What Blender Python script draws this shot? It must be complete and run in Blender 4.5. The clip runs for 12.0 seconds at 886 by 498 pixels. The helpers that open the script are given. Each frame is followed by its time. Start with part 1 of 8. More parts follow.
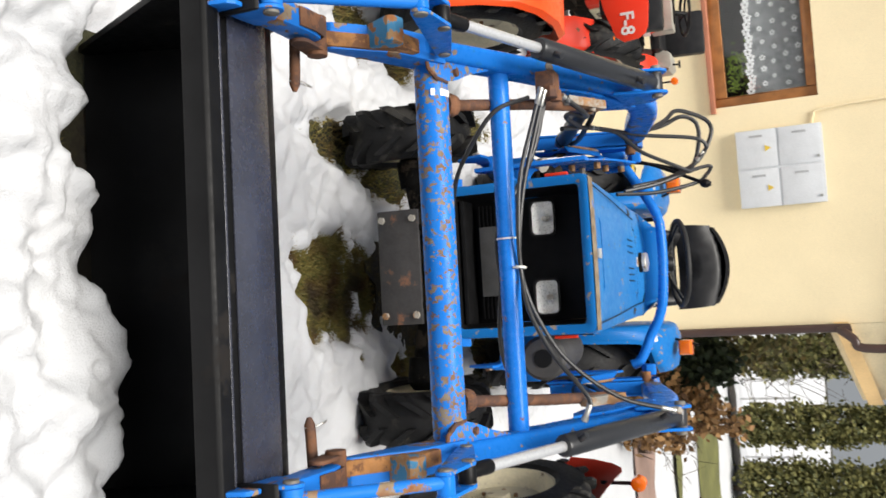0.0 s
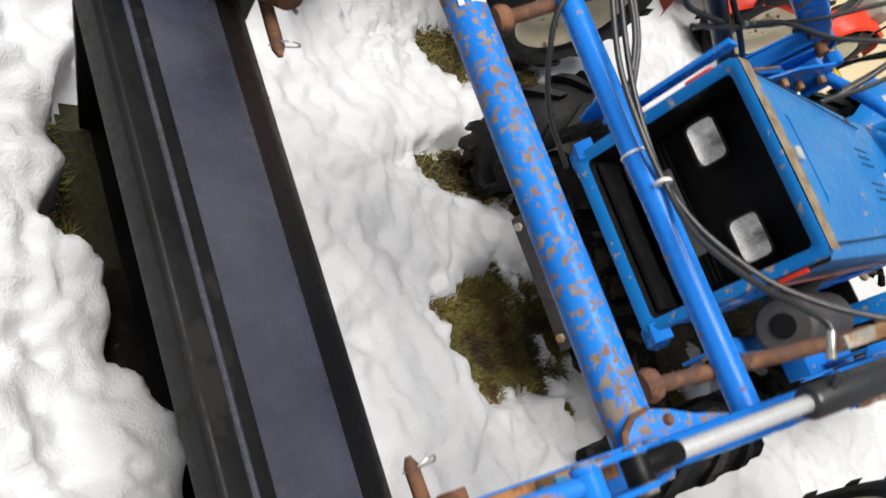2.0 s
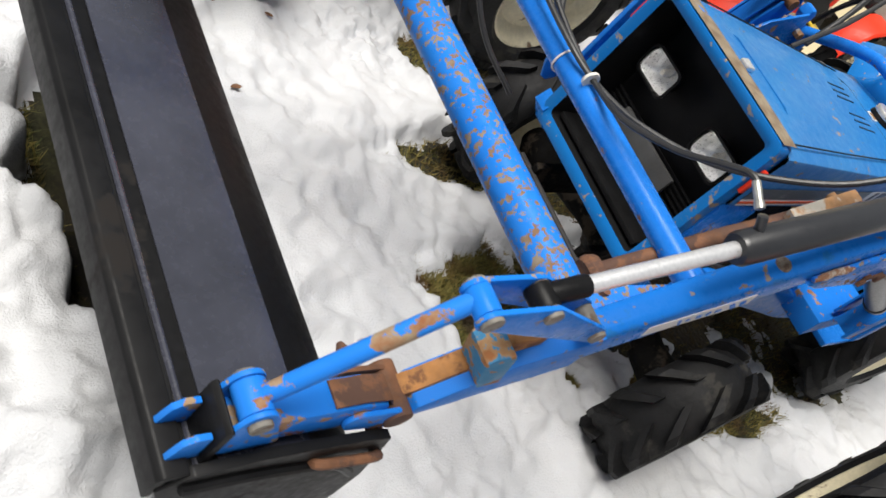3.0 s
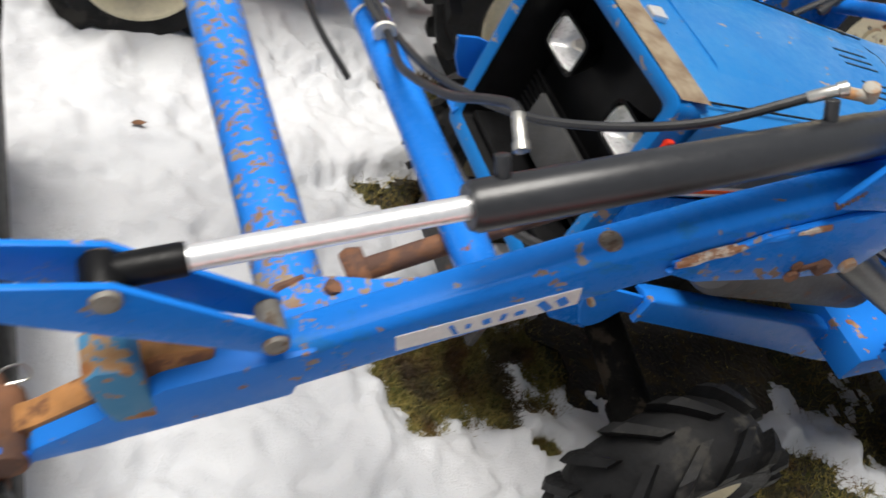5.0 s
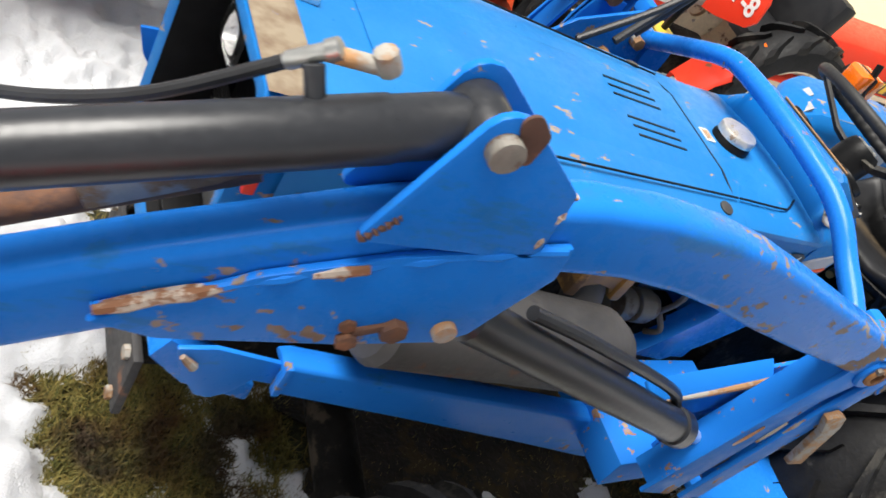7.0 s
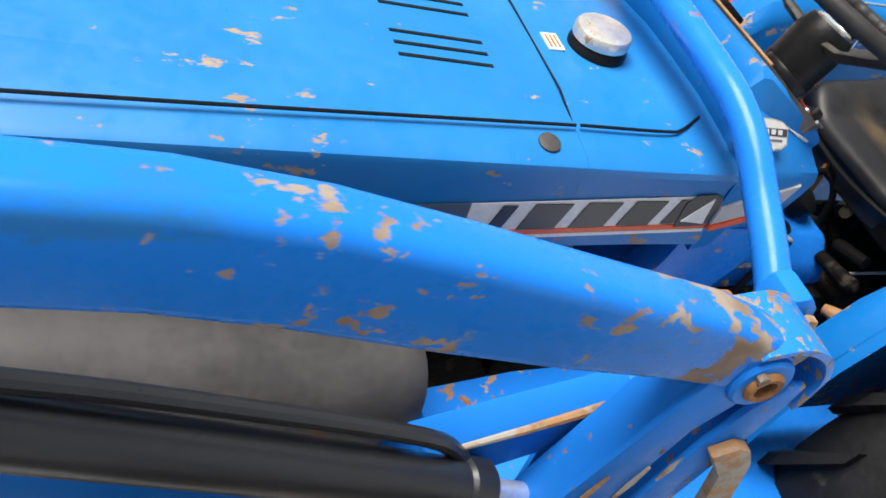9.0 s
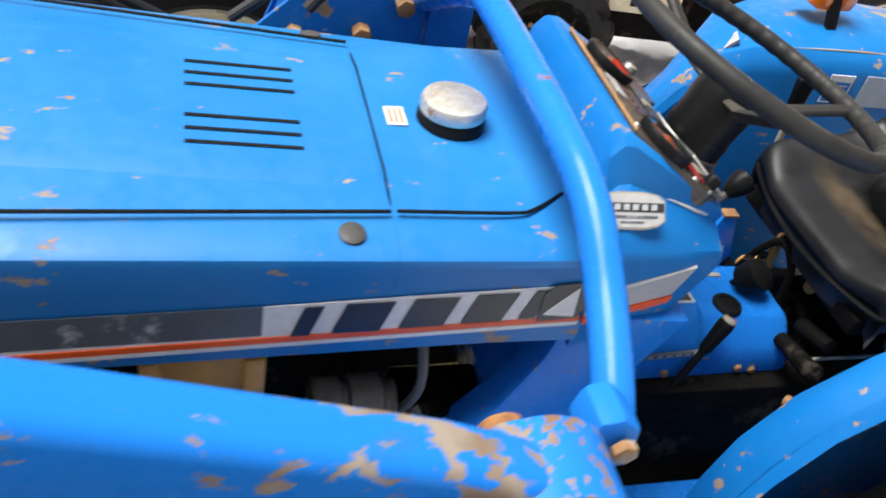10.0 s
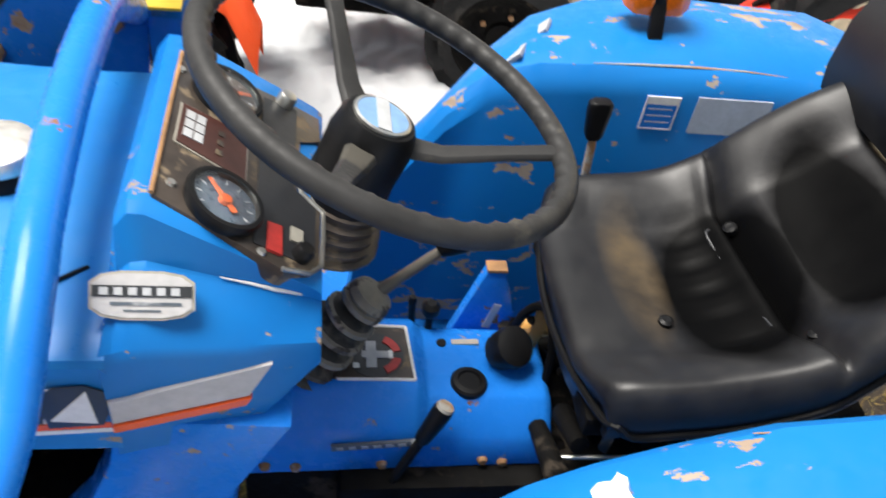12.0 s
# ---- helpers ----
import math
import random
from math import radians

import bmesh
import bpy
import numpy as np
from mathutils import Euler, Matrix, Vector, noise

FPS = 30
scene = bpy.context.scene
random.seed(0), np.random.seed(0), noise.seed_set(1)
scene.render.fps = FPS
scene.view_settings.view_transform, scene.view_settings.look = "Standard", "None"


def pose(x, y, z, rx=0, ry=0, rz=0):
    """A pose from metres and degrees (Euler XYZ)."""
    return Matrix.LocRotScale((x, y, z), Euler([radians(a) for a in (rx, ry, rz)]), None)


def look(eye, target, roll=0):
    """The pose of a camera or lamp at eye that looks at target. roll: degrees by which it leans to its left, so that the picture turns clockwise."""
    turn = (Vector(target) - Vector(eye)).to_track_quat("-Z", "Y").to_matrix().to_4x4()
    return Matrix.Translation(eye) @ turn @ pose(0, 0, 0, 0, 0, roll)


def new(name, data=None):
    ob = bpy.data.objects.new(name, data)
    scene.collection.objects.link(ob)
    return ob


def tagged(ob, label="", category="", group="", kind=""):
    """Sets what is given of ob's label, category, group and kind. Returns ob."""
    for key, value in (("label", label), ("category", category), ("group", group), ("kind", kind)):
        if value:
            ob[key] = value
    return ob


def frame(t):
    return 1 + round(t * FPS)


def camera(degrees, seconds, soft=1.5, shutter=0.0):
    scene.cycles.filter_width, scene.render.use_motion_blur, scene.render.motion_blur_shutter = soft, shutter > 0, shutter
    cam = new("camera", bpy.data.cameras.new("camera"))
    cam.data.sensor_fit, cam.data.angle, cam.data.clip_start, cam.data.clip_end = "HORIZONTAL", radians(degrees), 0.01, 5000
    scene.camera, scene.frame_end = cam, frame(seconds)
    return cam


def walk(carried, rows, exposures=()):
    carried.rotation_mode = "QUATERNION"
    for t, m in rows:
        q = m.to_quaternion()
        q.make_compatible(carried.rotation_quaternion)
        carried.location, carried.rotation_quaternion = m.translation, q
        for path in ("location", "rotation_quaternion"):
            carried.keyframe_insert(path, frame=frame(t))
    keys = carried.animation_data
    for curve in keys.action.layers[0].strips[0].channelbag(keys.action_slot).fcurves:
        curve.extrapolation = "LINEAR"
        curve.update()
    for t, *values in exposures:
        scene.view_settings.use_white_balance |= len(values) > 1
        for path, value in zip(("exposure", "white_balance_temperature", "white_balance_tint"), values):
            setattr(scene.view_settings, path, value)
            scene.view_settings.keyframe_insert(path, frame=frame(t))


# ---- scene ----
cam = camera(53.9, 12.0, soft=1.6, shutter=0.5)
PATH = [
    (0, (-2.528, -0.145, 1.614), (-0.698, -0.005, 0.819), 85.1),
    (0.5, (-2.308, -0.167, 1.59), (-0.529, 0.034, 0.697), 82.6),
    (1, (-2.08, -0.198, 1.552), (-0.393, 0.095, 0.518), 77.2),
    (1.5, (-1.912, -0.258, 1.556), (-0.34, 0.133, 0.383), 68.9),
    (2, (-1.837, -0.455, 1.548), (-0.353, 0.091, 0.323), 57.9),
    (2.5, (-1.768, -0.688, 1.538), (-0.337, -0.003, 0.319), 50.9),
    (2.7, (-1.734, -0.754, 1.547), (-0.329, -0.02, 0.328), 48.9),
    (4.3, (-1.315, -1.01, 1.514), (-0.155, 0.094, 0.317), 40.0),
    (4.5, (-1.176, -1.042, 1.505), (-0.105, 0.15, 0.307), 36.9),
    (5, (-0.973, -0.987, 1.548), (0.066, 0.115, 0.241), 33.2),
    (5.5, (-0.756, -0.938, 1.55), (0.297, 0.152, 0.245), 31.9),
    (6, (-0.597, -0.953, 1.577), (0.468, 0.121, 0.269), 33.8),
    (6.5, (-0.457, -0.963, 1.56), (0.645, 0.176, 0.34), 37.7),
    (6.7, (-0.416, -0.971, 1.545), (0.677, 0.207, 0.355), 37.2),
    (8.3, (0.109, -0.821, 1.479), (1.001, 0.429, 0.198), 28.8),
    (8.5, (0.175, -0.82, 1.47), (1.066, 0.435, 0.193), 28.4),
    (9, (0.333, -0.837, 1.467), (1.093, 0.435, 0.123), 21.9),
    (9.5, (0.462, -0.835, 1.461), (1.094, 0.556, 0.17), 16.3),
    (10, (0.648, -0.794, 1.474), (1.21, 0.632, 0.189), 13.9),
    (10.5, (0.753, -0.753, 1.478), (1.21, 0.647, 0.126), 14.1),
    (11, (0.922, -0.716, 1.48), (1.192, 0.782, 0.182), 9.6),
    (11.5, (1.156, -0.71, 1.492), (1.353, 0.817, 0.215), 5.7),
    (12, (1.213, -0.671, 1.481), (1.515, 0.781, 0.139), 8.8),
]
walk(cam, [(t, look(eye, target, roll)) for t, eye, target, roll in PATH], [(0.0, 0.34), (0.5, 0.31), (1.0, 0.28), (1.5, 0.22), (2.0, 0.24), (2.7, 0.28), (4.5, 0.26), (5.5, 0.44), (6.7, 0.76), (9.0, 0.86), (10.0, 0.84), (11.0, 0.90), (12.0, 1.02)])

# ---- light: a bright overcast winter day ----
world = bpy.data.worlds.new("overcast")
scene.world = world
world.use_nodes = True
wn, wl = world.node_tree.nodes, world.node_tree.links
wn.clear()
w_out = wn.new("ShaderNodeOutputWorld")
w_bg = wn.new("ShaderNodeBackground")
w_sky = wn.new("ShaderNodeTexSky")
w_sky.sky_type = "NISHITA"
w_sky.sun_disc = False
w_sky.sun_elevation = radians(63)
w_sky.sun_rotation = radians(-75)
w_sky.air_density = 1.0
w_sky.dust_density = 6.0
w_mix = wn.new("ShaderNodeMixRGB")
w_mix.inputs["Fac"].default_value = 0.75
w_mix.inputs["Color2"].default_value = (7.0, 7.4, 7.8, 1)
wl.new(w_sky.outputs[0], w_mix.inputs["Color1"])
wl.new(w_mix.outputs[0], w_bg.inputs["Color"])
w_bg.inputs["Strength"].default_value = 0.047
wl.new(w_bg.outputs[0], w_out.inputs["Surface"])

sun_data = bpy.data.lights.new("sun", "SUN")
sun_data.energy = 4.2
sun_data.angle = radians(34)
sun_data.color = (1.0, 0.96, 0.9)
sun = new("sun", sun_data)
sun.matrix_world = look((-2.9, 0.9, 8.3), (0, 0, 0))
scene.view_settings.exposure = 0.35

# ---- materials ----


def nodes_of(name):
    m = bpy.data.materials.new(name)
    m.use_nodes = True
    return m, m.node_tree.nodes, m.node_tree.links, m.node_tree.nodes["Principled BSDF"]


def coords(n, l, scale=1.0, squash=(1, 1, 1)):
    tc = n.new("ShaderNodeTexCoord")
    mp = n.new("ShaderNodeMapping")
    mp.inputs["Scale"].default_value = [scale * s for s in squash]
    l.new(tc.outputs["Object"], mp.inputs["Vector"])
    return mp.outputs["Vector"]


def noise_tex(n, l, vec, scale, detail=4.0, rough=0.55):
    t = n.new("ShaderNodeTexNoise")
    t.inputs["Scale"].default_value = scale
    t.inputs["Detail"].default_value = detail
    t.inputs["Roughness"].default_value = rough
    l.new(vec, t.inputs["Vector"])
    return t.outputs["Fac"]


def ramp(n, l, fac, a, b, ca=(0, 0, 0, 1), cb=(1, 1, 1, 1)):
    r = n.new("ShaderNodeValToRGB")
    r.color_ramp.elements[0].position = a
    r.color_ramp.elements[1].position = b
    r.color_ramp.elements[0].color = ca
    r.color_ramp.elements[1].color = cb
    l.new(fac, r.inputs["Fac"])
    return r.outputs["Color"]


def mix(n, l, fac, a, b, mode="MIX"):
    m = n.new("ShaderNodeMixRGB")
    m.blend_type = mode
    for sock, v in ((m.inputs["Fac"], fac), (m.inputs["Color1"], a), (m.inputs["Color2"], b)):
        if isinstance(v, (int, float)):
            sock.default_value = v
        elif isinstance(v, tuple):
            sock.default_value = v if len(v) == 4 else (*v, 1)
        else:
            l.new(v, sock)
    return m.outputs["Color"]


def bump(n, l, height, strength, dist, bsdf):
    b = n.new("ShaderNodeBump")
    b.inputs["Strength"].default_value = strength
    b.inputs["Distance"].default_value = dist
    l.new(height, b.inputs["Height"])
    l.new(b.outputs["Normal"], bsdf.inputs["Normal"])


def surface(name, colour, rough=0.5, metal=0.0, vary=0.25, scale=9.0, grain=90.0, bumpy=0.15, bump_dist=0.001, dirt=None, dirt_amount=0.0, dirt_scale=6.0, coat=0.0, spec=0.5):
    """A plain surface with cloudy variation, fine grain and optional dirt or rust in patches."""
    m, n, l, b = nodes_of(name)
    v = coords(n, l)
    big, small = noise_tex(n, l, v, scale), noise_tex(n, l, v, grain, 3.0)
    lo = tuple(c * (1 - vary) for c in colour)
    hi = tuple(min(1, c * (1 + vary)) for c in colour)
    c = mix(n, l, ramp(n, l, big, 0.3, 0.7), lo, hi)
    c = mix(n, l, 0.35, c, ramp(n, l, small, 0.2, 0.8, (0.45, 0.45, 0.45, 1), (1, 1, 1, 1)), "MULTIPLY")
    r = ramp(n, l, small, 0.25, 0.75, (rough * 0.8,) * 3 + (1,), (min(1, rough * 1.2),) * 3 + (1,))
    if dirt:
        d = noise_tex(n, l, v, dirt_scale, 8.0, 0.68)
        k = ramp(n, l, d, 0.62 - 0.3 * dirt_amount, 0.68 - 0.3 * dirt_amount)
        c = mix(n, l, k, c, dirt)
        r = mix(n, l, k, r, (0.85, 0.85, 0.85))
    l.new(c, b.inputs["Base Color"])
    l.new(r, b.inputs["Roughness"])
    b.inputs["Metallic"].default_value = metal
    b.inputs["Coat Weight"].default_value = coat
    b.inputs["Coat Roughness"].default_value = 0.15
    b.inputs["Specular IOR Level"].default_value = spec
    bump(n, l, small, bumpy, bump_dist, b)
    return m


def paint(name, colour, chips=0.1, chip_scale=14.0, squash=(1, 1, 1), rough=0.32, fade=0.3, clump=1.0, cluster=4.5, worn=None, gloss=0.20, under=(0.36, 0.29, 0.21), rust=(0.2, 0.09, 0.045)):
    """Old enamel on steel: faded patches, dust, and chips with rust or grey primer below."""
    m, n, l, b = nodes_of(name)
    v = coords(n, l, 1.0, squash)
    v0 = coords(n, l)
    cloud, fine = noise_tex(n, l, v0, 5.0), noise_tex(n, l, v0, 160.0, 2.0)
    pale = (0.03 + 0.9 * colour[0], 0.10 + 0.95 * colour[1], 0.08 + colour[2])
    c = mix(n, l, ramp(n, l, cloud, 0.42, 0.78), colour, tuple((1 - fade) * c + fade * p for c, p in zip(colour, pale)))
    scuff = noise_tex(n, l, v0, 38.0, 8.0, 0.7)
    c = mix(n, l, ramp(n, l, scuff, 0.62, 0.8, (0, 0, 0, 1), (0.11, 0.11, 0.11, 1)), c, tuple(0.10 + 0.75 * q for q in colour))
    pit = noise_tex(n, l, v, chip_scale, 9.0, 0.62)
    spread = ramp(n, l, noise_tex(n, l, v0, cluster, 3.0), 0.40, 0.66)
    pit = mix(n, l, 0.22 * clump, pit, spread)
    for x0, x1, more in worn or ():  # heavier wear towards an end, from x0 to x1
        sep = n.new("ShaderNodeSeparateXYZ")
        l.new(v0, sep.inputs[0])
        mr = n.new("ShaderNodeMapRange")
        mr.inputs["From Min"].default_value, mr.inputs["From Max"].default_value = x0, x1
        mr.inputs["To Max"].default_value = more
        l.new(sep.outputs["X"], mr.inputs["Value"])
        pit = mix(n, l, 1.0, pit, mr.outputs["Result"], "ADD")
    if worn:
        rub = noise_tex(n, l, coords(n, l, 1.0, (0.5, 1, 1.6)), 13.0, 8.0, 0.7)
        c = mix(n, l, ramp(n, l, rub, 0.57, 0.63, (0, 0, 0, 1), (0.4, 0.4, 0.4, 1)), c, (0.03, 0.14, 0.22))
    edge = 0.70 - 0.32 * chips
    k = ramp(n, l, pit, edge, edge + 0.022)
    tone = noise_tex(n, l, v0, 24.0, 5.0)
    bare = mix(n, l, ramp(n, l, tone, 0.4, 0.62), under, rust)
    c = mix(n, l, k, c, bare)
    l.new(c, b.inputs["Base Color"])
    r = ramp(n, l, scuff, 0.3, 0.8, (rough * 0.75,) * 3 + (1,), (min(1, rough * 1.9),) * 3 + (1,))
    l.new(mix(n, l, k, r, (0.85, 0.85, 0.85)), b.inputs["Roughness"])
    b.inputs["Specular IOR Level"].default_value = gloss
    depth = mix(n, l, k, (1, 1, 1), (0, 0, 0))
    depth = mix(n, l, 0.12, depth, fine)
    bump(n, l, depth, 0.35, 0.0012, b)
    return m


BLUE = (0.012, 0.172, 0.62)
M_BLUE = paint("blue_enamel", BLUE, 0.23, 30.0, rough=0.22, fade=0.12, clump=0.6)
M_BLUE_HOOD = paint("blue_hood_enamel", (0.008, 0.155, 0.44), 0.295, 36.0, (0.55, 1, 1), rough=0.34, fade=0.45, clump=0.55, gloss=0.38, under=(0.30, 0.24, 0.18), rust=(0.26, 0.18, 0.12))
M_BLUE_ARM = paint("blue_arm_enamel", BLUE, 0.29, 40.0, (0.75, 1, 1), rough=0.24, fade=0.05, clump=0.6, gloss=0.08, worn=((0.36, 0.84, 0.132), (-0.50, -0.75, 0.05)), under=(0.28, 0.235, 0.195), rust=(0.20, 0.145, 0.105))
M_BLUE_WORN = paint("worn_blue_bar_enamel", BLUE, 0.53, 84.0, (1, 0.8, 0.6), clump=0.25, under=(0.26, 0.215, 0.16), rust=(0.20, 0.12, 0.07))
M_BLUE_FENDER = paint("blue_fender_enamel", (0.003, 0.14, 0.44), 0.35, 40.0, (0.6, 1, 1), rough=0.38, fade=0.2, clump=0.55, gloss=0.22, under=(0.30, 0.25, 0.20), rust=(0.24, 0.17, 0.12))
M_BLUE_RAIL = paint("blue_rail_enamel", BLUE, 0.16, 30.0, rough=0.3, fade=0.1, clump=0.5, gloss=0.15, worn=((0.6, 0.86, 0.05),), under=(0.5, 0.48, 0.44))
M_BLUE_CLEAN = paint("blue_clean_enamel", BLUE, 0.02, 20.0)
M_RUST = surface("rust", (0.17, 0.075, 0.036), 0.85, 0.0, 0.5, 16, 120, 0.6, 0.002, (0.09, 0.045, 0.03), 0.5, 14)
M_RUST_PALE = surface("rusty_bracket", (0.33, 0.175, 0.075), 0.8, 0.0, 0.45, 18, 120, 0.5, 0.002, (0.33, 0.31, 0.27), 0.45, 10)
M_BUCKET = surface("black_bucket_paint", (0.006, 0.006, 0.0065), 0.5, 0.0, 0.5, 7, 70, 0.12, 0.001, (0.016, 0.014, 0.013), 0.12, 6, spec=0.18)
# bluish base colour holds the sky's sheen on black paint
M_BUCKET_SHEEN = surface("bucket_skin_sky_sheen", (0.042, 0.044, 0.060), 0.26, 0.0, 0.35, 5, 60, 0.05, 0.0006, spec=0.85)
M_BLACK = surface("black_plastic", (0.0075, 0.0075, 0.008), 0.42, 0.0, 0.3, 20, 150, 0.25, spec=0.16)
M_GRIP = surface("worn_grey_black_grip", (0.026, 0.0255, 0.025), 0.55, 0.0, 0.35, 16, 150, 0.25, 0.001, (0.06, 0.055, 0.045), 0.12, 14, spec=0.3)
M_DARK = surface("dark_machinery", (0.005, 0.0047, 0.0043), 0.7, 0.0, 0.6, 14, 80, 0.5, 0.003, (0.04, 0.032, 0.024), 0.22, 11, spec=0.08)
M_CYL = surface("dark_grey_cylinder_paint", (0.022, 0.023, 0.026), 0.34, 0.0, 0.15, 10, 140, 0.12)
M_GREYCAST = surface("grey_muffler", (0.052, 0.050, 0.049), 0.6, 0.0, 0.35, 9, 100, 0.3, 0.001, (0.17, 0.08, 0.04), 0.06, 14)
M_CHROME = surface("chrome", (0.93, 0.93, 0.93), 0.34, 0.7, 0.05, 6, 200, 0.02)
M_CAP = surface("dull_chrome", (0.84, 0.79, 0.71), 0.36, 0.8, 0.10, 40, 160, 0.05, 0.001, (0.34, 0.25, 0.17), 0.10, 30)
M_REFLECTOR = surface("lamp_reflector", (0.92, 0.92, 0.90), 0.30, 0.40, 0.12, 30, 200, 0.1)
M_PIN = surface("dull_worn_steel", (0.22, 0.205, 0.175), 0.65, 0.2, 0.3, 30, 120, 0.3, 0.001, (0.14, 0.10, 0.07), 0.3, 40)
M_STEEL = surface("zinc_steel", (0.55, 0.54, 0.5), 0.35, 0.9, 0.2, 25, 120, 0.2)
M_RUBBER = surface("tyre_rubber", (0.010, 0.010, 0.0105), 0.6, 0.0, 0.5, 11, 90, 0.5, 0.002, (0.04, 0.038, 0.034), 0.2, 8, spec=0.22)
M_HOSE = surface("hose_rubber", (0.02, 0.02, 0.021), 0.42, 0.0, 0.2, 30, 260, 0.3)
M_CREAM = surface("cream_rim_enamel", (0.78, 0.70, 0.49), 0.5, 0.0, 0.12, 9, 80, 0.2, 0.001, (0.2, 0.13, 0.08), 0.08, 12)
M_ORANGE = paint("orange_enamel", (0.86, 0.085, 0.015), 0.04, 12.0, under=(0.4, 0.2, 0.12), fade=0.2)
M_RED = paint("red_enamel", (0.72, 0.04, 0.015), 0.04, 12.0, fade=0.15)


def vinyl():
    """Glossy black seat vinyl with fine grain and one soft brown dust stain at the front of the cushion."""
    m, n, l, b = nodes_of("black_vinyl")
    v = coords(n, l)
    grain, cloud = noise_tex(n, l, v, 260.0, 3.0), noise_tex(n, l, v, 22.0, 6.0, 0.6)
    mp = n.new("ShaderNodeMapping")
    mp.inputs["Location"].default_value = (-1.585 / 0.040, -0.022 / 0.125, 0)
    mp.inputs["Scale"].default_value = (1 / 0.040, 1 / 0.125, 0)
    tc = n.new("ShaderNodeTexCoord")
    l.new(tc.outputs["Object"], mp.inputs["Vector"])
    dist = n.new("ShaderNodeVectorMath")
    dist.operation = "LENGTH"
    l.new(mp.outputs["Vector"], dist.inputs[0])
    stain = ramp(n, l, dist.outputs["Value"], 0.35, 1.25, (1, 1, 1, 1), (0, 0, 0, 1))
    stain = mix(n, l, 1.0, stain, ramp(n, l, cloud, 0.3, 0.62, (0.25, 0.25, 0.25, 1), (0.9, 0.9, 0.9, 1)), "MULTIPLY")
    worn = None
    for cx, cy, ax_, ay in ((1.682, -0.012, 0.080, 0.140), (1.785, 0.0, 0.054, 0.152)):  # blackened ovals: rubbed cushion, and the hollow back's shade painted in
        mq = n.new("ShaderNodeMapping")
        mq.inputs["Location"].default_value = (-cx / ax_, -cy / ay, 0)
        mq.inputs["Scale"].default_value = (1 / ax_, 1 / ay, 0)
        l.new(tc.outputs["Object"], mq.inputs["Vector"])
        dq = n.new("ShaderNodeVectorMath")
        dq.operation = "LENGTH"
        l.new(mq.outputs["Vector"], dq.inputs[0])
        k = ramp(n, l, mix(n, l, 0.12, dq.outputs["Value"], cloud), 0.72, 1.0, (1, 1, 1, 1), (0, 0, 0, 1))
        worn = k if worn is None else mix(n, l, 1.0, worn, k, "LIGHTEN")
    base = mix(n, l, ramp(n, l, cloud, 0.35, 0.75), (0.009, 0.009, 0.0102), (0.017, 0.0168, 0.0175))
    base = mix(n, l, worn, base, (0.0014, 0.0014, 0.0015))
    l.new(mix(n, l, stain, base, (0.075, 0.052, 0.026)), b.inputs["Base Color"])
    r = ramp(n, l, cloud, 0.3, 0.75, (0.34,) * 3 + (1,), (0.52,) * 3 + (1,))
    l.new(mix(n, l, stain, r, (0.8, 0.8, 0.8)), b.inputs["Roughness"])
    # the same ovals lose nearly all their sheen
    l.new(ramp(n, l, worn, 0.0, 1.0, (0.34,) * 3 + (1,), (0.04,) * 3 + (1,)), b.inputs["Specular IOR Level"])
    bump(n, l, grain, 0.18, 0.0006, b)
    return m


M_LEATHER = vinyl()
M_WHITE = surface("white_sticker", (0.72, 0.72, 0.70), 0.4, 0.0, 0.08, 14, 120, 0.1)
M_STICKER_GREY = surface("grey_sticker", (0.42, 0.43, 0.44), 0.45, 0.0, 0.12, 20, 120, 0.1)
M_DECAL_PALE = surface("pale_decal", (0.45, 0.44, 0.435), 0.42, 0.0, 0.08, 20, 120, 0.1)
M_STICKER_BLACK = surface("black_sticker", (0.025, 0.027, 0.03), 0.35, 0.0, 0.3, 20, 120, 0.1)
M_STRIPE_GREY = surface("slate_stripe", (0.085, 0.105, 0.125), 0.4, 0.0, 0.2, 12, 120, 0.1, 0.001, (0.36, 0.37, 0.38), 0.08, 10)
M_STRIPE = surface("orange_stripe", (0.80, 0.10, 0.012), 0.4, 0.0, 0.1, 12, 120, 0.1)
M_YELLOW = surface("yellow_sticker", (0.75, 0.52, 0.05), 0.45, 0.0, 0.12, 14, 120, 0.1)
M_TIE = surface("white_cable_tie", (0.75, 0.73, 0.66), 0.45, 0.0, 0.1, 20, 120, 0.1)
M_BRASS = surface("ochre_cast_block", (0.60, 0.31, 0.08), 0.55, 0.0, 0.3, 14, 90, 0.35, 0.002, (0.2, 0.11, 0.05), 0.3, 12)
M_PANEL = surface("brown_black_panel", (0.045, 0.035, 0.028), 0.35, 0.0, 0.5, 16, 180, 0.15, 0.001, (0.16, 0.12, 0.075), 0.3, 20)
M_AMBER = surface("amber_lens", (0.95, 0.17, 0.004), 0.18, 0.0, 0.12, 20, 200, 0.1, coat=0.6)
M_GREYBEIGE = surface("beige_grey_plastic", (0.36, 0.34, 0.29), 0.5, 0.0, 0.15, 9, 120, 0.15)
M_DIAL = surface("dial_face", (0.05, 0.07, 0.095), 0.3, 0.0, 0.3, 40, 150, 0.1)


def glass(name, tint=(1, 1, 1), rough=0.05, ior=1.45):
    m, n, l, b = nodes_of(name)
    b.inputs["Base Color"].default_value = (*tint, 1)
    b.inputs["Transmission Weight"].default_value = 1.0
    b.inputs["Roughness"].default_value = rough
    b.inputs["IOR"].default_value = ior
    return m


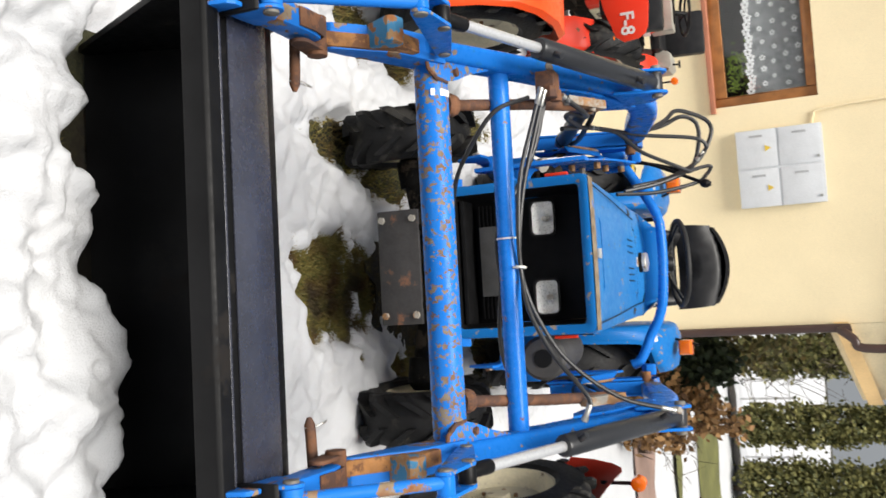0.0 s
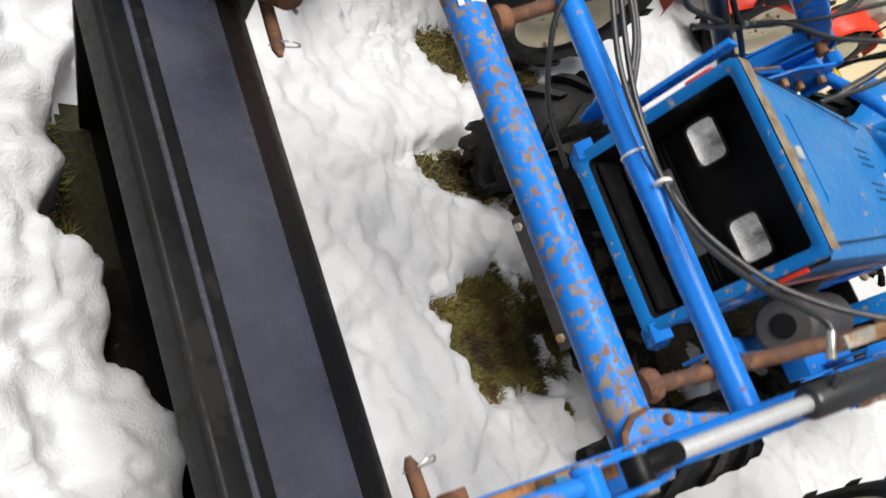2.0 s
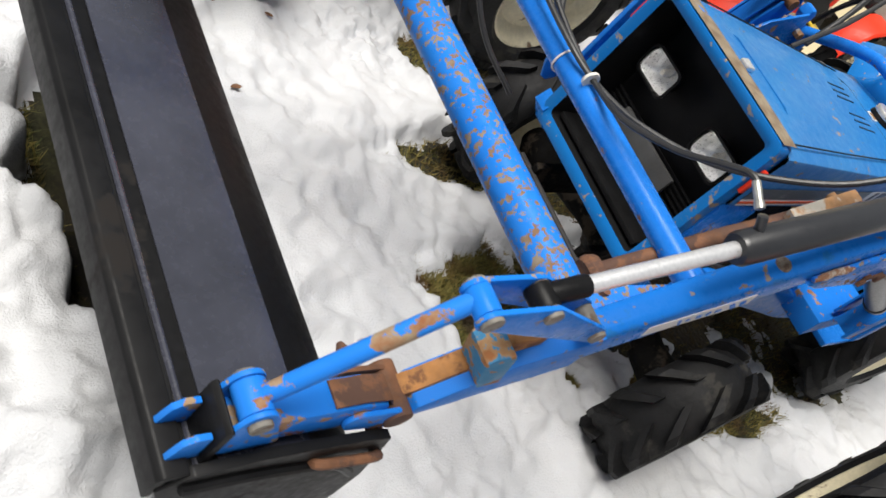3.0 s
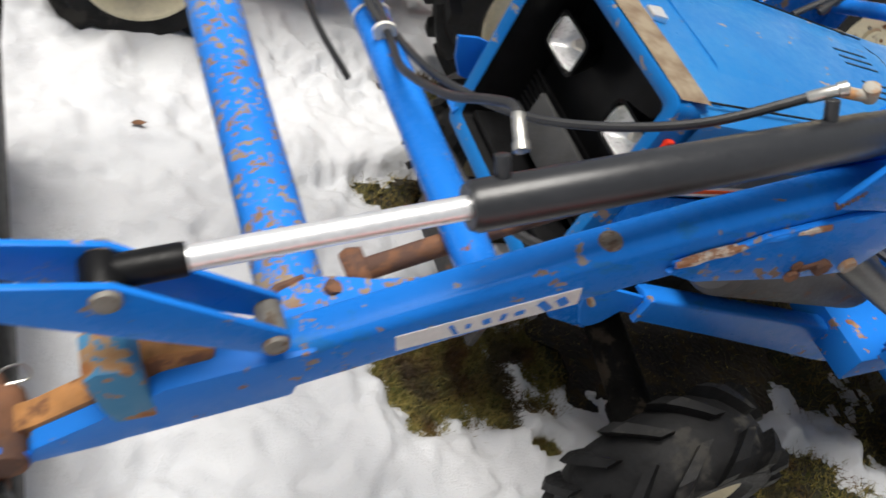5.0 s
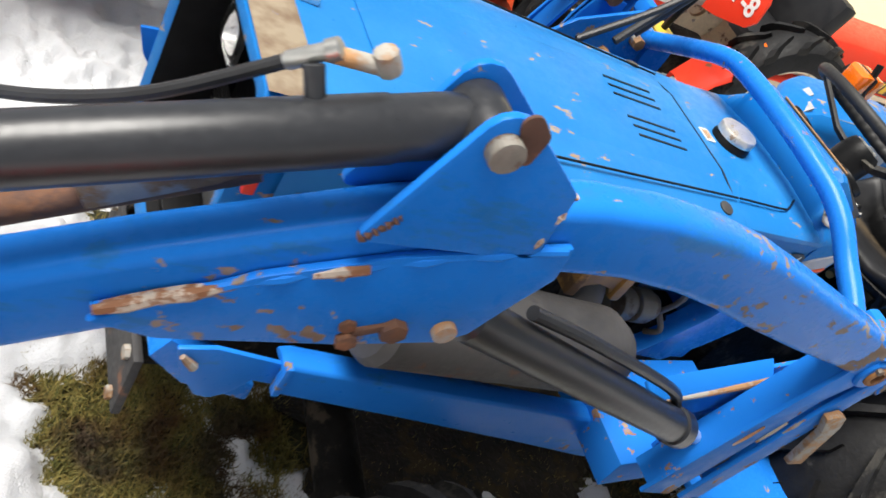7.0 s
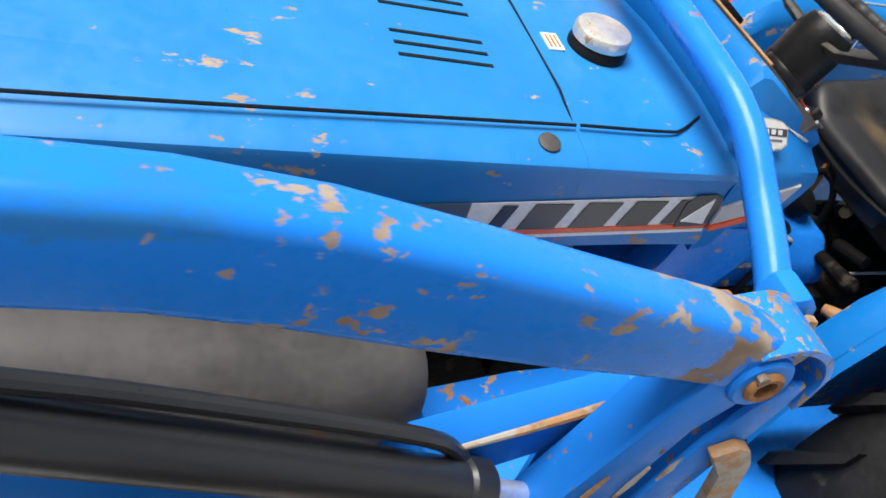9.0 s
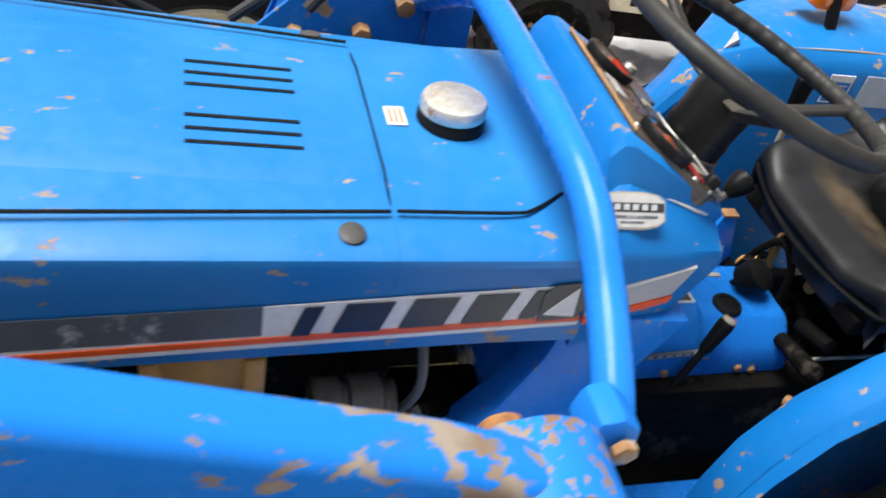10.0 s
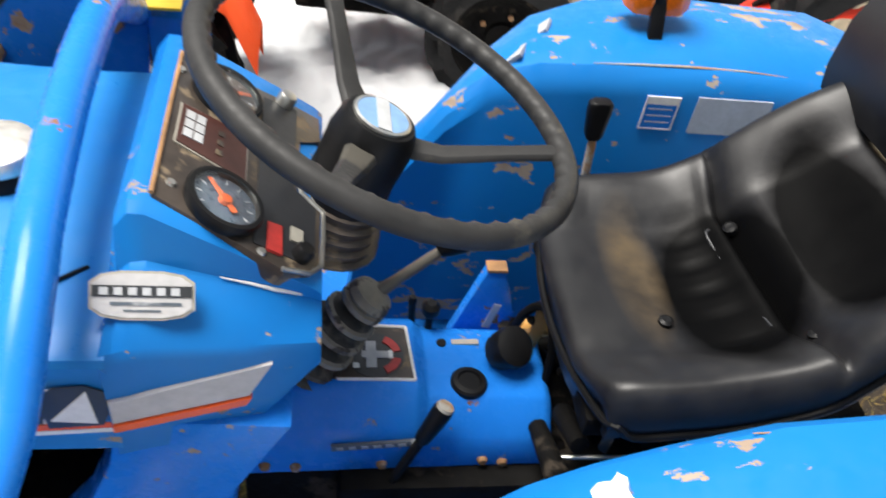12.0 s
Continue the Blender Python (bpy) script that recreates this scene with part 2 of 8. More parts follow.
M_LENS = glass("headlight_glass", (0.99, 0.99, 0.99), 0.02, 1.08)
for nd in M_LENS.node_tree.nodes:
    if nd.type == "BSDF_PRINCIPLED":
        nd.inputs["Transmission Weight"].default_value = 1.0
M_GLASS = glass("window_glass", (0.96, 0.98, 0.98), 0.01)

# ---- mesh helpers ----


def smooth_line(pts, steps=6):
    """Catmull-Rom through the points."""
    pts = [Vector(p) for p in pts]
    if len(pts) < 3:
        return pts
    ext = [pts[0] * 2 - pts[1]] + pts + [pts[-1] * 2 - pts[-2]]
    out = []
    for i in range(1, len(ext) - 2):
        p0, p1, p2, p3 = ext[i - 1 : i + 3]
        for k in range(steps):
            t = k / steps
            out.append(0.5 * (2 * p1 + (p2 - p0) * t + (2 * p0 - 5 * p1 + 4 * p2 - p3) * t * t + (3 * p1 - p0 - 3 * p2 + p3) * t ** 3))
    out.append(pts[-1])
    return out


def skin(bm, loops, closed=True, caps=True):
    """Faces between loops of equal length."""
    vs = [[bm.verts.new(p) for p in loop] for loop in loops]
    n = len(vs[0])
    for a, b in zip(vs, vs[1:]):
        for i in range(n if closed else n - 1):
            j = (i + 1) % n
            bm.faces.new((a[i], a[j], b[j], b[i]))
    if caps and closed:
        bm.faces.new(vs[0][::-1])
        bm.faces.new(vs[-1])
    return vs


def frames_along(pts):
    pts = [Vector(p) for p in pts]
    out, up = [], None
    for i, p in enumerate(pts):
        d = (pts[min(i + 1, len(pts) - 1)] - pts[max(i - 1, 0)]).normalized()
        if up is None:
            up = d.orthogonal().normalized()
        up = (up - d * up.dot(d)).normalized()
        out.append((p, up, d.cross(up)))
    return out


def tube(bm, pts, r, n=12, smooth=0, caps=True):
    pts = smooth_line(pts, smooth) if smooth else [Vector(p) for p in pts]
    rs = r if isinstance(r, (list, tuple)) else [r] * len(pts)
    loops = []
    for (p, u, v), q in zip(frames_along(pts), rs):
        loops.append([p + (u * math.cos(2 * math.pi * k / n) + v * math.sin(2 * math.pi * k / n)) * q for k in range(n)])
    skin(bm, loops, True, caps)


def cyl(bm, p0, p1, r0, r1=None, n=20):
    tube(bm, [p0, p1], [r0, r0 if r1 is None else r1], n)


def lathe(bm, profile, origin, axis, n=28, closed_ends=True):
    """profile: rows of (distance along the axis, radius)."""
    o, d = Vector(origin), Vector(axis).normalized()
    u = d.orthogonal().normalized()
    v = d.cross(u)
    loops = [[o + d * h + (u * math.cos(2 * math.pi * k / n) + v * math.sin(2 * math.pi * k / n)) * max(r, 1e-4) for k in range(n)] for h, r in profile]
    skin(bm, loops, True, closed_ends)


def box(bm, c, s, m=None):
    g = bmesh.ops.create_cube(bm, size=1.0, matrix=Matrix.Translation(c) @ (m if m else Matrix()) @ Matrix.Diagonal((*s, 1)))
    return g["verts"]


def prism(bm, poly, a, b, axis="y"):
    """A flat polygon of (u, v) pairs pushed from a to b along an axis: u, v are x, z for y; y, z for x; x, y for z."""
    def at(u, v, w):
        return {"y": (u, w, v), "x": (w, u, v), "z": (u, v, w)}[axis]
    skin(bm, [[at(u, v, a) for u, v in poly], [at(u, v, b) for u, v in poly]])


def arc(cx, cy, r, a0, a1, n=8):
    return [(cx + r * math.cos(radians(a0 + (a1 - a0) * k / n)), cy + r * math.sin(radians(a0 + (a1 - a0) * k / n))) for k in range(n + 1)]


def hull2(circles, n=14):
    """Outline round some discs (x, y, r), counter-clockwise."""
    pts = sorted({(round(x + r * math.cos(2 * math.pi * k / n), 5), round(y + r * math.sin(2 * math.pi * k / n), 5)) for x, y, r in circles for k in range(n)})
    def half(ps):
        h = []
        for p in ps:
            while len(h) > 1 and (h[-1][0] - h[-2][0]) * (p[1] - h[-2][1]) - (h[-1][1] - h[-2][1]) * (p[0] - h[-2][0]) <= 0:
                h.pop()
            h.append(p)
        return h
    return half(pts)[:-1] + half(pts[::-1])[:-1]


def finish(bm, bevel=0.0, seg=2, angle=35.0):
    bmesh.ops.remove_doubles(bm, verts=bm.verts, dist=1e-5)
    bmesh.ops.recalc_face_normals(bm, faces=bm.faces)
    if bevel:
        es = [e for e in bm.edges if len(e.link_faces) == 2 and e.calc_face_angle(0) > radians(28)]
        if es:
            bmesh.ops.bevel(bm, geom=es, offset=bevel, segments=seg, affect="EDGES", profile=0.6, clamp_overlap=True)
    for f in bm.faces:
        f.smooth = True
    for e in bm.edges:
        if len(e.link_faces) == 2 and e.calc_face_angle(0) > radians(angle):
            e.smooth = False


def thing(name, at, label, category, group="", kind=""):
    ob = new(name)
    ob.location = at
    ob.empty_display_size = 0.05
    return tagged(ob, label, category, group, kind)


def mesh_of(name, bm, material, bevel=0.0, angle=35.0):
    finish(bm, bevel, 2, angle)
    me = bpy.data.meshes.new(name)
    bm.to_mesh(me)
    bm.free()
    me.materials.append(material)
    return me


def part(name, bm, material, parent, label="", bevel=0.0, angle=35.0):
    ob = new(name, mesh_of(name, bm, material, bevel, angle))
    ob.parent = parent
    if parent.type == "EMPTY":
        ob.matrix_parent_inverse = Matrix.Translation(-Vector(parent.location))
    return tagged(ob, label)


def solo(name, bm, material, label, category, kind="", bevel=0.0, group="", angle=35.0):
    ob = new(name, mesh_of(name, bm, material, bevel, angle))
    return tagged(ob, label, category, group, kind)


B = bmesh.new

# ---- ground, snow, far field ----


def ease(t):
    t = np.clip(t, 0, 1)
    return t * t * (3 - 2 * t)


def lie(x):
    """Height of the ground: level by the machines, falling towards the house and the field."""
    return -0.9 * ease((np.asarray(x, float) - 3.0) / 5.0)


RNG = np.random.RandomState(7)
LATTICE = RNG.rand(64, 64)


def value_noise(x, y):
    xi, yi = np.floor(x).astype(int), np.floor(y).astype(int)
    fx, fy = x - xi, y - yi
    fx, fy = fx * fx * (3 - 2 * fx), fy * fy * (3 - 2 * fy)
    g = lambda a, b: LATTICE[a % 64, b % 64]
    return (g(xi, yi) * (1 - fx) + g(xi + 1, yi) * fx) * (1 - fy) + (g(xi, yi + 1) * (1 - fx) + g(xi + 1, yi + 1) * fx) * fy


def fbm(x, y, octaves=4):
    s, a, t = 0.0, 1.0, 0.0
    for k in range(octaves):
        s = s + a * value_noise(x * 2 ** k + 13.7 * k, y * 2 ** k + 5.1 * k)
        t += a
        a *= 0.5
    return s / t


# bare places: (x, y, half length, half width)
BARE = [(0.13, -0.03, 0.27, 0.205), (0.62, -0.02, 0.46, 0.19), (1.0, 0.0, 0.6, 0.30), (1.8, 0.0, 0.7, 0.45), (0.26, 0.48, 0.30, 0.11),
        (0.64, -0.36, 0.08, 0.05), (0.30, -0.30, 0.05, 0.03), (0.42, 0.97, 0.15, 0.15), (0.62, 0.42, 0.3, 0.14), (0.75, 0.92, 0.22, 0.10), (1.5, 0.80, 0.4, 0.1), (1.15, -0.5, 0.25, 0.12), (1.75, -0.30, 0.40, 0.30), (2.45, 0.30, 0.45, 0.45), (1.12, 0.42, 0.28, 0.24), (0.82, -0.40, 0.24, 0.16)]
BANK_Y = [-2.0, -0.9, -0.55, -0.48, -0.34, -0.17, -0.10, -0.02, 0.10, 0.15, 0.20, 0.25, 0.33, 0.42, 0.52, 0.75, 2.4]
BANK_X = [-0.95, -0.98, -1.04, -1.03, -0.988, -0.974, -1.0, -1.033, -1.03, -1.035, -1.10, -1.12, -1.083, -1.067, -1.05, -0.95, -0.9]


def snow_depth(x, y):
    bare = np.zeros_like(x)
    for cx, cy, a, b in BARE:
        d = ((x - cx) / a) ** 2 + ((y - cy) / b) ** 2
        bare = np.maximum(bare, 1.6 - 0.6 * d)
    rag = fbm(x * 9, y * 9, 4) - 0.5 + 0.35 * (fbm(x * 34 + 4, y * 34, 2) - 0.5)
    cover = ease(0.5 - (bare - 0.98) * 1.6 + rag * 1.7)
    edge = np.interp(y, BANK_Y, BANK_X)
    past = edge - x + 0.05 * (fbm(x * 14 + 9, y * 14, 3) - 0.5)
    bank = ease(past / 0.05)
    gap = ease((0.03 - past) / 0.04) * ease((-0.84 - x) / 0.05) * ease((0.66 - np.abs(y)) / 0.08)
    lumps = fbm(x * 5 + 3, y * 5 + 1, 5)
    depth = 0.006 + 0.085 * lumps + 0.036 * (fbm(x * 15 + 2, y * 15, 4) - 0.5) + 0.012 * (fbm(x * 40, y * 40 + 3, 2) - 0.5) + 0.030 * (0.5 - np.abs(2 * fbm(x * 8 + 1, y * 8 + 7, 3) - 1)) + bank * (0.05 + 0.09 * fbm(x * 6.5, y * 6.5 + 4, 5) + 0.07 * (0.5 - np.abs(2 * fbm(x * 9, y * 9 + 2, 3) - 1)))
    dirty = 0.6 * np.exp(-(((x - 0.12) / 0.3) ** 2 + ((y - 1.0) / 0.2) ** 2)) * (fbm(x * 30, y * 30, 3) > 0.55)
    return cover * depth * (1 - gap) * (1 - dirty)


def height_sheet(name, x0, x1, y0, y1, step, height, material, drop=0.004):
    xs, ys = np.arange(x0, x1 + step / 2, step), np.arange(y0, y1 + step / 2, step)
    gx, gy = np.meshgrid(xs, ys, indexing="ij")
    gz = height(gx, gy)
    nx, ny = gx.shape
    ids = np.arange(nx * ny).reshape(nx, ny)
    quads = np.stack([ids[:-1, :-1], ids[1:, :-1], ids[1:, 1:], ids[:-1, 1:]], -1).reshape(-1, 4)
    top = np.maximum.reduce([gz[:-1, :-1], gz[1:, :-1], gz[1:, 1:], gz[:-1, 1:]]).reshape(-1)
    quads = quads[top > drop]
    co = np.stack([gx, gy, gz - 0.004 + lie(gx)], -1).reshape(-1, 3)
    me = bpy.data.meshes.new(name)
    me.from_pydata(co.tolist(), [], quads.tolist())
    me.polygons.foreach_set("use_smooth", [True] * len(me.polygons))
    me.materials.append(material)
    me.update()
    return new(name, me)


def ground_material():
    m, n, l, b = nodes_of("wet_soil_and_grass")
    v = coords(n, l)
    a, c, d = noise_tex(n, l, v, 3.0), noise_tex(n, l, v, 26.0, 8.0, 0.7), noise_tex(n, l, v, 110.0, 4.0)
    soil = mix(n, l, ramp(n, l, c, 0.3, 0.7), (0.012, 0.008, 0.006), (0.045, 0.031, 0.018))
    grass = mix(n, l, ramp(n, l, d, 0.3, 0.7), (0.014, 0.016, 0.005), (0.05, 0.048, 0.015))
    l.new(mix(n, l, ramp(n, l, a, 0.38, 0.58), soil, grass), b.inputs["Base Color"])
    b.inputs["Roughness"].default_value = 0.9
    bump(n, l, c, 0.9, 0.02, b)
    return m


def snow_material():
    m, n, l, b = nodes_of("old_snow")
    v = coords(n, l)
    a, c, d = noise_tex(n, l, v, 2.2, 5.0), noise_tex(n, l, v, 30.0, 7.0, 0.65), noise_tex(n, l, v, 220.0, 3.0)
    base = mix(n, l, ramp(n, l, a, 0.35, 0.7), (0.545, 0.556, 0.575), (0.605, 0.61, 0.623))
    dirty = ramp(n, l, noise_tex(n, l, v, 7.0, 9.0, 0.75), 0.66, 0.8, (0, 0, 0, 1), (0.5, 0.5, 0.5, 1))
    base = mix(n, l, dirty, base, (0.42, 0.40, 0.37))
    l.new(base, b.inputs["Base Color"])
    b.inputs["Roughness"].default_value = 0.7
    b.inputs["Subsurface Weight"].default_value = 0.0
    h = mix(n, l, 0.35, c, d)
    bump(n, l, h, 0.62, 0.014, b)
    return m


M_GROUND, M_SNOW = ground_material(), snow_material()

# one sheet of ground out to the horizon
gx = np.concatenate([[-400, -120, -40, -15], np.arange(-6, 14.1, 0.5), [18, 25, 40, 90, 200, 400]])
gy = np.concatenate([[-400, -120, -40, -15], np.arange(-6, 6.1, 1.0), [15, 40, 120, 400]])
verts = [(x, y, float(lie(x)) - 0.004) for x in gx for y in gy]
quads = [(i * len(gy) + j, (i + 1) * len(gy) + j, (i + 1) * len(gy) + j + 1, i * len(gy) + j + 1) for i in range(len(gx) - 1) for j in range(len(gy) - 1)]
me = bpy.data.meshes.new("ground")
me.from_pydata(verts, [], quads)
me.materials.append(M_GROUND)
tagged(new("ground", me), "wet brown soil and short grass under melting snow", "ground", kind="structure")

tagged(height_sheet("snow", -2.4, 3.2, -2.0, 2.4, 0.0135, snow_depth, M_SNOW), "patchy melting snow lying on the grass round the tractors", "snow", kind="stuff")

# snow over the rest of the yard and field
fx = np.concatenate([[-300, -80, -25, -10, -6, -4, -3.2, -2.35], np.arange(3.0, 12.1, 0.6), [14, 17, 20, 26, 40, 90, 300]])
fy = np.concatenate([[-300, -80, -25, -10, -5, -3, -1.95], [2.3, 4, 8, 20, 80, 300]])
verts = [(x, y, float(lie(x)) + 0.035 + (0.03 * math.sin(x * 1.7 + y) if abs(x) < 30 else 0)) for x in fx for y in fy]
quads = []
for i in range(len(fx) - 1):
    for j in range(len(fy) - 1):
        if -2.4 < fx[i] < 2.9 and fy[j] >= -1.96 and fy[j + 1] <= 2.31:
            continue
        quads.append((i * len(fy) + j, (i + 1) * len(fy) + j, (i + 1) * len(fy) + j + 1, i * len(fy) + j + 1))
me = bpy.data.meshes.new("snow_field")
me.from_pydata(verts, [], quads)
me.polygons.foreach_set("use_smooth", [True] * len(me.polygons))
me.materials.append(M_SNOW)
tagged(new("snow_field", me), "wide snow-covered field behind the yard", "snow", kind="stuff")

M_PATH = surface("wet_brown_path", (0.30, 0.20, 0.16), 0.8, 0.0, 0.2, 2, 40, 0.4, 0.004)
M_SOIL = surface("dark_soil", (0.06, 0.05, 0.04), 0.9, 0.0, 0.3, 4, 40, 0.6, 0.01)
M_STRIP = surface("thawed_grass", (0.13, 0.13, 0.04), 0.9, 0.0, 0.4, 1.2, 30, 0.6, 0.01)


def strip(name, x0, x1, y0, y1, material, label):
    bm, n = B(), 24
    a = [(x0 + 0.15 * math.sin(k * 1.9) + 0.1 * math.sin(k * 4.1), y0 + (y1 - y0) * k / n) for k in range(n + 1)]
    c = [(x1 + 0.15 * math.sin(k * 2.3 + 1), y0 + (y1 - y0) * k / n) for k in range(n + 1)]
    va = [bm.verts.new((x, y, float(lie(x)) + 0.075)) for x, y in a]
    vc = [bm.verts.new((x, y, float(lie(x)) + 0.075)) for x, y in c]
    for k in range(n):
        bm.faces.new((va[k], vc[k], vc[k + 1], va[k + 1]))
    solo(name, bm, material, label, "ground", "structure")


strip("path", 9.0, 10.3, -14, -1.2, M_PATH, "brown wet path crossing the snowy field")
strip("grass_strip", 14.6, 17.7, -18, -2.2, M_STRIP, "strip of thawed green grass in the field")
strip("soil_bed", 20.9, 22.4, -7.5, -1.0, M_SOIL, "dark bare soil along the thuja row")
strip("thaw_line", 12.2, 12.6, -14, -2.0, M_STRIP, "thin thawed line of grass in the snow")


def grass_blades(name, count, seed, spots, label):
    rnd = random.Random(seed)
    spots_at = []
    for _ in range(count * 3):
        cx, cy, a, b = rnd.choice(spots)
        spots_at.append((cx + a * rnd.uniform(-1.1, 1.1), cy + b * rnd.uniform(-1.1, 1.1)))
    at = np.array(spots_at)
    at = at[snow_depth(at[:, 0], at[:, 1]) <= 0.02][:count]
    verts, tris = [], []
    for x, y in at.tolist():
        h, w, t = rnd.uniform(0.008, 0.028), rnd.uniform(0.0015, 0.003), rnd.uniform(0, 6.28)
        lx, ly = rnd.gauss(0, 0.015), rnd.gauss(0, 0.015)
        k = len(verts)
        verts += [(x - w * math.cos(t), y - w * math.sin(t), -0.003), (x + w * math.cos(t), y + w * math.sin(t), -0.003), (x + lx, y + ly, h)]
        tris.append((k, k + 1, k + 2))
    me = bpy.data.meshes.new(name)
    me.from_pydata(verts, [], tris)
    m, n, l, bs = nodes_of("grass_blades")
    geo = n.new("ShaderNodeNewGeometry")
    r = n.new("ShaderNodeValToRGB")
    r.color_ramp.elements[0].color = (0.058, 0.070, 0.012, 1)
    r.color_ramp.elements[1].color = (0.29, 0.225, 0.06, 1)
    l.new(geo.outputs["Random Per Island"], r.inputs["Fac"])
    v = coords(n, l)
    brown = ramp(n, l, noise_tex(n, l, v, 9.0, 5.0, 0.6), 0.48, 0.66)
    c = mix(n, l, brown, r.outputs["Color"], (0.13, 0.068, 0.020))
    c = mix(n, l, ramp(n, l, noise_tex(n, l, v, 5.0, 3.0), 0.53, 0.64, (0, 0, 0, 1), (0.8, 0.8, 0.8, 1)), c, (0.022, 0.014, 0.010))
    l.new(c, bs.inputs["Base Color"])
    bs.inputs["Roughness"].default_value = 0.8
    me.materials.append(m)
    return tagged(new(name, me), label, "grass", kind="stuff")


grass_blades("grass", 34000, 3, BARE[:1] * 8 + BARE + [(-1.12, 0.40, 0.08, 0.2), (-1.08, 0.0, 0.05, 0.2)], "short matted green and yellow grass in thawed patches")

# ---- the house ----
HX, HY, YAW = 7.0, 1.8, 8.0  # a point of the wall and its turn
H_M = Matrix.Translation((HX, HY, 0)) @ Matrix.Rotation(radians(YAW), 4, "Z")  # local: x outward depth (away), y along the wall
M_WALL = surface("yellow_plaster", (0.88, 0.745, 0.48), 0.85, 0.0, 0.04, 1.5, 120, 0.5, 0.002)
M_SOFFIT = surface("cream_boards", (0.84, 0.72, 0.47), 0.7, 0.0, 0.1, 3, 60, 0.2)
M_BARGE = surface("pale_orange_board", (0.80, 0.55, 0.26), 0.7, 0.0, 0.1, 3, 60, 0.2)
M_PIPE = surface("brown_gutter_paint", (0.055, 0.028, 0.022), 0.4, 0.0, 0.15, 6, 90, 0.1)
M_WINWOOD = surface("orange_brown_window_wood", (0.32, 0.13, 0.035), 0.45, 0.0, 0.3, 6, 60, 0.2, 0.001)
M_SILL = surface("terracotta_sill", (0.42, 0.16, 0.09), 0.6, 0.0, 0.15, 8, 80, 0.2)
M_METER = surface("pale_grey_box", (0.66, 0.68, 0.70), 0.5, 0.0, 0.05, 6, 100, 0.1)
M_ROOF = surface("dark_roof_tile", (0.12, 0.06, 0.045), 0.7, 0.0, 0.3, 4, 40, 0.4)
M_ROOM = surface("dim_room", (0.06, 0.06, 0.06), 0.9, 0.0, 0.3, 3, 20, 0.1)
W_Y0, W_Y1, W_Z0, W_Z1 = 0.02, 1.42, 0.70, 1.70  # window opening
CORNER = -2.33

house = thing("house", (HX, HY, -1.0), "pale yellow plastered house with a brown downpipe at its corner", "house")


def hpart(name, bm, mat_, parent=None, label="", bevel=0.0):
    bmesh.ops.transform(bm, matrix=H_M, verts=bm.verts)
    return part(name, bm, mat_, parent or house, label, bevel)


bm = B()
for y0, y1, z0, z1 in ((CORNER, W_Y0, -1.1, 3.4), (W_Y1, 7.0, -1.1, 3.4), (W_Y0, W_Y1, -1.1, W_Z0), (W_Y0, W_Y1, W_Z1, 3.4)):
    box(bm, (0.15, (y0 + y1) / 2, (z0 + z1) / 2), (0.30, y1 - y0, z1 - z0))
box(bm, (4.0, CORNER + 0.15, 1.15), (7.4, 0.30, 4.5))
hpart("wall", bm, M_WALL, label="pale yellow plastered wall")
window = hpart("window", (lambda b: (box(b, (0.10, W_Y0 + 0.05, (W_Z0 + W_Z1) / 2), (0.10, 0.10, W_Z1 - W_Z0)), box(b, (0.10, W_Y1 - 0.05, (W_Z0 + W_Z1) / 2), (0.10, 0.10, W_Z1 - W_Z0)), box(b, (0.10, (W_Y0 + W_Y1) / 2, W_Z0 + 0.06), (0.10, W_Y1 - W_Y0 - 0.2, 0.12)), box(b, (0.10, (W_Y0 + W_Y1) / 2, W_Z1 - 0.05), (0.10, W_Y1 - W_Y0 - 0.2, 0.10)), b)[-1])(B()), M_WINWOOD, label="orange-brown wooden window with lace curtain", bevel=0.012)
bm = B()
box(bm, (0.02, (W_Y0 + W_Y1) / 2, W_Z0 - 0.02), (0.20, W_Y1 - W_Y0 + 0.12, 0.05))
hpart("sill", bm, M_SILL, window, "terracotta window sill", 0.008)
bm = B()
box(bm, (0.11, (W_Y0 + W_Y1) / 2, (W_Z0 + W_Z1) / 2), (0.008, W_Y1 - W_Y0 - 0.2, W_Z1 - W_Z0 - 0.2))
pane = hpart("pane", bm, M_GLASS, window, "clear window pane")
pane.visible_shadow = False
# wall coloured near black, so the room's dimness is in its colour
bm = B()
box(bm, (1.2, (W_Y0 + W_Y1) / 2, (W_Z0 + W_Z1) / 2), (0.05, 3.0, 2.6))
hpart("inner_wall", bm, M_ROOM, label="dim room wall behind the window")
M_LACE = surface("white_lace", (0.78, 0.80, 0.82), 0.8, 0.0, 0.15, 20, 120, 0.2)
M_NET = surface("grey_curtain_net", (0.24, 0.255, 0.27), 0.85, 0.0, 0.25, 14, 160, 0.3)
bm, rnd = B(), random.Random(5)
NET_Z = W_Z0 + 0.36
loops = []
for k in range(49):
    y = W_Y0 + 0.11 + 1.18 * k / 48
    x = 0.215 + 0.012 * math.sin(y * 34)
    loops.append([(x, y, NET_Z - 0.02 * abs(math.sin(y * 22))), (x, y, W_Z1 - 0.10), (x + 0.003, y, W_Z1 - 0.10), (x + 0.003, y, NET_Z - 0.02 * abs(math.sin(y * 22)))])
skin(bm, loops)
hpart("curtain_net", bm, M_NET, window, "sheer grey curtain net")
bm = B()


def blossom(y, z, r):
    for a in np.linspace(0, 2 * math.pi, 6)[:-1]:
        c = (y + r * 0.6 * math.cos(a), z + r * 0.6 * math.sin(a))
        bm.faces.new([bm.verts.new((0.196, c[0] + r * 0.42 * math.cos(b_), c[1] + r * 0.42 * math.sin(b_))) for b_ in np.linspace(0, 5.4, 6)])


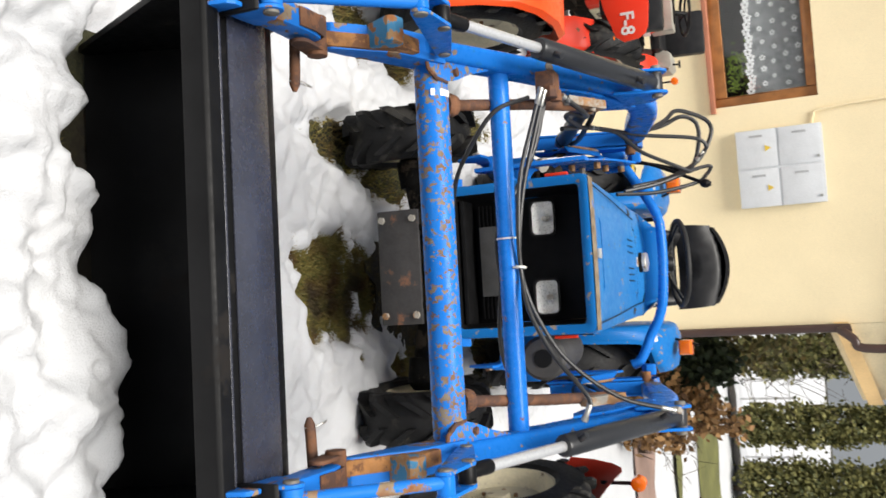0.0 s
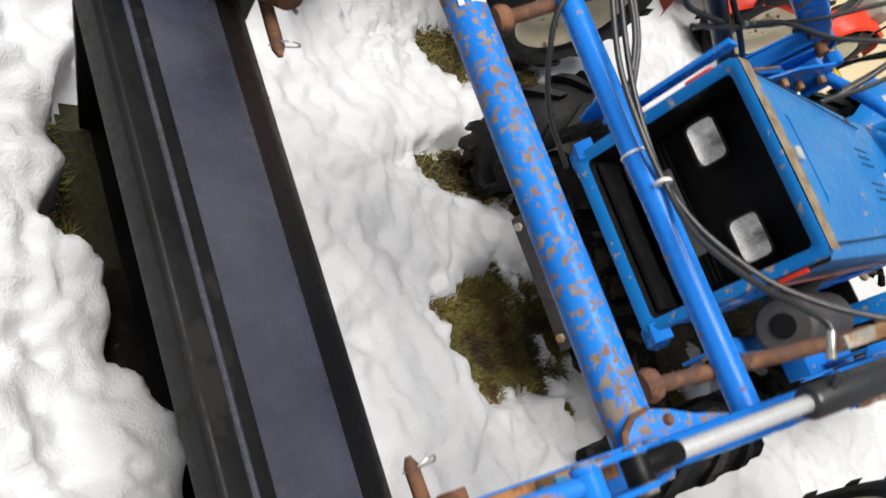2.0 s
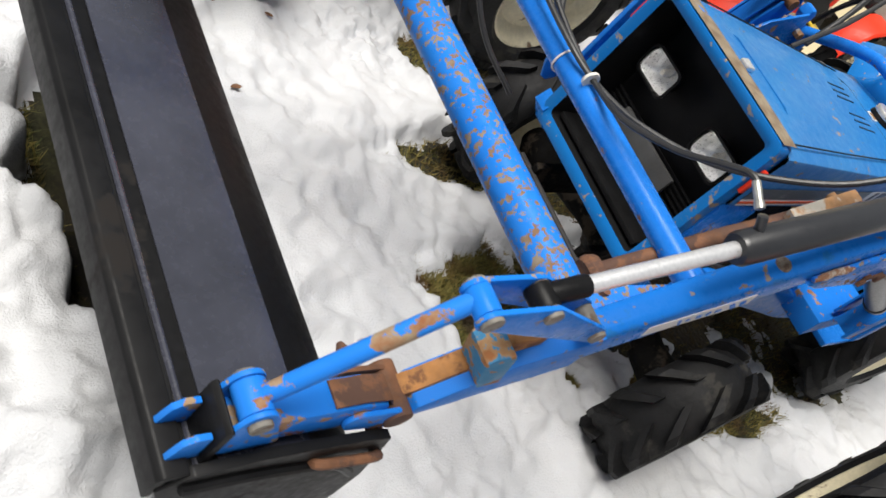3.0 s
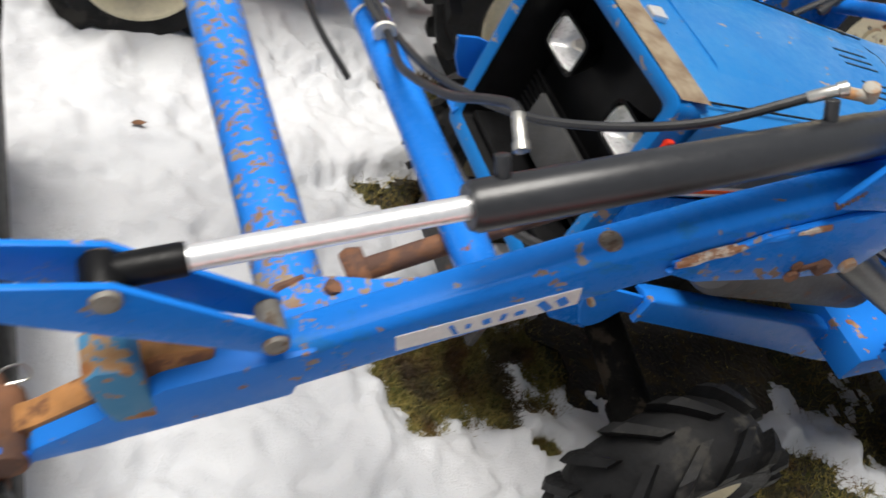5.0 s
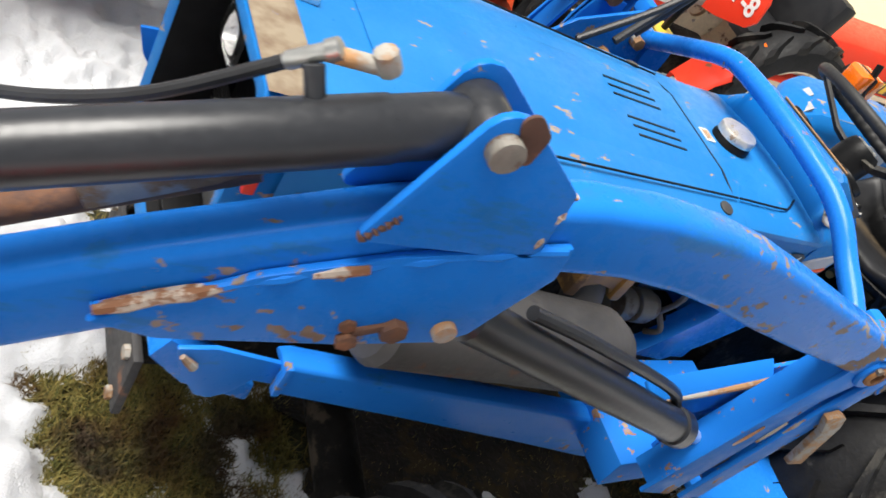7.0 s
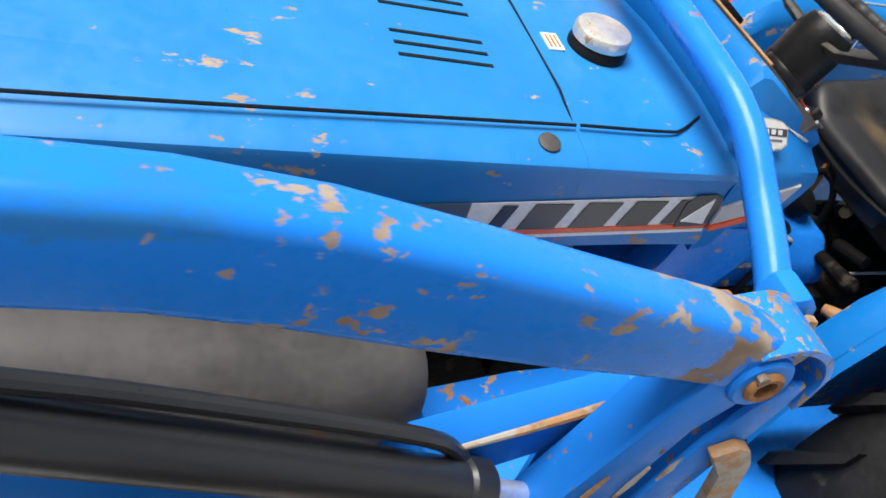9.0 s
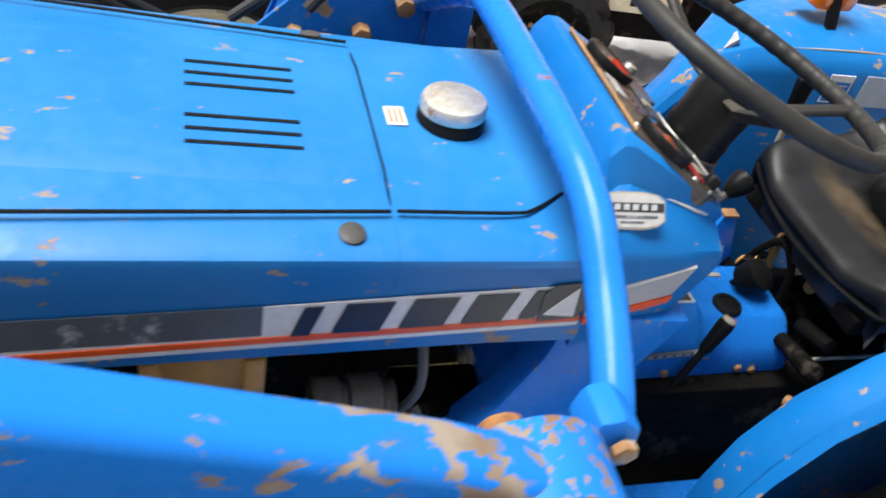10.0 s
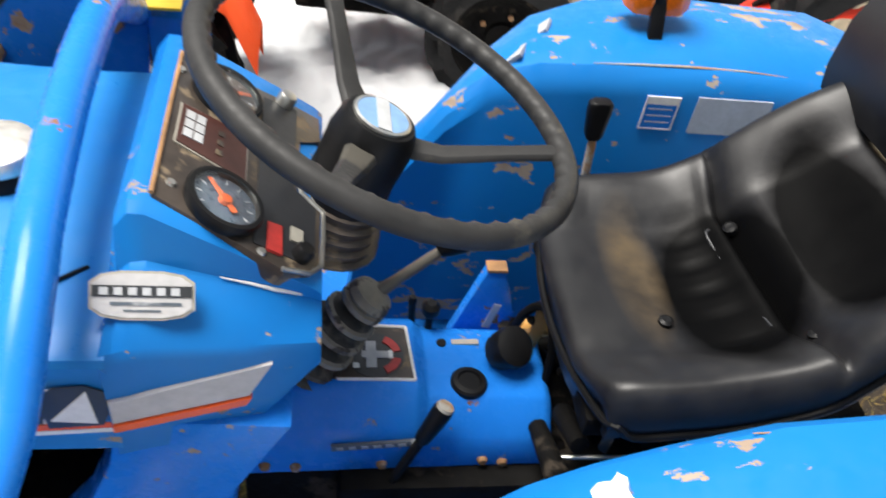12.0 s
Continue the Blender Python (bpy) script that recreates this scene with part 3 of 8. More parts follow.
for row in range(4):
    for k in range(8):
        blossom(W_Y0 + 0.20 + 0.145 * k + (0.07 if row % 2 else 0) + rnd.uniform(-0.015, 0.015), NET_Z + 0.14 + 0.115 * row + rnd.uniform(-0.015, 0.015), rnd.uniform(0.024, 0.034))
for k in range(17):
    blossom(W_Y0 + 0.14 + 0.07 * k, NET_Z + 0.012 * (k % 3), 0.046)
bmesh.ops.solidify(bm, geom=bm.faces[:], thickness=0.003)
tagged(hpart("curtain", bm, M_LACE, window), "white patterned lace curtain", kind="stuff")
bm = B()
for k in range(150):
    y, z = W_Y0 + rnd.gauss(0.36, 0.13), W_Z0 + 0.12 + abs(rnd.gauss(0.12, 0.10))
    d = Vector((0, rnd.uniform(-1, 1), rnd.uniform(0, 1))).normalized() * 0.05
    p = Vector((0.24 + rnd.uniform(0, 0.05), y, z))
    q = Vector((0.01, -d.z, d.y)) * 0.3
    bm.faces.new([bm.verts.new(p - q), bm.verts.new(p + d * 0.5 - q * 0.2), bm.verts.new(p + d), bm.verts.new(p + q)])
M_LEAFPOT = surface("houseplant_leaf", (0.16, 0.24, 0.04), 0.6, 0.0, 0.4, 20, 90, 0.2)
tagged(hpart("house_plant", bm, M_LEAFPOT, window), "green potted plant on the inner sill", kind="stuff")

meter = hpart("meter_box", (lambda b: (box(b, (-0.05, -0.66, 1.295), (0.10, 0.80, 0.83)), b)[-1])(B()), M_METER, label="pale grey utility meter box on the wall", bevel=0.008)
for i, (y, z) in enumerate(((-0.865, 1.08), (-0.455, 1.08), (-0.865, 1.49), (-0.455, 1.49))):
    bm = B()
    box(bm, (-0.106, y, z), (0.012, 0.385, 0.385))
    door = hpart("door", bm, M_METER, meter, bevel=0.004)
    bm = B()
    box(bm, (-0.114, y + 0.13, z), (0.006, 0.022, 0.13))
    hpart("label_bar", bm, M_STICKER_GREY, meter, "small grey label bar")
for y in (-0.865, -0.455):
    bm = B()
    prism(bm, [(y - 0.032, 1.16), (y + 0.032, 1.16), (y, 1.22)], -0.118, -0.114, "x")
    hpart("warning_sign", bm, M_YELLOW, meter, "small yellow warning triangle")
for y in (-0.99, -0.59):
    bm = B()
    lathe(bm, [(0, 0.014), (0.012, 0.014)], (-0.125, y, 1.66), (1, 0, 0), 10)
    hpart("lock", bm, M_STEEL, meter, "small round lock")
bm = B()
tube(bm, [(-0.02, -0.25, 1.62), (-0.02, -0.18, 1.64), (-0.02, -0.13, 1.70), (-0.02, -0.10, 2.2), (-0.02, -0.08, 3.3)], 0.012, 8, 4)
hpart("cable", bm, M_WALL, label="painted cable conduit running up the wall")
bm = B()
tube(bm, [(-0.06, CORNER - 0.03, -1.0), (-0.06, CORNER - 0.03, 1.60), (-0.10, CORNER - 0.05, 1.72), (-0.19, CORNER - 0.13, 1.84), (-0.20, CORNER - 0.22, 1.93), (-0.20, CORNER - 0.24, 2.6)], 0.045, 14, 4)
hpart("downpipe", bm, M_PIPE, label="brown rainwater downpipe")
bm = B()
prism(bm, [(CORNER - 0.004, 1.60), (CORNER - 0.80, 1.88), (CORNER - 0.80, 2.12), (CORNER - 0.004, 2.40)], 0.0, 7.0, "x")
hpart("roof_overhang", bm, M_SOFFIT, label="cream boarded roof overhang")
bm = B()
prism(bm, [(CORNER + 0.02, 1.66), (CORNER - 0.84, 1.93), (CORNER - 0.84, 2.07), (CORNER + 0.02, 1.80)], -0.05, -0.003, "x")
hpart("barge_board", bm, M_BARGE, label="pale orange barge board under the gable")
bm = B()
prism(bm, [(CORNER - 1.0, 2.15), (7.0, 4.8), (7.0, 4.95), (CORNER - 1.0, 2.30)], -0.14, 7.4, "x")
hpart("roof", bm, M_ROOF, label="dark tiled roof")

# ---- trees and shrubs behind ----


def leaf_material(name, a, b_):
    m, n, l, bs = nodes_of(name)
    geo = n.new("ShaderNodeNewGeometry")
    r = n.new("ShaderNodeValToRGB")
    r.color_ramp.elements[0].color = (*a, 1)
    r.color_ramp.elements[1].color = (*b_, 1)
    l.new(geo.outputs["Random Per Island"], r.inputs["Fac"])
    l.new(r.outputs["Color"], bs.inputs["Base Color"])
    bs.inputs["Roughness"].default_value = 0.75
    return m


M_BARK = surface("bark", (0.07, 0.05, 0.035), 0.9, 0.0, 0.4, 12, 60, 0.8, 0.01)
M_THUJA = leaf_material("thuja_leaves", (0.045, 0.055, 0.016), (0.27, 0.25, 0.08))
M_CONIFER = leaf_material("dark_conifer_leaves", (0.012, 0.020, 0.010), (0.035, 0.055, 0.02))
M_BROWNLEAF = leaf_material("withered_leaves", (0.10, 0.05, 0.02), (0.34, 0.19, 0.07))
M_SHRUBLEAF = leaf_material("yellow_green_leaves", (0.05, 0.055, 0.015), (0.17, 0.13, 0.045))


def tree(name, x, y, height, radius, leaves, size, material, seed, label, category="tree", shape=0.55, low=0.05):
    rnd, z0 = random.Random(seed), float(lie(x)) + 0.02
    ob = thing(name, (x, y, z0), label, category, "thuja hedge" if name == "thuja" else "")
    bm = B()
    tube(bm, [(x, y, z0 - 0.05), (x + 0.02, y, z0 + height * 0.5), (x, y + 0.03, z0 + height * 0.95)], [radius * 0.11, radius * 0.07, 0.008], 8)
    part("trunk", bm, M_BARK, ob)
    for k in range(9):
        a, h = rnd.uniform(0, 6.28), height * rnd.uniform(0.1, 0.75)
        bm = B()
        q = radius * 0.75 * (1 - (h / height) ** 2)
        tube(bm, [(x, y, z0 + h), (x + q * 0.5 * math.cos(a), y + q * 0.5 * math.sin(a), z0 + h + q * 0.35), (x + q * math.cos(a), y + q * math.sin(a), z0 + h + q * 0.6)], [radius * 0.035, radius * 0.022, 0.003], 6)
        part("limb", bm, M_BARK, ob)
    verts, faces = [], []
    clumps = [(rnd.uniform(0, 6.28), rnd.uniform(low, 0.98), rnd.uniform(0.55, 1.08)) for _ in range(max(20, leaves // 26))]
    for _ in range(leaves):
        a, h, s = rnd.choice(clumps)
        env = radius * (math.sin(math.pi * min(1, (h * 0.92 + 0.08)) ** shape) ** 0.6)
        cx, cy, cz = x + env * s * math.cos(a), y + env * s * math.sin(a), z0 + height * h
        j = radius * 0.16
        p = Vector((cx + rnd.gauss(0, j), cy + rnd.gauss(0, j), cz + rnd.gauss(0, j * 1.3)))
        d = Vector((rnd.gauss(0, 1), rnd.gauss(0, 1), rnd.gauss(0.5, 0.8))).normalized() * size * rnd.uniform(0.6, 1.4)
        w = d.cross(Vector((rnd.gauss(0, 1), rnd.gauss(0, 1), rnd.gauss(0, 1)))).normalized() * size * 0.38
        k = len(verts)
        verts += [p, p + d * 0.5 + w, p + d, p + d * 0.5 - w]
        faces.append((k, k + 1, k + 2, k + 3))
    me = bpy.data.meshes.new("crown")
    me.from_pydata([tuple(v) for v in verts], [], faces)
    me.materials.append(material)
    crown = new("crown", me)
    crown.parent = ob
    crown.matrix_parent_inverse = Matrix.Translation(-Vector(ob.location))
    return ob


THUJA = "tall yellow-green thuja hedge tree in the snow"
tree("thuja", 20.6, -1.74, 6.5, 0.44, 15000, 0.115, M_THUJA, 3, THUJA)
tree("thuja", 20.6, -3.42, 6.5, 0.45, 15000, 0.115, M_THUJA, 1, THUJA)
tree("thuja", 20.6, -4.98, 6.5, 0.64, 20000, 0.115, M_THUJA, 2, THUJA)
tree("conifer", 9.3, -1.05, 1.25, 0.46, 5000, 0.11, M_CONIFER, 5, "low dark green conifer beside the house corner", "conifer", 0.8)
tree("shrub", 8.6, -1.55, 1.15, 0.45, 1100, 0.10, M_BROWNLEAF, 6, "shrub with withered brown leaves", "shrub", 0.8)
tree("shrub", 9.6, -1.85, 1.45, 0.4, 600, 0.10, M_BROWNLEAF, 8, "shrub with withered brown leaves", "shrub", 0.8)
tree("shrub", 11.5, -0.6, 2.6, 0.7, 1500, 0.12, M_SHRUBLEAF, 9, "yellow-green shrub behind the house corner", "shrub", 0.8)

# bare brush and a thin pale fence at the edge of the field


def bare_bush(x, y, height, spread, stems, seed):
    rnd, z0 = random.Random(seed), float(lie(x)) + 0.02
    ob = thing("bare_bush", (x, y, z0), "leafless grey-brown bush standing in the snow", "bush", "bare bushes")
    for k in range(stems):
        a, q = rnd.uniform(0, 6.28), spread * rnd.uniform(0.3, 1.0)
        h = height * rnd.uniform(0.6, 1.0)
        p = [(x, y, z0 - 0.03), (x + q * 0.4 * math.cos(a), y + q * 0.4 * math.sin(a), z0 + h * 0.45), (x + q * math.cos(a), y + q * math.sin(a), z0 + h)]
        bm = B()
        tube(bm, p, [0.012, 0.008, 0.003], 5, 3)
        stem = part("stem", bm, M_BARK, ob)
        for _ in range(4):
            bm = B()
            t = rnd.uniform(0.4, 0.95)
            o = Vector(p[0]).lerp(Vector(p[2]), t)
            d = Vector((rnd.gauss(0, 1), rnd.gauss(0, 1), rnd.uniform(0.2, 1.4))).normalized() * height * rnd.uniform(0.12, 0.3)
            tube(bm, [o, o + d * 0.5 + Vector((0, 0, 0.02)), o + d], [0.006, 0.004, 0.002], 4)
            part("twig", bm, M_BARK, stem)


bare_bush(13.0, -1.55, 3.2, 0.55, 16, 31)
bare_bush(9.2, -2.15, 1.2, 0.45, 10, 32)
fence = thing("fence", (24.0, -4.5, float(lie(24.0))), "thin pale grey fence at the edge of the field", "fence")
M_FENCE = surface("weathered_pale_posts", (0.62, 0.62, 0.63), 0.8, 0.0, 0.2, 5, 60, 0.3)
for k in range(9):
    bm = B()
    h = 1.5 + 0.06 * math.sin(k * 2.1)
    box(bm, (24.0, -2.6 - k * 0.55, float(lie(24.0)) + h / 2), (0.05, 0.06, h))
    part("post", bm, M_FENCE, fence)
for z in (0.35, 0.75, 1.35):
    bm = B()
    box(bm, (24.03, -4.8, float(lie(24.0)) + z), (0.02, 4.6, 0.03))
    part("rail", bm, M_FENCE, fence)

# shade in the bucket's mouth, painted as a near-black sheet on the ground
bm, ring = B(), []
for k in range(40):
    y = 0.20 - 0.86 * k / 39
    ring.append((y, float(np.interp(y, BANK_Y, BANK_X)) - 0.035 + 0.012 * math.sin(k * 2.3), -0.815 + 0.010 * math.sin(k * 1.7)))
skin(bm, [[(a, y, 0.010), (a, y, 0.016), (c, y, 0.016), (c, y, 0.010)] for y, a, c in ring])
solo("mud", bm, surface("mouth_shade_black", (0.008, 0.007, 0.0055), 0.55, 0.0, 0.5, 14, 90, 0.6, 0.004, (0.018, 0.016, 0.007), 0.3, 20, spec=0.15), "bare ground before the bucket with its shade painted black", "ground", "structure")

# churned wet mud under the tractor, coloured darker for the shade there
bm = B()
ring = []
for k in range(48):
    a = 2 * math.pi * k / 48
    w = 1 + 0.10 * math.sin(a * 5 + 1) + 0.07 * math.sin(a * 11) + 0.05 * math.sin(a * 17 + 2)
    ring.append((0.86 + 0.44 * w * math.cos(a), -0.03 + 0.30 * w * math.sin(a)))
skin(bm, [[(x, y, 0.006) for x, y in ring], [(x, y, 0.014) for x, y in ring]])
solo("mud", bm, surface("churned_mud_with_shade", (0.012, 0.010, 0.0075), 0.6, 0.0, 0.5, 9, 70, 0.8, 0.008, (0.035, 0.026, 0.012), 0.35, 12, spec=0.2), "churned muddy ground under the blue tractor, shade painted in", "ground", "structure")

# a few dead leaves on the snow
M_LEAF = surface("dead_leaf", (0.16, 0.075, 0.035), 0.8, 0.0, 0.4, 60, 200, 0.3)
LEAVES = [(-1.42, 0.12), (-1.50, -0.35), (-1.62, 0.5), (-0.52, 0.62), (-0.34, -0.55), (-0.62, -0.66), (-0.30, 0.95), (-1.38, -0.22)]
for k, (x, y) in enumerate(LEAVES):
    rnd = random.Random(300 + k)
    z = float(snow_depth(np.array([x]), np.array([y]))[0]) - 0.001
    a, q = rnd.uniform(0, 6.28), rnd.uniform(0.012, 0.02)
    pts = [(-1, 0), (-0.5, 0.35), (0.2, 0.42), (1, 0), (0.2, -0.42), (-0.5, -0.35)]
    bm = B()
    ring = [(x + q * (u * math.cos(a) - v * math.sin(a)), y + q * (u * math.sin(a) + v * math.cos(a)), z + q * (0.25 * abs(v) * 2 + 0.15 * u * u)) for u, v in pts]
    skin(bm, [ring, [(px_, py_, pz_ + 0.0012) for px_, py_, pz_ in ring]])
    solo("fallen_leaf", bm, M_LEAF, "curled dead brown leaf lying on the snow", "leaf", group="fallen leaves")

# ---- the front loader ----
loader = thing("front_loader", (0.95, 0, 0.4), "blue enamelled front loader with chipped paint and a black bucket", "front loader")


def lp(name, bm, material, parent=None, label="", bevel=0.0, angle=35.0):
    return part(name, bm, material, parent or loader, label, bevel, angle)


M_WELD = surface("flaking_weld", (0.46, 0.40, 0.33), 0.85, 0.0, 0.3, 30, 140, 0.5, 0.002, (0.19, 0.085, 0.04), 0.45, 60)
M_PLUG = surface("dull_brown_plug", (0.20, 0.165, 0.13), 0.8, 0.0, 0.3, 40, 140, 0.5, 0.001, (0.10, 0.06, 0.04), 0.4, 60)
M_LUG = paint("flaked_lug_enamel", (0.05, 0.20, 0.36), 0.66, 24.0, rough=0.5, clump=0.5, cluster=12.0, under=(0.38, 0.30, 0.17), rust=(0.30, 0.12, 0.045))
M_NOSE = paint("flaked_nose_enamel", BLUE, 0.42, 26.0, (0.7, 1, 1), rough=0.4, clump=0.6, cluster=9.0, under=(0.30, 0.23, 0.15), rust=(0.24, 0.095, 0.04))
M_HOOK = surface("orange_rust_casting", (0.34, 0.155, 0.05), 0.85, 0.0, 0.45, 18, 120, 0.5, 0.002, (0.16, 0.07, 0.03), 0.5, 14)
M_BLUE_POST = paint("blue_post_enamel", BLUE, 0.30, 42.0, rough=0.40, gloss=0.09, fade=0.12, clump=0.8, cluster=7.0, under=(0.36, 0.25, 0.16))

# bucket, tipped forward with its edge on the ground
B_IN, B_OUT = 0.520, 0.532
SHELL = [(-1.222, 0.556), (-1.219, 0.578), (-1.186, 0.582), (-1.178, 0.573), (-1.15, 0.574), (-1.08, 0.570), (-1.02, 0.563), (-0.975, 0.551), (-0.930, 0.531), (-0.890, 0.503), (-0.862, 0.466), (-0.846, 0.42), (-0.842, 0.35), (-0.868, 0.20), (-0.915, 0.06), (-0.945, 0.012)]
INNER = [(-0.962, 0.012), (-0.930, 0.07), (-0.882, 0.205), (-0.856, 0.35), (-0.860, 0.415), (-0.876, 0.457), (-0.901, 0.490), (-0.937, 0.517), (-0.980, 0.537), (-1.025, 0.549), (-1.08, 0.556), (-1.16, 0.558), (-1.21, 0.556)]
bm = B()
prism(bm, SHELL + INNER, -B_IN, B_IN)
bucket = lp("bucket", bm, M_BUCKET, label="glossy black steel bucket standing on its cutting edge", bevel=0.003)
bm = B()
prism(bm, [(-1.237, 0.536), (-1.236, 0.584), (-1.228, 0.592), (-1.196, 0.594), (-1.192, 0.583), (-1.221, 0.579), (-1.225, 0.536)], -B_IN - 0.012, B_IN + 0.012)
lp("rim_bar", bm, M_BUCKET, bucket, bevel=0.003)
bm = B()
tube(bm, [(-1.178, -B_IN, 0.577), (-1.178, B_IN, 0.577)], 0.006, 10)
lp("rim_bead", bm, M_BUCKET_SHEEN, bucket, "welded bead along the rim")
# plate over the shell that carries the painted sky sheen
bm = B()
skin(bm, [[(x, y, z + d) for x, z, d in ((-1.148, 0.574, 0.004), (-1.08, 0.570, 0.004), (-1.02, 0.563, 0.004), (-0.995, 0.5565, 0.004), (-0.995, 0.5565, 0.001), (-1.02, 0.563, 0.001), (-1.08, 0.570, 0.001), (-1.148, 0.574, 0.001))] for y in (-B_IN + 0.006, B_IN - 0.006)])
lp("back_skin", bm, M_BUCKET_SHEEN, bucket, "glossy black back plate with sky sheen in its colour")
for s in (-1, 1):
    bm = B()
    prism(bm, [(-1.230, 0.560), (-1.19, 0.592), (-1.10, 0.606), (-1.0, 0.606), (-0.93, 0.603), (-0.885, 0.594), (-0.862, 0.52), (-0.840, 0.44), (-0.837, 0.35), (-0.862, 0.20), (-0.910, 0.055), (-0.945, 0.008), (-0.985, 0.018)], s * B_IN, s * (B_OUT + 0.004))
    lp("side_plate", bm, M_BUCKET, bucket, bevel=0.002)
    bm = B()
    tube(bm, [(-1.20, s * 0.54, 0.565), (-1.08, s * 0.54, 0.565), (-0.96, s * 0.54, 0.54), (-0.89, s * 0.54, 0.48)], 0.008, 8, 5)
    lp("weld_seam", bm, M_BLACK, bucket)

# cross tubes
bm = B()
cyl(bm, (-0.587, -0.462, 0.763), (-0.587, 0.462, 0.763), 0.041, n=32)
lp("lower_cross_tube", bm, M_BLUE_WORN, label="blue cross tube with badly flaked paint")
bm = B()
cyl(bm, (-0.397, -0.466, 0.872), (-0.397, 0.466, 0.872), 0.0265, n=28)
lp("upper_cross_tube", bm, M_BLUE, label="blue upper cross tube")
bm = B()
lathe(bm, [(-0.002, 0.0274), (-0.002, 0.030), (0.002, 0.030), (0.002, 0.0274)], (-0.397, 0.030, 0.872), (0, 1, 0), 24, False)
lp("cable_tie", bm, M_TIE, label="pale cable tie round the tube")
bm = B()
prism(bm, [(-0.628, 0.779), (-0.605, 0.802), (-0.579, 0.806), (-0.579, 0.803), (-0.605, 0.799), (-0.626, 0.777)], 0.375, 0.392)
lp("label_strip", bm, M_WHITE, label="small white strip stuck on the tube")

ARM_MID = [(-0.735, 0.700), (-0.60, 0.772), (-0.44, 0.857), (-0.30, 0.928), (-0.16, 0.993), (0.02, 1.068), (0.12, 1.100), (0.20, 1.113), (0.28, 1.116), (0.37, 1.107), (0.46, 1.088), (0.56, 1.059), (0.68, 1.025), (0.80, 0.994), (0.872, 0.968)]
ARM_H = [0.040, 0.042, 0.043, 0.044, 0.045, 0.045, 0.045, 0.045, 0.045, 0.046, 0.047, 0.047, 0.044, 0.039, 0.034]


def arm_z(x):
    """Height of the middle line of the arm at x."""
    return float(np.interp(x, [p[0] for p in ARM_MID], [p[1] for p in ARM_MID]))


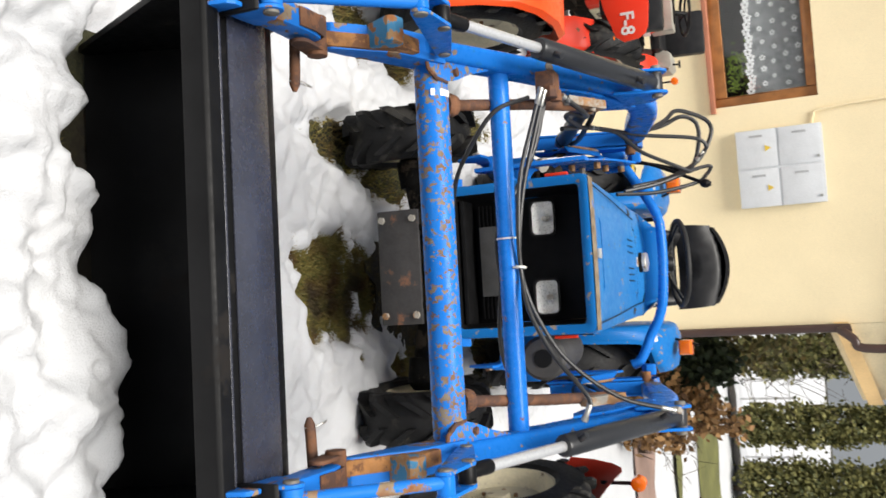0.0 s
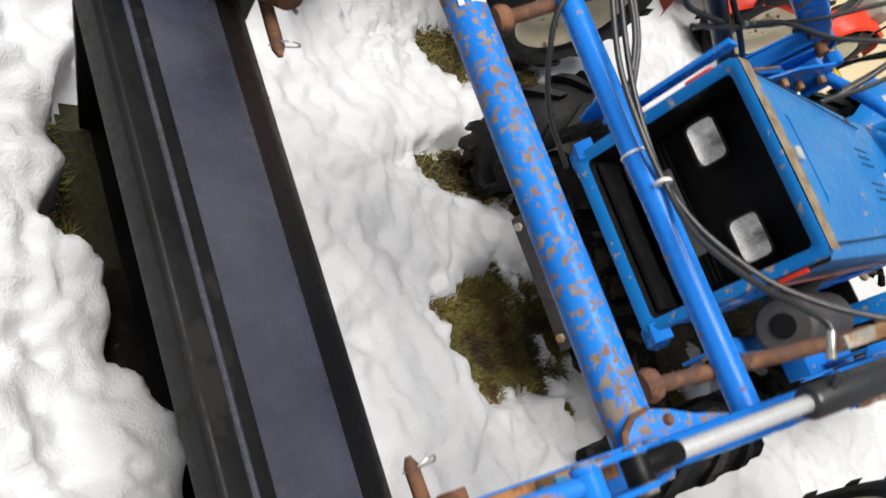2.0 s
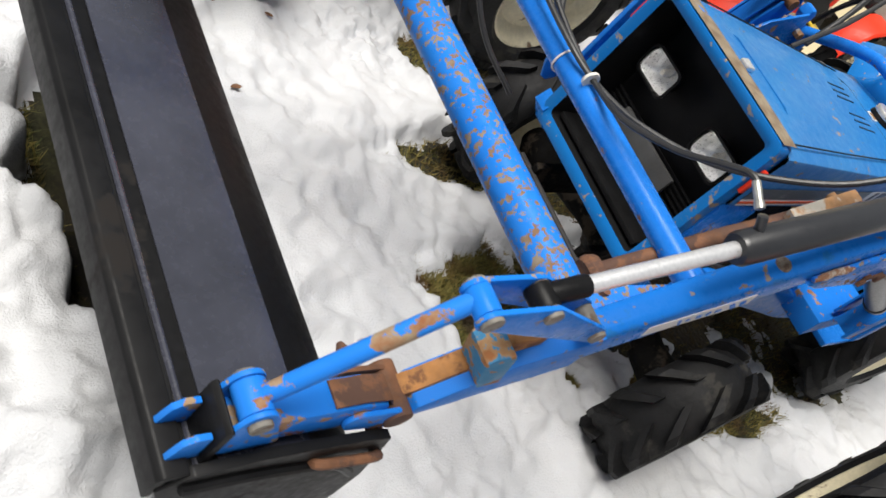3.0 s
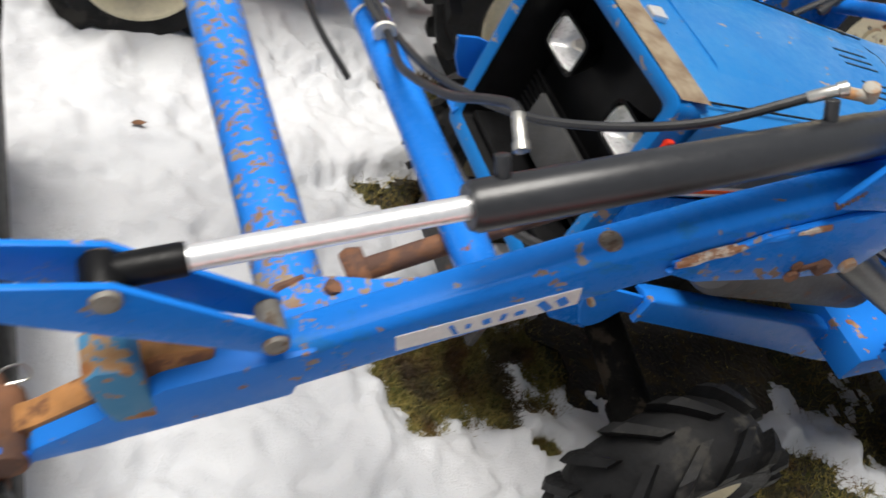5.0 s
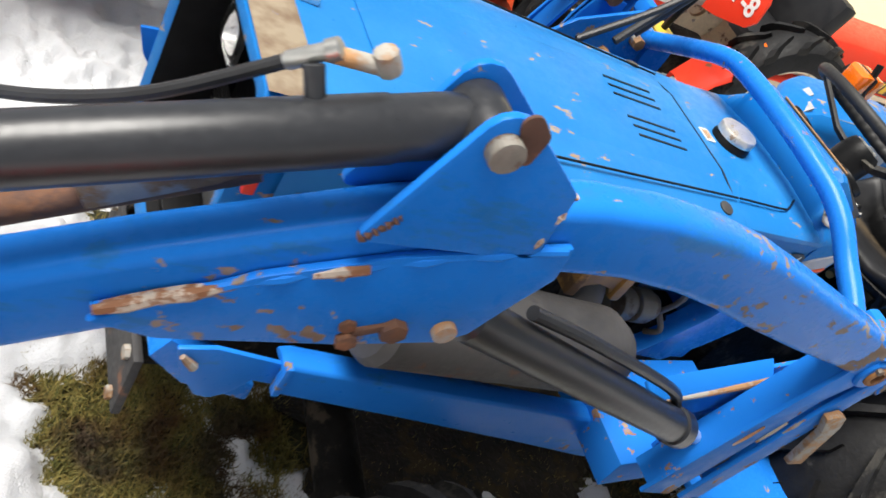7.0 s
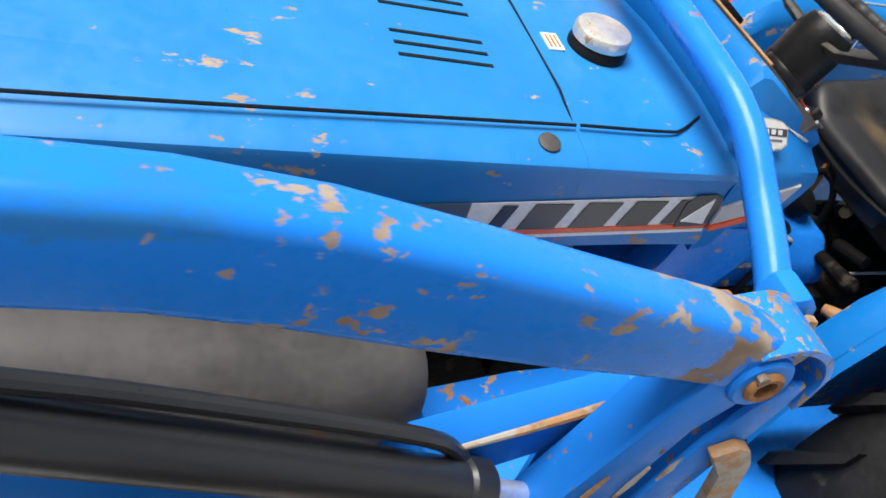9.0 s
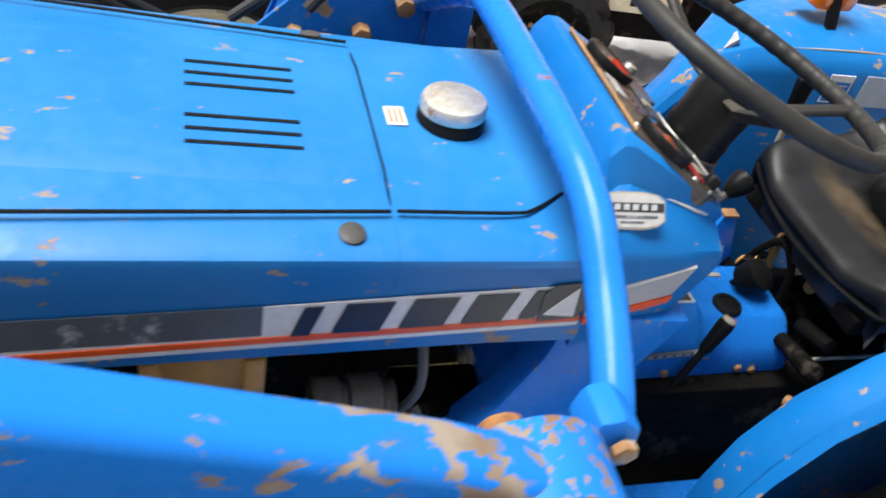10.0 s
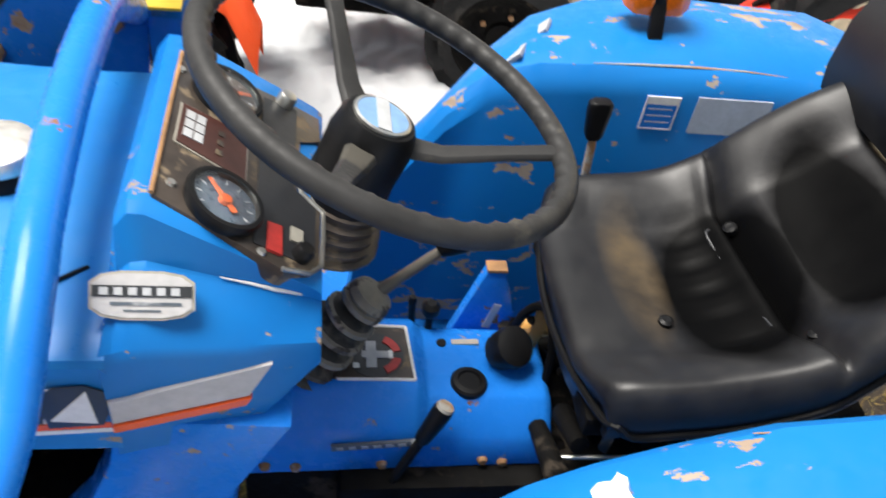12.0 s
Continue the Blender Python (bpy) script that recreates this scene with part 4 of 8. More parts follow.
for s in (-1, 1):
    ym = s * 0.486

    # the curved box beam
    bm = B()
    loops = []
    for i, ((x, z), h) in enumerate(zip(ARM_MID, ARM_H)):
        x0, z0 = ARM_MID[max(0, i - 1)]
        x1, z1 = ARM_MID[min(len(ARM_MID) - 1, i + 1)]
        d = Vector((x1 - x0, 0, z1 - z0)).normalized()
        u = Vector((-d.z, 0, d.x))
        c, e, q = Vector((x, ym, z)), 0.026, 0.015
        ring = []
        for cy, cz, a0 in ((e - q, h - q, 0), (-e + q, h - q, 90), (-e + q, -h + q, 180), (e - q, -h + q, 270)):
            for k in range(5):
                a = radians(a0 + 22.5 * k)
                ring.append(c + Vector((0, 1, 0)) * (cy + q * math.cos(a)) + u * (cz + q * math.sin(a)))
        loops.append(ring)
    skin(bm, loops)
    arm = lp("arm", bm, M_BLUE_ARM, label="blue loader arm with scratches and chipped paint", angle=40)
    # gusset below the beam, holding the lift cylinder
    for y0, y1 in ((s * 0.5135, s * 0.5225), (s * 0.450, s * 0.459)):
        bm = B()
        prism(bm, [(-0.205, 0.962), (-0.09, 1.035), (0.02, 1.078), (0.178, 1.118), (0.186, 1.075), (0.160, 1.026), (0.140, 0.984), (0.115, 0.968), (0.015, 0.954), (-0.148, 0.946)], y0, y1)
        lp("lower_gusset", bm, M_BLUE_ARM, arm, bevel=0.003)
        bm = B()
        prism(bm, hull2([(0.040, 1.213, 0.027), (-0.022, 1.098, 0.008), (0.128, 1.172, 0.010), (0.135, 1.105, 0.010)]), y0, y1)
        lp("cylinder_bracket", bm, M_BLUE_ARM, arm, "blue bracket plate with rusty weld", bevel=0.003)
    bm = B()
    cyl(bm, (0.038, s * 0.44, 1.209), (0.038, s * 0.535, 1.209), 0.0155)
    lp("pin", bm, M_PIN, arm, "worn steel pin", 0.002)
    bm = B()
    prism(bm, hull2([(0.048, 1.236, 0.010), (0.060, 1.226, 0.010), (0.062, 1.205, 0.006)]), s * 0.522, s * 0.5255)
    lp("rust_patch", bm, M_RUST, arm, "rust patch round the pin", 0.001)
    bm = B()
    cyl(bm, (0.108, s * 0.435, 0.990), (0.108, s * 0.531, 0.990), 0.0125)
    lp("pin", bm, M_RUST_PALE, arm, "rusty pin head", 0.002)
    bm = B()
    cyl(bm, (0.055, s * 0.512, 0.986), (0.055, s * 0.532, 0.986), 0.014, n=6)
    cyl(bm, (0.016, s * 0.512, 0.966), (0.016, s * 0.530, 0.966), 0.011, n=6)
    cyl(bm, (0.010, s * 0.512, 0.984), (0.010, s * 0.526, 0.984), 0.009, n=6)
    prism(bm, [(0.018, 0.972), (0.060, 0.990), (0.058, 0.998), (0.018, 0.982)], s * 0.522, s * 0.527)
    lp("bolt", bm, M_RUST, arm, "rusty bolt heads", 0.001)
    for k, (x0, z0, x1, z1) in enumerate(((-0.203, 0.976, 0.174, 1.112), (-0.028, 1.092, -0.004, 1.124), (0.136, 1.110, 0.138, 1.176))):
        bm = B()
        pts = [(x0 + (x1 - x0) * t, s * (0.519 + 0.001 * math.sin(t * 40)), z0 + (z1 - z0) * t + 0.0005 * math.sin(t * 55) + (0.012 * math.sin(math.pi * t) if k == 0 else 0)) for t in np.linspace(0, 1, 18)]
        tube(bm, pts, [0.0050 + 0.0014 * math.sin(i * 2.4) if k < 2 else 0.0034 + 0.0026 * math.sin(i * 0.75) ** 3 for i in range(len(pts))], 8)
        lp("weld_bead", bm, (M_BLUE_POST, M_RUST, M_WELD)[k], arm, "rough weld seam")
        if k == 0:
            for i0, i1 in ((0, 5), (7, 10)):
                bm = B()
                tube(bm, [(p[0], p[1] + s * 0.001, p[2]) for p in pts[i0:i1]], [0.005, 0.0072, 0.0064, 0.0074, 0.004][: i1 - i0], 8)
                lp("weld_bead", bm, M_WELD, arm, "rusty pale stretch of the weld")
    bm = B()
    lathe(bm, [(0, 0.015), (0.003, 0.014), (0.004, 0.004)], (-0.290, s * 0.490, arm_z(-0.290) + 0.0475), (-0.45, 0, 0.893), 16)
    lp("plug", bm, M_PLUG, arm, "rusty round plug in the arm")
    # white maker's strip, without lettering
    bm = B()
    a, b_ = Vector((-0.507, 0, 0.818)), Vector((-0.298, 0, 0.906))
    d = (b_ - a).normalized()
    u = Vector((-d.z, 0, d.x))
    ys = s * 0.5135
    loops = [[a - u * 0.015 + Vector((0, ys, 0)), b_ - u * 0.016 + Vector((0, ys, 0)), b_ + u * 0.017 + Vector((0, ys, 0)), a + u * 0.015 + Vector((0, ys, 0))]]
    loops.append([p - Vector((0, s * 0.002, 0)) for p in loops[0]])
    skin(bm, loops)
    strip_ = lp("name_strip", bm, M_WHITE, arm, "scuffed white strip with blue shapes")
    for t, w, h_, lean in ((0.30, 0.005, 0.022, 0.35), (0.38, 0.006, 0.008, 0.0), (0.48, 0.010, 0.010, 0.2), (0.57, 0.006, 0.012, -0.3), (0.66, 0.012, 0.007, 0.1), (0.80, 0.010, 0.024, 0.6), (0.90, 0.012, 0.018, 0.5)):
        bm = B()
        c = a + (b_ - a) * t
        box(bm, (c.x, ys + s * 0.0012, c.z), (w, 0.001, h_), Matrix.Rotation(-math.atan2(d.z, d.x) - lean, 4, "Y"))
        lp("shape", bm, M_BLUE_CLEAN, strip_)

    # nose: joint plates, cast hook, knuckle
    bm = B()
    prism(bm, [(-0.866, 0.612), (-0.79, 0.640), (-0.772, 0.650), (-0.60, 0.722), (-0.60, 0.812), (-0.70, 0.770), (-0.748, 0.750), (-0.785, 0.712), (-0.862, 0.645)], s * 0.453, s * 0.515)
    lp("nose_plate", bm, M_NOSE, arm, "worn blue nose plate", 0.004)
    bm = B()
    prism(bm, [(-0.905, 0.628), (-0.86, 0.655), (-0.80, 0.71), (-0.765, 0.78), (-0.70, 0.79), (-0.69, 0.735), (-0.75, 0.66), (-0.85, 0.61), (-0.90, 0.60)], s * 0.457, s * 0.492)
    lp("hook", bm, M_HOOK, arm, "rusty cast hook between the plates", 0.006)
    bm = B()
    prism(bm, [(-0.832, 0.772), (-0.822, 0.787), (-0.790, 0.792), (-0.778, 0.782), (-0.758, 0.735), (-0.744, 0.700), (-0.785, 0.690), (-0.802, 0.712)], s * 0.458, s * 0.5165)
    lp("hook_lug", bm, M_LUG, arm, "weathered lug with flaking blue paint and rust", 0.005)
    bm = B()
    cyl(bm, (-0.885, s * 0.432, 0.622), (-0.885, s * 0.522, 0.622), 0.023)
    lp("knuckle_pin", bm, M_RUST, arm, "rusty knuckle pin", 0.003)
    # flat gusset plate from the cross tube to the arm
    bm = B()
    rim_ = [(-0.648, 0.470), (-0.640, 0.440), (-0.618, 0.418), (-0.588, 0.412), (-0.560, 0.420), (-0.520, 0.440), (-0.470, 0.455), (-0.445, 0.466)]
    skin(bm, [[(x, s * y, 0.806 + 0.50 * (x + 0.587) + dz) for x, y in rim_] for dz in (0.004, -0.004)])
    gus = lp("corner_gusset", bm, M_BLUE_WORN, arm, "blue gusset plate with rust at the weld", 0.002)
    bm = B()
    cyl(bm, (-0.565, s * 0.437, 0.818), (-0.565, s * 0.437, 0.8265), 0.010, n=14)
    lp("rusty_hole", bm, M_RUST, gus, "rusty hole in the gusset")
    bm = B()
    tube(bm, [(x, s * (y - 0.002), 0.808 + 0.50 * (x + 0.587)) for x, y in rim_[:4]], [0.004, 0.006, 0.006, 0.004], 8)
    lp("weld_bead", bm, M_RUST, gus, "rusty weld round the tube")

    # quick-hitch beam along the bucket
    bm = B()
    prism(bm, [(-1.160, 0.594), (-1.160, 0.640), (-1.05, 0.655), (-0.955, 0.660), (-0.918, 0.655), (-0.906, 0.640), (-0.906, 0.606), (-0.95, 0.592)], s * 0.456, s * 0.508)
    hitch = lp("hitch_beam", bm, M_NOSE, label="blue hitch beam, paint flaked to rust", bevel=0.010)
    bm = B()
    prism(bm, [(-1.01, 0.6575), (-0.955, 0.6625), (-0.916, 0.657), (-0.904, 0.641), (-0.901, 0.643), (-0.914, 0.661), (-0.955, 0.667), (-1.01, 0.662)], s * 0.462, s * 0.503)
    lp("rust_scab", bm, M_RUST, hitch, "scabby rust where the paint has gone", 0.001)
    for y0, mm, lab in ((0.440, M_RUST, "rusty ear plate"), (0.508, M_NOSE, "blue ear plate, rusty at the end")):
        bm = B()
        prism(bm, hull2([(-0.885, 0.618, 0.026), (-0.96, 0.626, 0.022)]), s * y0, s * (y0 + 0.009))
        lp("ear", bm, mm, hitch, lab, 0.003)
    bm = B()
    cyl(bm, (-0.885, s * 0.515, 0.618), (-0.885, s * 0.521, 0.618), 0.017, n=16)
    lp("pin_end", bm, M_HOOK, hitch, "orange rusty pin end", 0.002)
    bm = B()
    tube(bm, [(-0.888, s * 0.52, 0.568), (-0.888, s * 0.40, 0.563), (-0.887, s * 0.378, 0.561), (-0.887, s * 0.362, 0.560)], [0.0125, 0.0125, 0.0125, 0.005], 12)
    lp("locking_pin", bm, M_RUST, hitch, "rusty locking pin", 0.0)
    bm = B()
    tube(bm, [(-0.890, s * 0.382, 0.577), (-0.878, s * 0.376, 0.588), (-0.860, s * 0.373, 0.588), (-0.850, s * 0.379, 0.577), (-0.858, s * 0.382, 0.567), (-0.905, s * 0.384, 0.558)], 0.0016, 6, 4)
    lp("clip", bm, M_STEEL, hitch, "thin wire linch clip")
    bm = B()
    tube(bm, [(-1.005, s * 0.536, 0.560), (-1.0, s * 0.546, 0.572), (-0.94, s * 0.548, 0.566), (-0.890, s * 0.546, 0.556), (-0.885, s * 0.538, 0.545)], 0.008, 8, 4)
    lp("latch_bar", bm, M_RUST, hitch, "rusty latch bar", 0.0)
    for y0 in (0.450, 0.506):
        bm = B()
        prism(bm, hull2([(-1.138, 0.676, 0.025), (-1.15, 0.620, 0.028), (-1.09, 0.610, 0.012)]), s * y0, s * (y0 + 0.008))
        lp("link_ear", bm, M_NOSE, hitch, "", 0.002)
    bm = B()
    cyl(bm, (-1.138, s * 0.444, 0.676), (-1.138, s * 0.522, 0.676), 0.016)
    lp("pin", bm, M_PIN, hitch, "", 0.003)
    bm = B()
    cyl(bm, (-1.138, s * 0.459, 0.676), (-1.138, s * 0.505, 0.676), 0.023)
    lp("sleeve", bm, M_NOSE, hitch, "chipped blue sleeve", 0.002)
    bm = B()
    prism(bm, [(-1.178, 0.575), (-1.178, 0.665), (-1.172, 0.672), (-1.166, 0.665), (-1.166, 0.575)], s * 0.446, s * 0.518)
    lp("stop_plate", bm, M_BUCKET, hitch, "black stop plate of the hitch", 0.002)
    for y0 in (0.452, 0.500):
        bm = B()
        prism(bm, [(-1.225, 0.585), (-1.215, 0.628), (-1.200, 0.640), (-1.180, 0.640), (-1.180, 0.585)], s * y0, s * (y0 + 0.010))
        lp("bucket_lug", bm, M_NOSE, hitch, "", 0.003)

    # tilt link, rod, barrel
    link = None
    for y0 in (0.460, 0.507):
        bm = B()
        prism(bm, hull2([(-0.94, 0.901, 0.0195), (-0.83, 0.905, 0.0185), (-0.655, 0.830, 0.019)]), s * y0, s * (y0 + 0.008))
        p = lp("tilt_plate", bm, M_BLUE_ARM, label="blue tilt link plate", bevel=0.002)
        link = p
    for x, z, r in ((-0.94, 0.903, 0.016), (-0.83, 0.907, 0.0145), (-0.652, 0.830, 0.0145)):
        bm = B()
        cyl(bm, (x, s * 0.456, z), (x, s * 0.521, z), r)
        lp("pin", bm, M_PIN, link, "worn dull steel pin end", 0.003)
    bm = B()
    cyl(bm, (-0.94, s * 0.468, 0.903), (-0.94, s * 0.507, 0.903), 0.0185)
    lp("sleeve", bm, M_BLUE_ARM, link, "", 0.002)
    bm = B()
    tube(bm, [(-0.945, s * 0.482, 0.902), (-1.04, s * 0.482, 0.790), (-1.138, s * 0.482, 0.676)], 0.0135, 16)
    lp("bucket_link", bm, M_NOSE, label="blue bucket link rod")
    A0, A1 = Vector((-0.83, s * 0.483, 0.903)), Vector((0.038, s * 0.483, 1.199))
    ax = (A1 - A0).normalized()
    tilt = None
    bm = B()
    P0 = A0 + ax * 0.352
    lathe(bm, [(-0.004, 0.016), (-0.004, 0.024), (0.003, 0.0275), (0.490, 0.0275), (0.492, 0.0262), (0.540, 0.0262), (0.558, 0.023), (0.566, 0.012)], P0, ax, 28)
    tilt = lp("tilt_cylinder", bm, M_CYL, label="dark grey hydraulic tilt cylinder", bevel=0.0)
    bm = B()
    cyl(bm, A0 + ax * 0.055, P0, 0.0130, n=24)
    lp("rod", bm, M_CHROME, tilt, "bright chrome piston rod")
    bm = B()
    cyl(bm, A0 + ax * 0.008, A0 + ax * 0.075, 0.0165, n=20)
    cyl(bm, (A0.x, s * 0.469, A0.z), (A0.x, s * 0.506, A0.z), 0.020)
    lp("rod_eye", bm, M_BLACK, tilt, "black rod eye", 0.003)
    bm = B()
    cyl(bm, (0.038, s * 0.460, 1.201), (0.038, s * 0.510, 1.201), 0.0255, n=28)
    lp("rear_eye", bm, M_CYL, tilt, "", 0.003)
    # ports with elbows
    for d0, nm in ((0.035, "front_port"), (0.435, "rear_port")):
        bm = B()
        c = P0 + ax * d0
        up = Vector((-ax.z, s * -0.55, ax.x)).normalized()
        cyl(bm, c + up * 0.020, c + up * 0.050, 0.0085, n=12)
        lp(nm, bm, M_CYL, tilt, "", 0.001)

    # lift cylinder
    L0, L1 = Vector((0.108, s * 0.484, 0.990)), Vector((0.805, s * 0.472, 0.692))
    lx = (L1 - L0).normalized()
    bm = B()
    lathe(bm, [(0.0, 0.018), (0.05, 0.020), (0.06, 0.0275), (0.600, 0.0275), (0.604, 0.031), (0.632, 0.031), (0.636, 0.02)], L0, lx, 24)
    lift = lp("lift_cylinder", bm, M_CYL, label="dark grey hydraulic lift cylinder")
    bm = B()
    cyl(bm, L0 + lx * 0.635, L1, 0.013, n=20)
    lp("rod", bm, M_CHROME, lift, "bright chrome piston rod")
    bm = B()
    cyl(bm, L1 + Vector((0, s * -0.03, 0)), L1 + Vector((0, s * 0.03, 0)), 0.026)
    lp("rod_eye", bm, M_BLACK, lift, "", 0.002)
    bm = B()
    tube(bm, [L0 + lx * 0.16 + Vector((0, s * -0.01, 0.04)), L0 + lx * 0.30 + Vector((0, s * -0.015, 0.045)), L0 + lx * 0.55 + Vector((0, s * -0.02, 0.044)), L0 + lx * 0.61 + Vector((0, s * -0.02, 0.02))], 0.009, 10, 5)
    lp("feed_pipe", bm, M_CYL, lift, "steel feed pipe along the cylinder")

    # mounting post: a folded channel of two outer strips with a slot between, an inner plate, and its pivot head
    STRIP_A = [(0.700, 0.610), (0.754, 0.771), (0.829, 0.972), (0.842, 0.990), (0.868, 0.997), (0.895, 0.985), (0.908, 0.955), (0.896, 0.932), (0.876, 0.922), (0.848, 0.880), (0.814, 0.752), (0.772, 0.600)]
    STRIP_B = [(0.802, 0.590), (0.844, 0.748), (0.869, 0.858), (0.893, 0.918), (0.920, 0.948), (0.934, 0.946), (0.930, 0.905), (0.918, 0.855), (0.890, 0.742), (0.850, 0.590)]
    bm = B()
    prism(bm, STRIP_A, s * 0.502, s * 0.510)
    post = lp("mount_post", bm, M_BLUE_POST, label="blue folded loader mounting post", bevel=0.002)
    bm = B()
    prism(bm, STRIP_B, s * 0.506, s * 0.514)
    lp("outer_strip", bm, M_BLUE_POST, post, "", 0.002)
    bm = B()
    prism(bm, [(0.735, 0.600), (0.775, 0.735), (0.838, 0.900), (0.860, 0.950), (0.930, 0.945), (0.925, 0.88), (0.885, 0.73), (0.850, 0.600)], s * 0.446, s * 0.454)
    lp("inner_plate", bm, M_BLUE_POST, post, "", 0.002)
    for a, c in (((0.716, 0.62), (0.830, 0.955)), ((0.846, 0.62), (0.922, 0.93))):
        bm = B()
        d = 0.004
        skin(bm, [[(x - d, s * y, z), (x + d, s * y, z), (x + d, s * y2, z), (x - d, s * y2, z)] for (x, z), y, y2 in ((a, 0.455, 0.501), (c, 0.455, 0.501))])
        lp("fold", bm, M_BLUE_POST, post, "folded web of the post")
    for pts in ([(0.772, 0.756), (0.800, 0.835), (0.832, 0.915)], [(0.817, 0.765), (0.838, 0.845), (0.858, 0.900)], [(0.855, 0.790), (0.872, 0.858), (0.892, 0.912)]):
        bm = B()
        tube(bm, [(x, s * 0.511, z) for x, z in pts], [0.002, 0.0032, 0.0018], 7, 3)
        lp("rust_seam", bm, M_RUST_PALE, post, "rusty seam on the post")
    # pivot: ring, hollow bolt and a strap that wraps over it
    bm = B()
    lathe(bm, [(0.0, 0.031), (0.006, 0.031), (0.009, 0.028), (0.009, 0.019)], (0.874, s * 0.508, 0.957), (0, s, 0), 26, False)
    lp("pivot_ring", bm, M_BLUE_POST, post, "chipped blue ring round the pivot")
    bm = B()
    lathe(bm, [(-0.085, 0.019), (0.012, 0.019), (0.015, 0.016), (0.014, 0.011), (0.002, 0.009), (0.002, 0.001)], (0.874, s * 0.508, 0.957), (0, s, 0), 22)
    pivot = lp("pivot_pin", bm, M_HOOK, post, "orange-rusty hollow pivot pin")
    bm = B()
    cyl(bm, (0.862, s * 0.514, 0.972), (0.862, s * 0.524, 0.972), 0.006, n=6)
    lp("grease_nipple", bm, M_PIN, pivot, "", 0.001)
    bm = B()
    PATHX = smooth_line([(0.856, 0, 0.998), (0.895, 0, 1.004), (0.930, 0, 0.990), (0.950, 0, 0.958), (0.946, 0, 0.915)], 4)
    skin(bm, [[(p.x, s * 0.448, p.z), (p.x, s * 0.516, p.z), (p.x - 0.005, s * 0.516, p.z - 0.007), (p.x - 0.005, s * 0.448, p.z - 0.007)] for p in PATHX])
    lp("cheek", bm, M_BLUE_WORN, post, "chipped blue strap wrapped over the pivot", 0.0015)
    bm = B()
    box(bm, (0.915, s * 0.478, 0.968), (0.030, 0.040, 0.022), Matrix.Rotation(0.6, 4, "Y"))
    lp("lock_block", bm, M_RUST_PALE, post, "rusty locking block", 0.004)
    bm = B()
    prism(bm, [(0.938, 0.950), (0.945, 0.978), (0.966, 0.982), (0.985, 0.965), (0.986, 0.938), (0.960, 0.925)], s * 0.400, s * 0.443)
    lp("clamp_head", bm, M_BLUE_POST, post, "blue clamp holding the hoop", 0.008)
    bm = B()
    cyl(bm, (0.968, s * 0.447, 0.955), (0.968, s * 0.456, 0.955), 0.011, n=6)
    lp("clamp_bolt", bm, M_RUST_PALE, post, "", 0.001)
    bm = B()
    cyl(bm, (0.805, s * 0.435, 0.692), (0.805, s * 0.500, 0.692), 0.014)
    lp("pin", bm, M_RUST_PALE, post, "", 0.002)
    bm = B()
    prism(bm, [(0.874, 0.856), (0.900, 0.868), (0.918, 0.860), (0.936, 0.832), (0.965, 0.722), (0.928, 0.722), (0.906, 0.815)], s * 0.5145, s * 0.528)
    lp("clamp_strap", bm, M_RUST_PALE, post, "rusty bent clamp strap", 0.003)
    # brace from the post down to the side frame
    bm = B()
    skin(bm, [[(x0, s * 0.418, z0 + 0.004), (x1, s * 0.446, z1), (x1, s * 0.446, z1 - 0.007), (x0, s * 0.418, z0 - 0.004)] for x0, z0, x1, z1 in ((0.618, 0.780, 0.640, 0.760), (0.71, 0.813, 0.728, 0.793), (0.832, 0.855, 0.832, 0.838))])
    brace = lp("brace", bm, M_BLUE_POST, post, "blue folded brace with rusty weld", 0.002)
    bm = B()
    prism(bm, [(0.640, 0.760), (0.728, 0.792), (0.832, 0.834), (0.800, 0.765), (0.690, 0.715)], s * 0.438, s * 0.445)
    lp("brace_flange", bm, M_BLUE_POST, brace, "", 0.002)
    bm = B()
    tube(bm, [(0.650, s * 0.447, 0.770), (0.73, s * 0.447, 0.799), (0.834, s * 0.447, 0.842)], [0.003, 0.0045, 0.006], 8)
    lp("weld_bead", bm, M_RUST_PALE, brace, "rusty weld seam")
    bm = B()
    prism(bm, [(0.785, 0.60), (0.783, 0.712), (0.838, 0.842), (0.905, 0.865), (0.935, 0.82), (0.935, 0.60)], s * 0.418, s * 0.426)
    lp("gusset", bm, M_BLUE_POST, post, "", 0.003)
    bm = B()
    prism(bm, [(0.73, 0.50), (1.00, 0.56), (1.00, 0.61), (0.86, 0.60), (0.73, 0.57)], s * 0.24, s * 0.44)
    lp("side_frame", bm, M_BLUE_POST, post, "blue side frame bolted to the tractor", 0.003)
    # rusty parking stand folded along the arm
    bm = B()
    tube(bm, [(-0.490, s * 0.376, 0.780), (-0.30, s * 0.395, 0.925), (-0.08, s * 0.412, 1.055)], [0.015, 0.015, 0.015], 12)
    stand = lp("parking_stand", bm, M_RUST, label="rusty parking stand tube")
    bm = B()
    lathe(bm, [(0, 0.028), (0.012, 0.032), (0.03, 0.026)], (-0.510, s * 0.374, 0.766), (0.82, 0.05, 0.57), 16)
    lp("foot", bm, M_RUST, stand, "", 0.002)
    bm = B()
    box(bm, (-0.15, s * 0.412, 1.035), (0.15, 0.026, 0.036), Matrix.Rotation(-0.50, 4, "Y"))
    cyl(bm, (-0.122, s * 0.39, 1.052), (-0.122, s * 0.43, 1.052), 0.010)
    lp("clamp", bm, M_RUST_PALE, stand, "weathered grey clamp with a rusty bolt", 0.004)

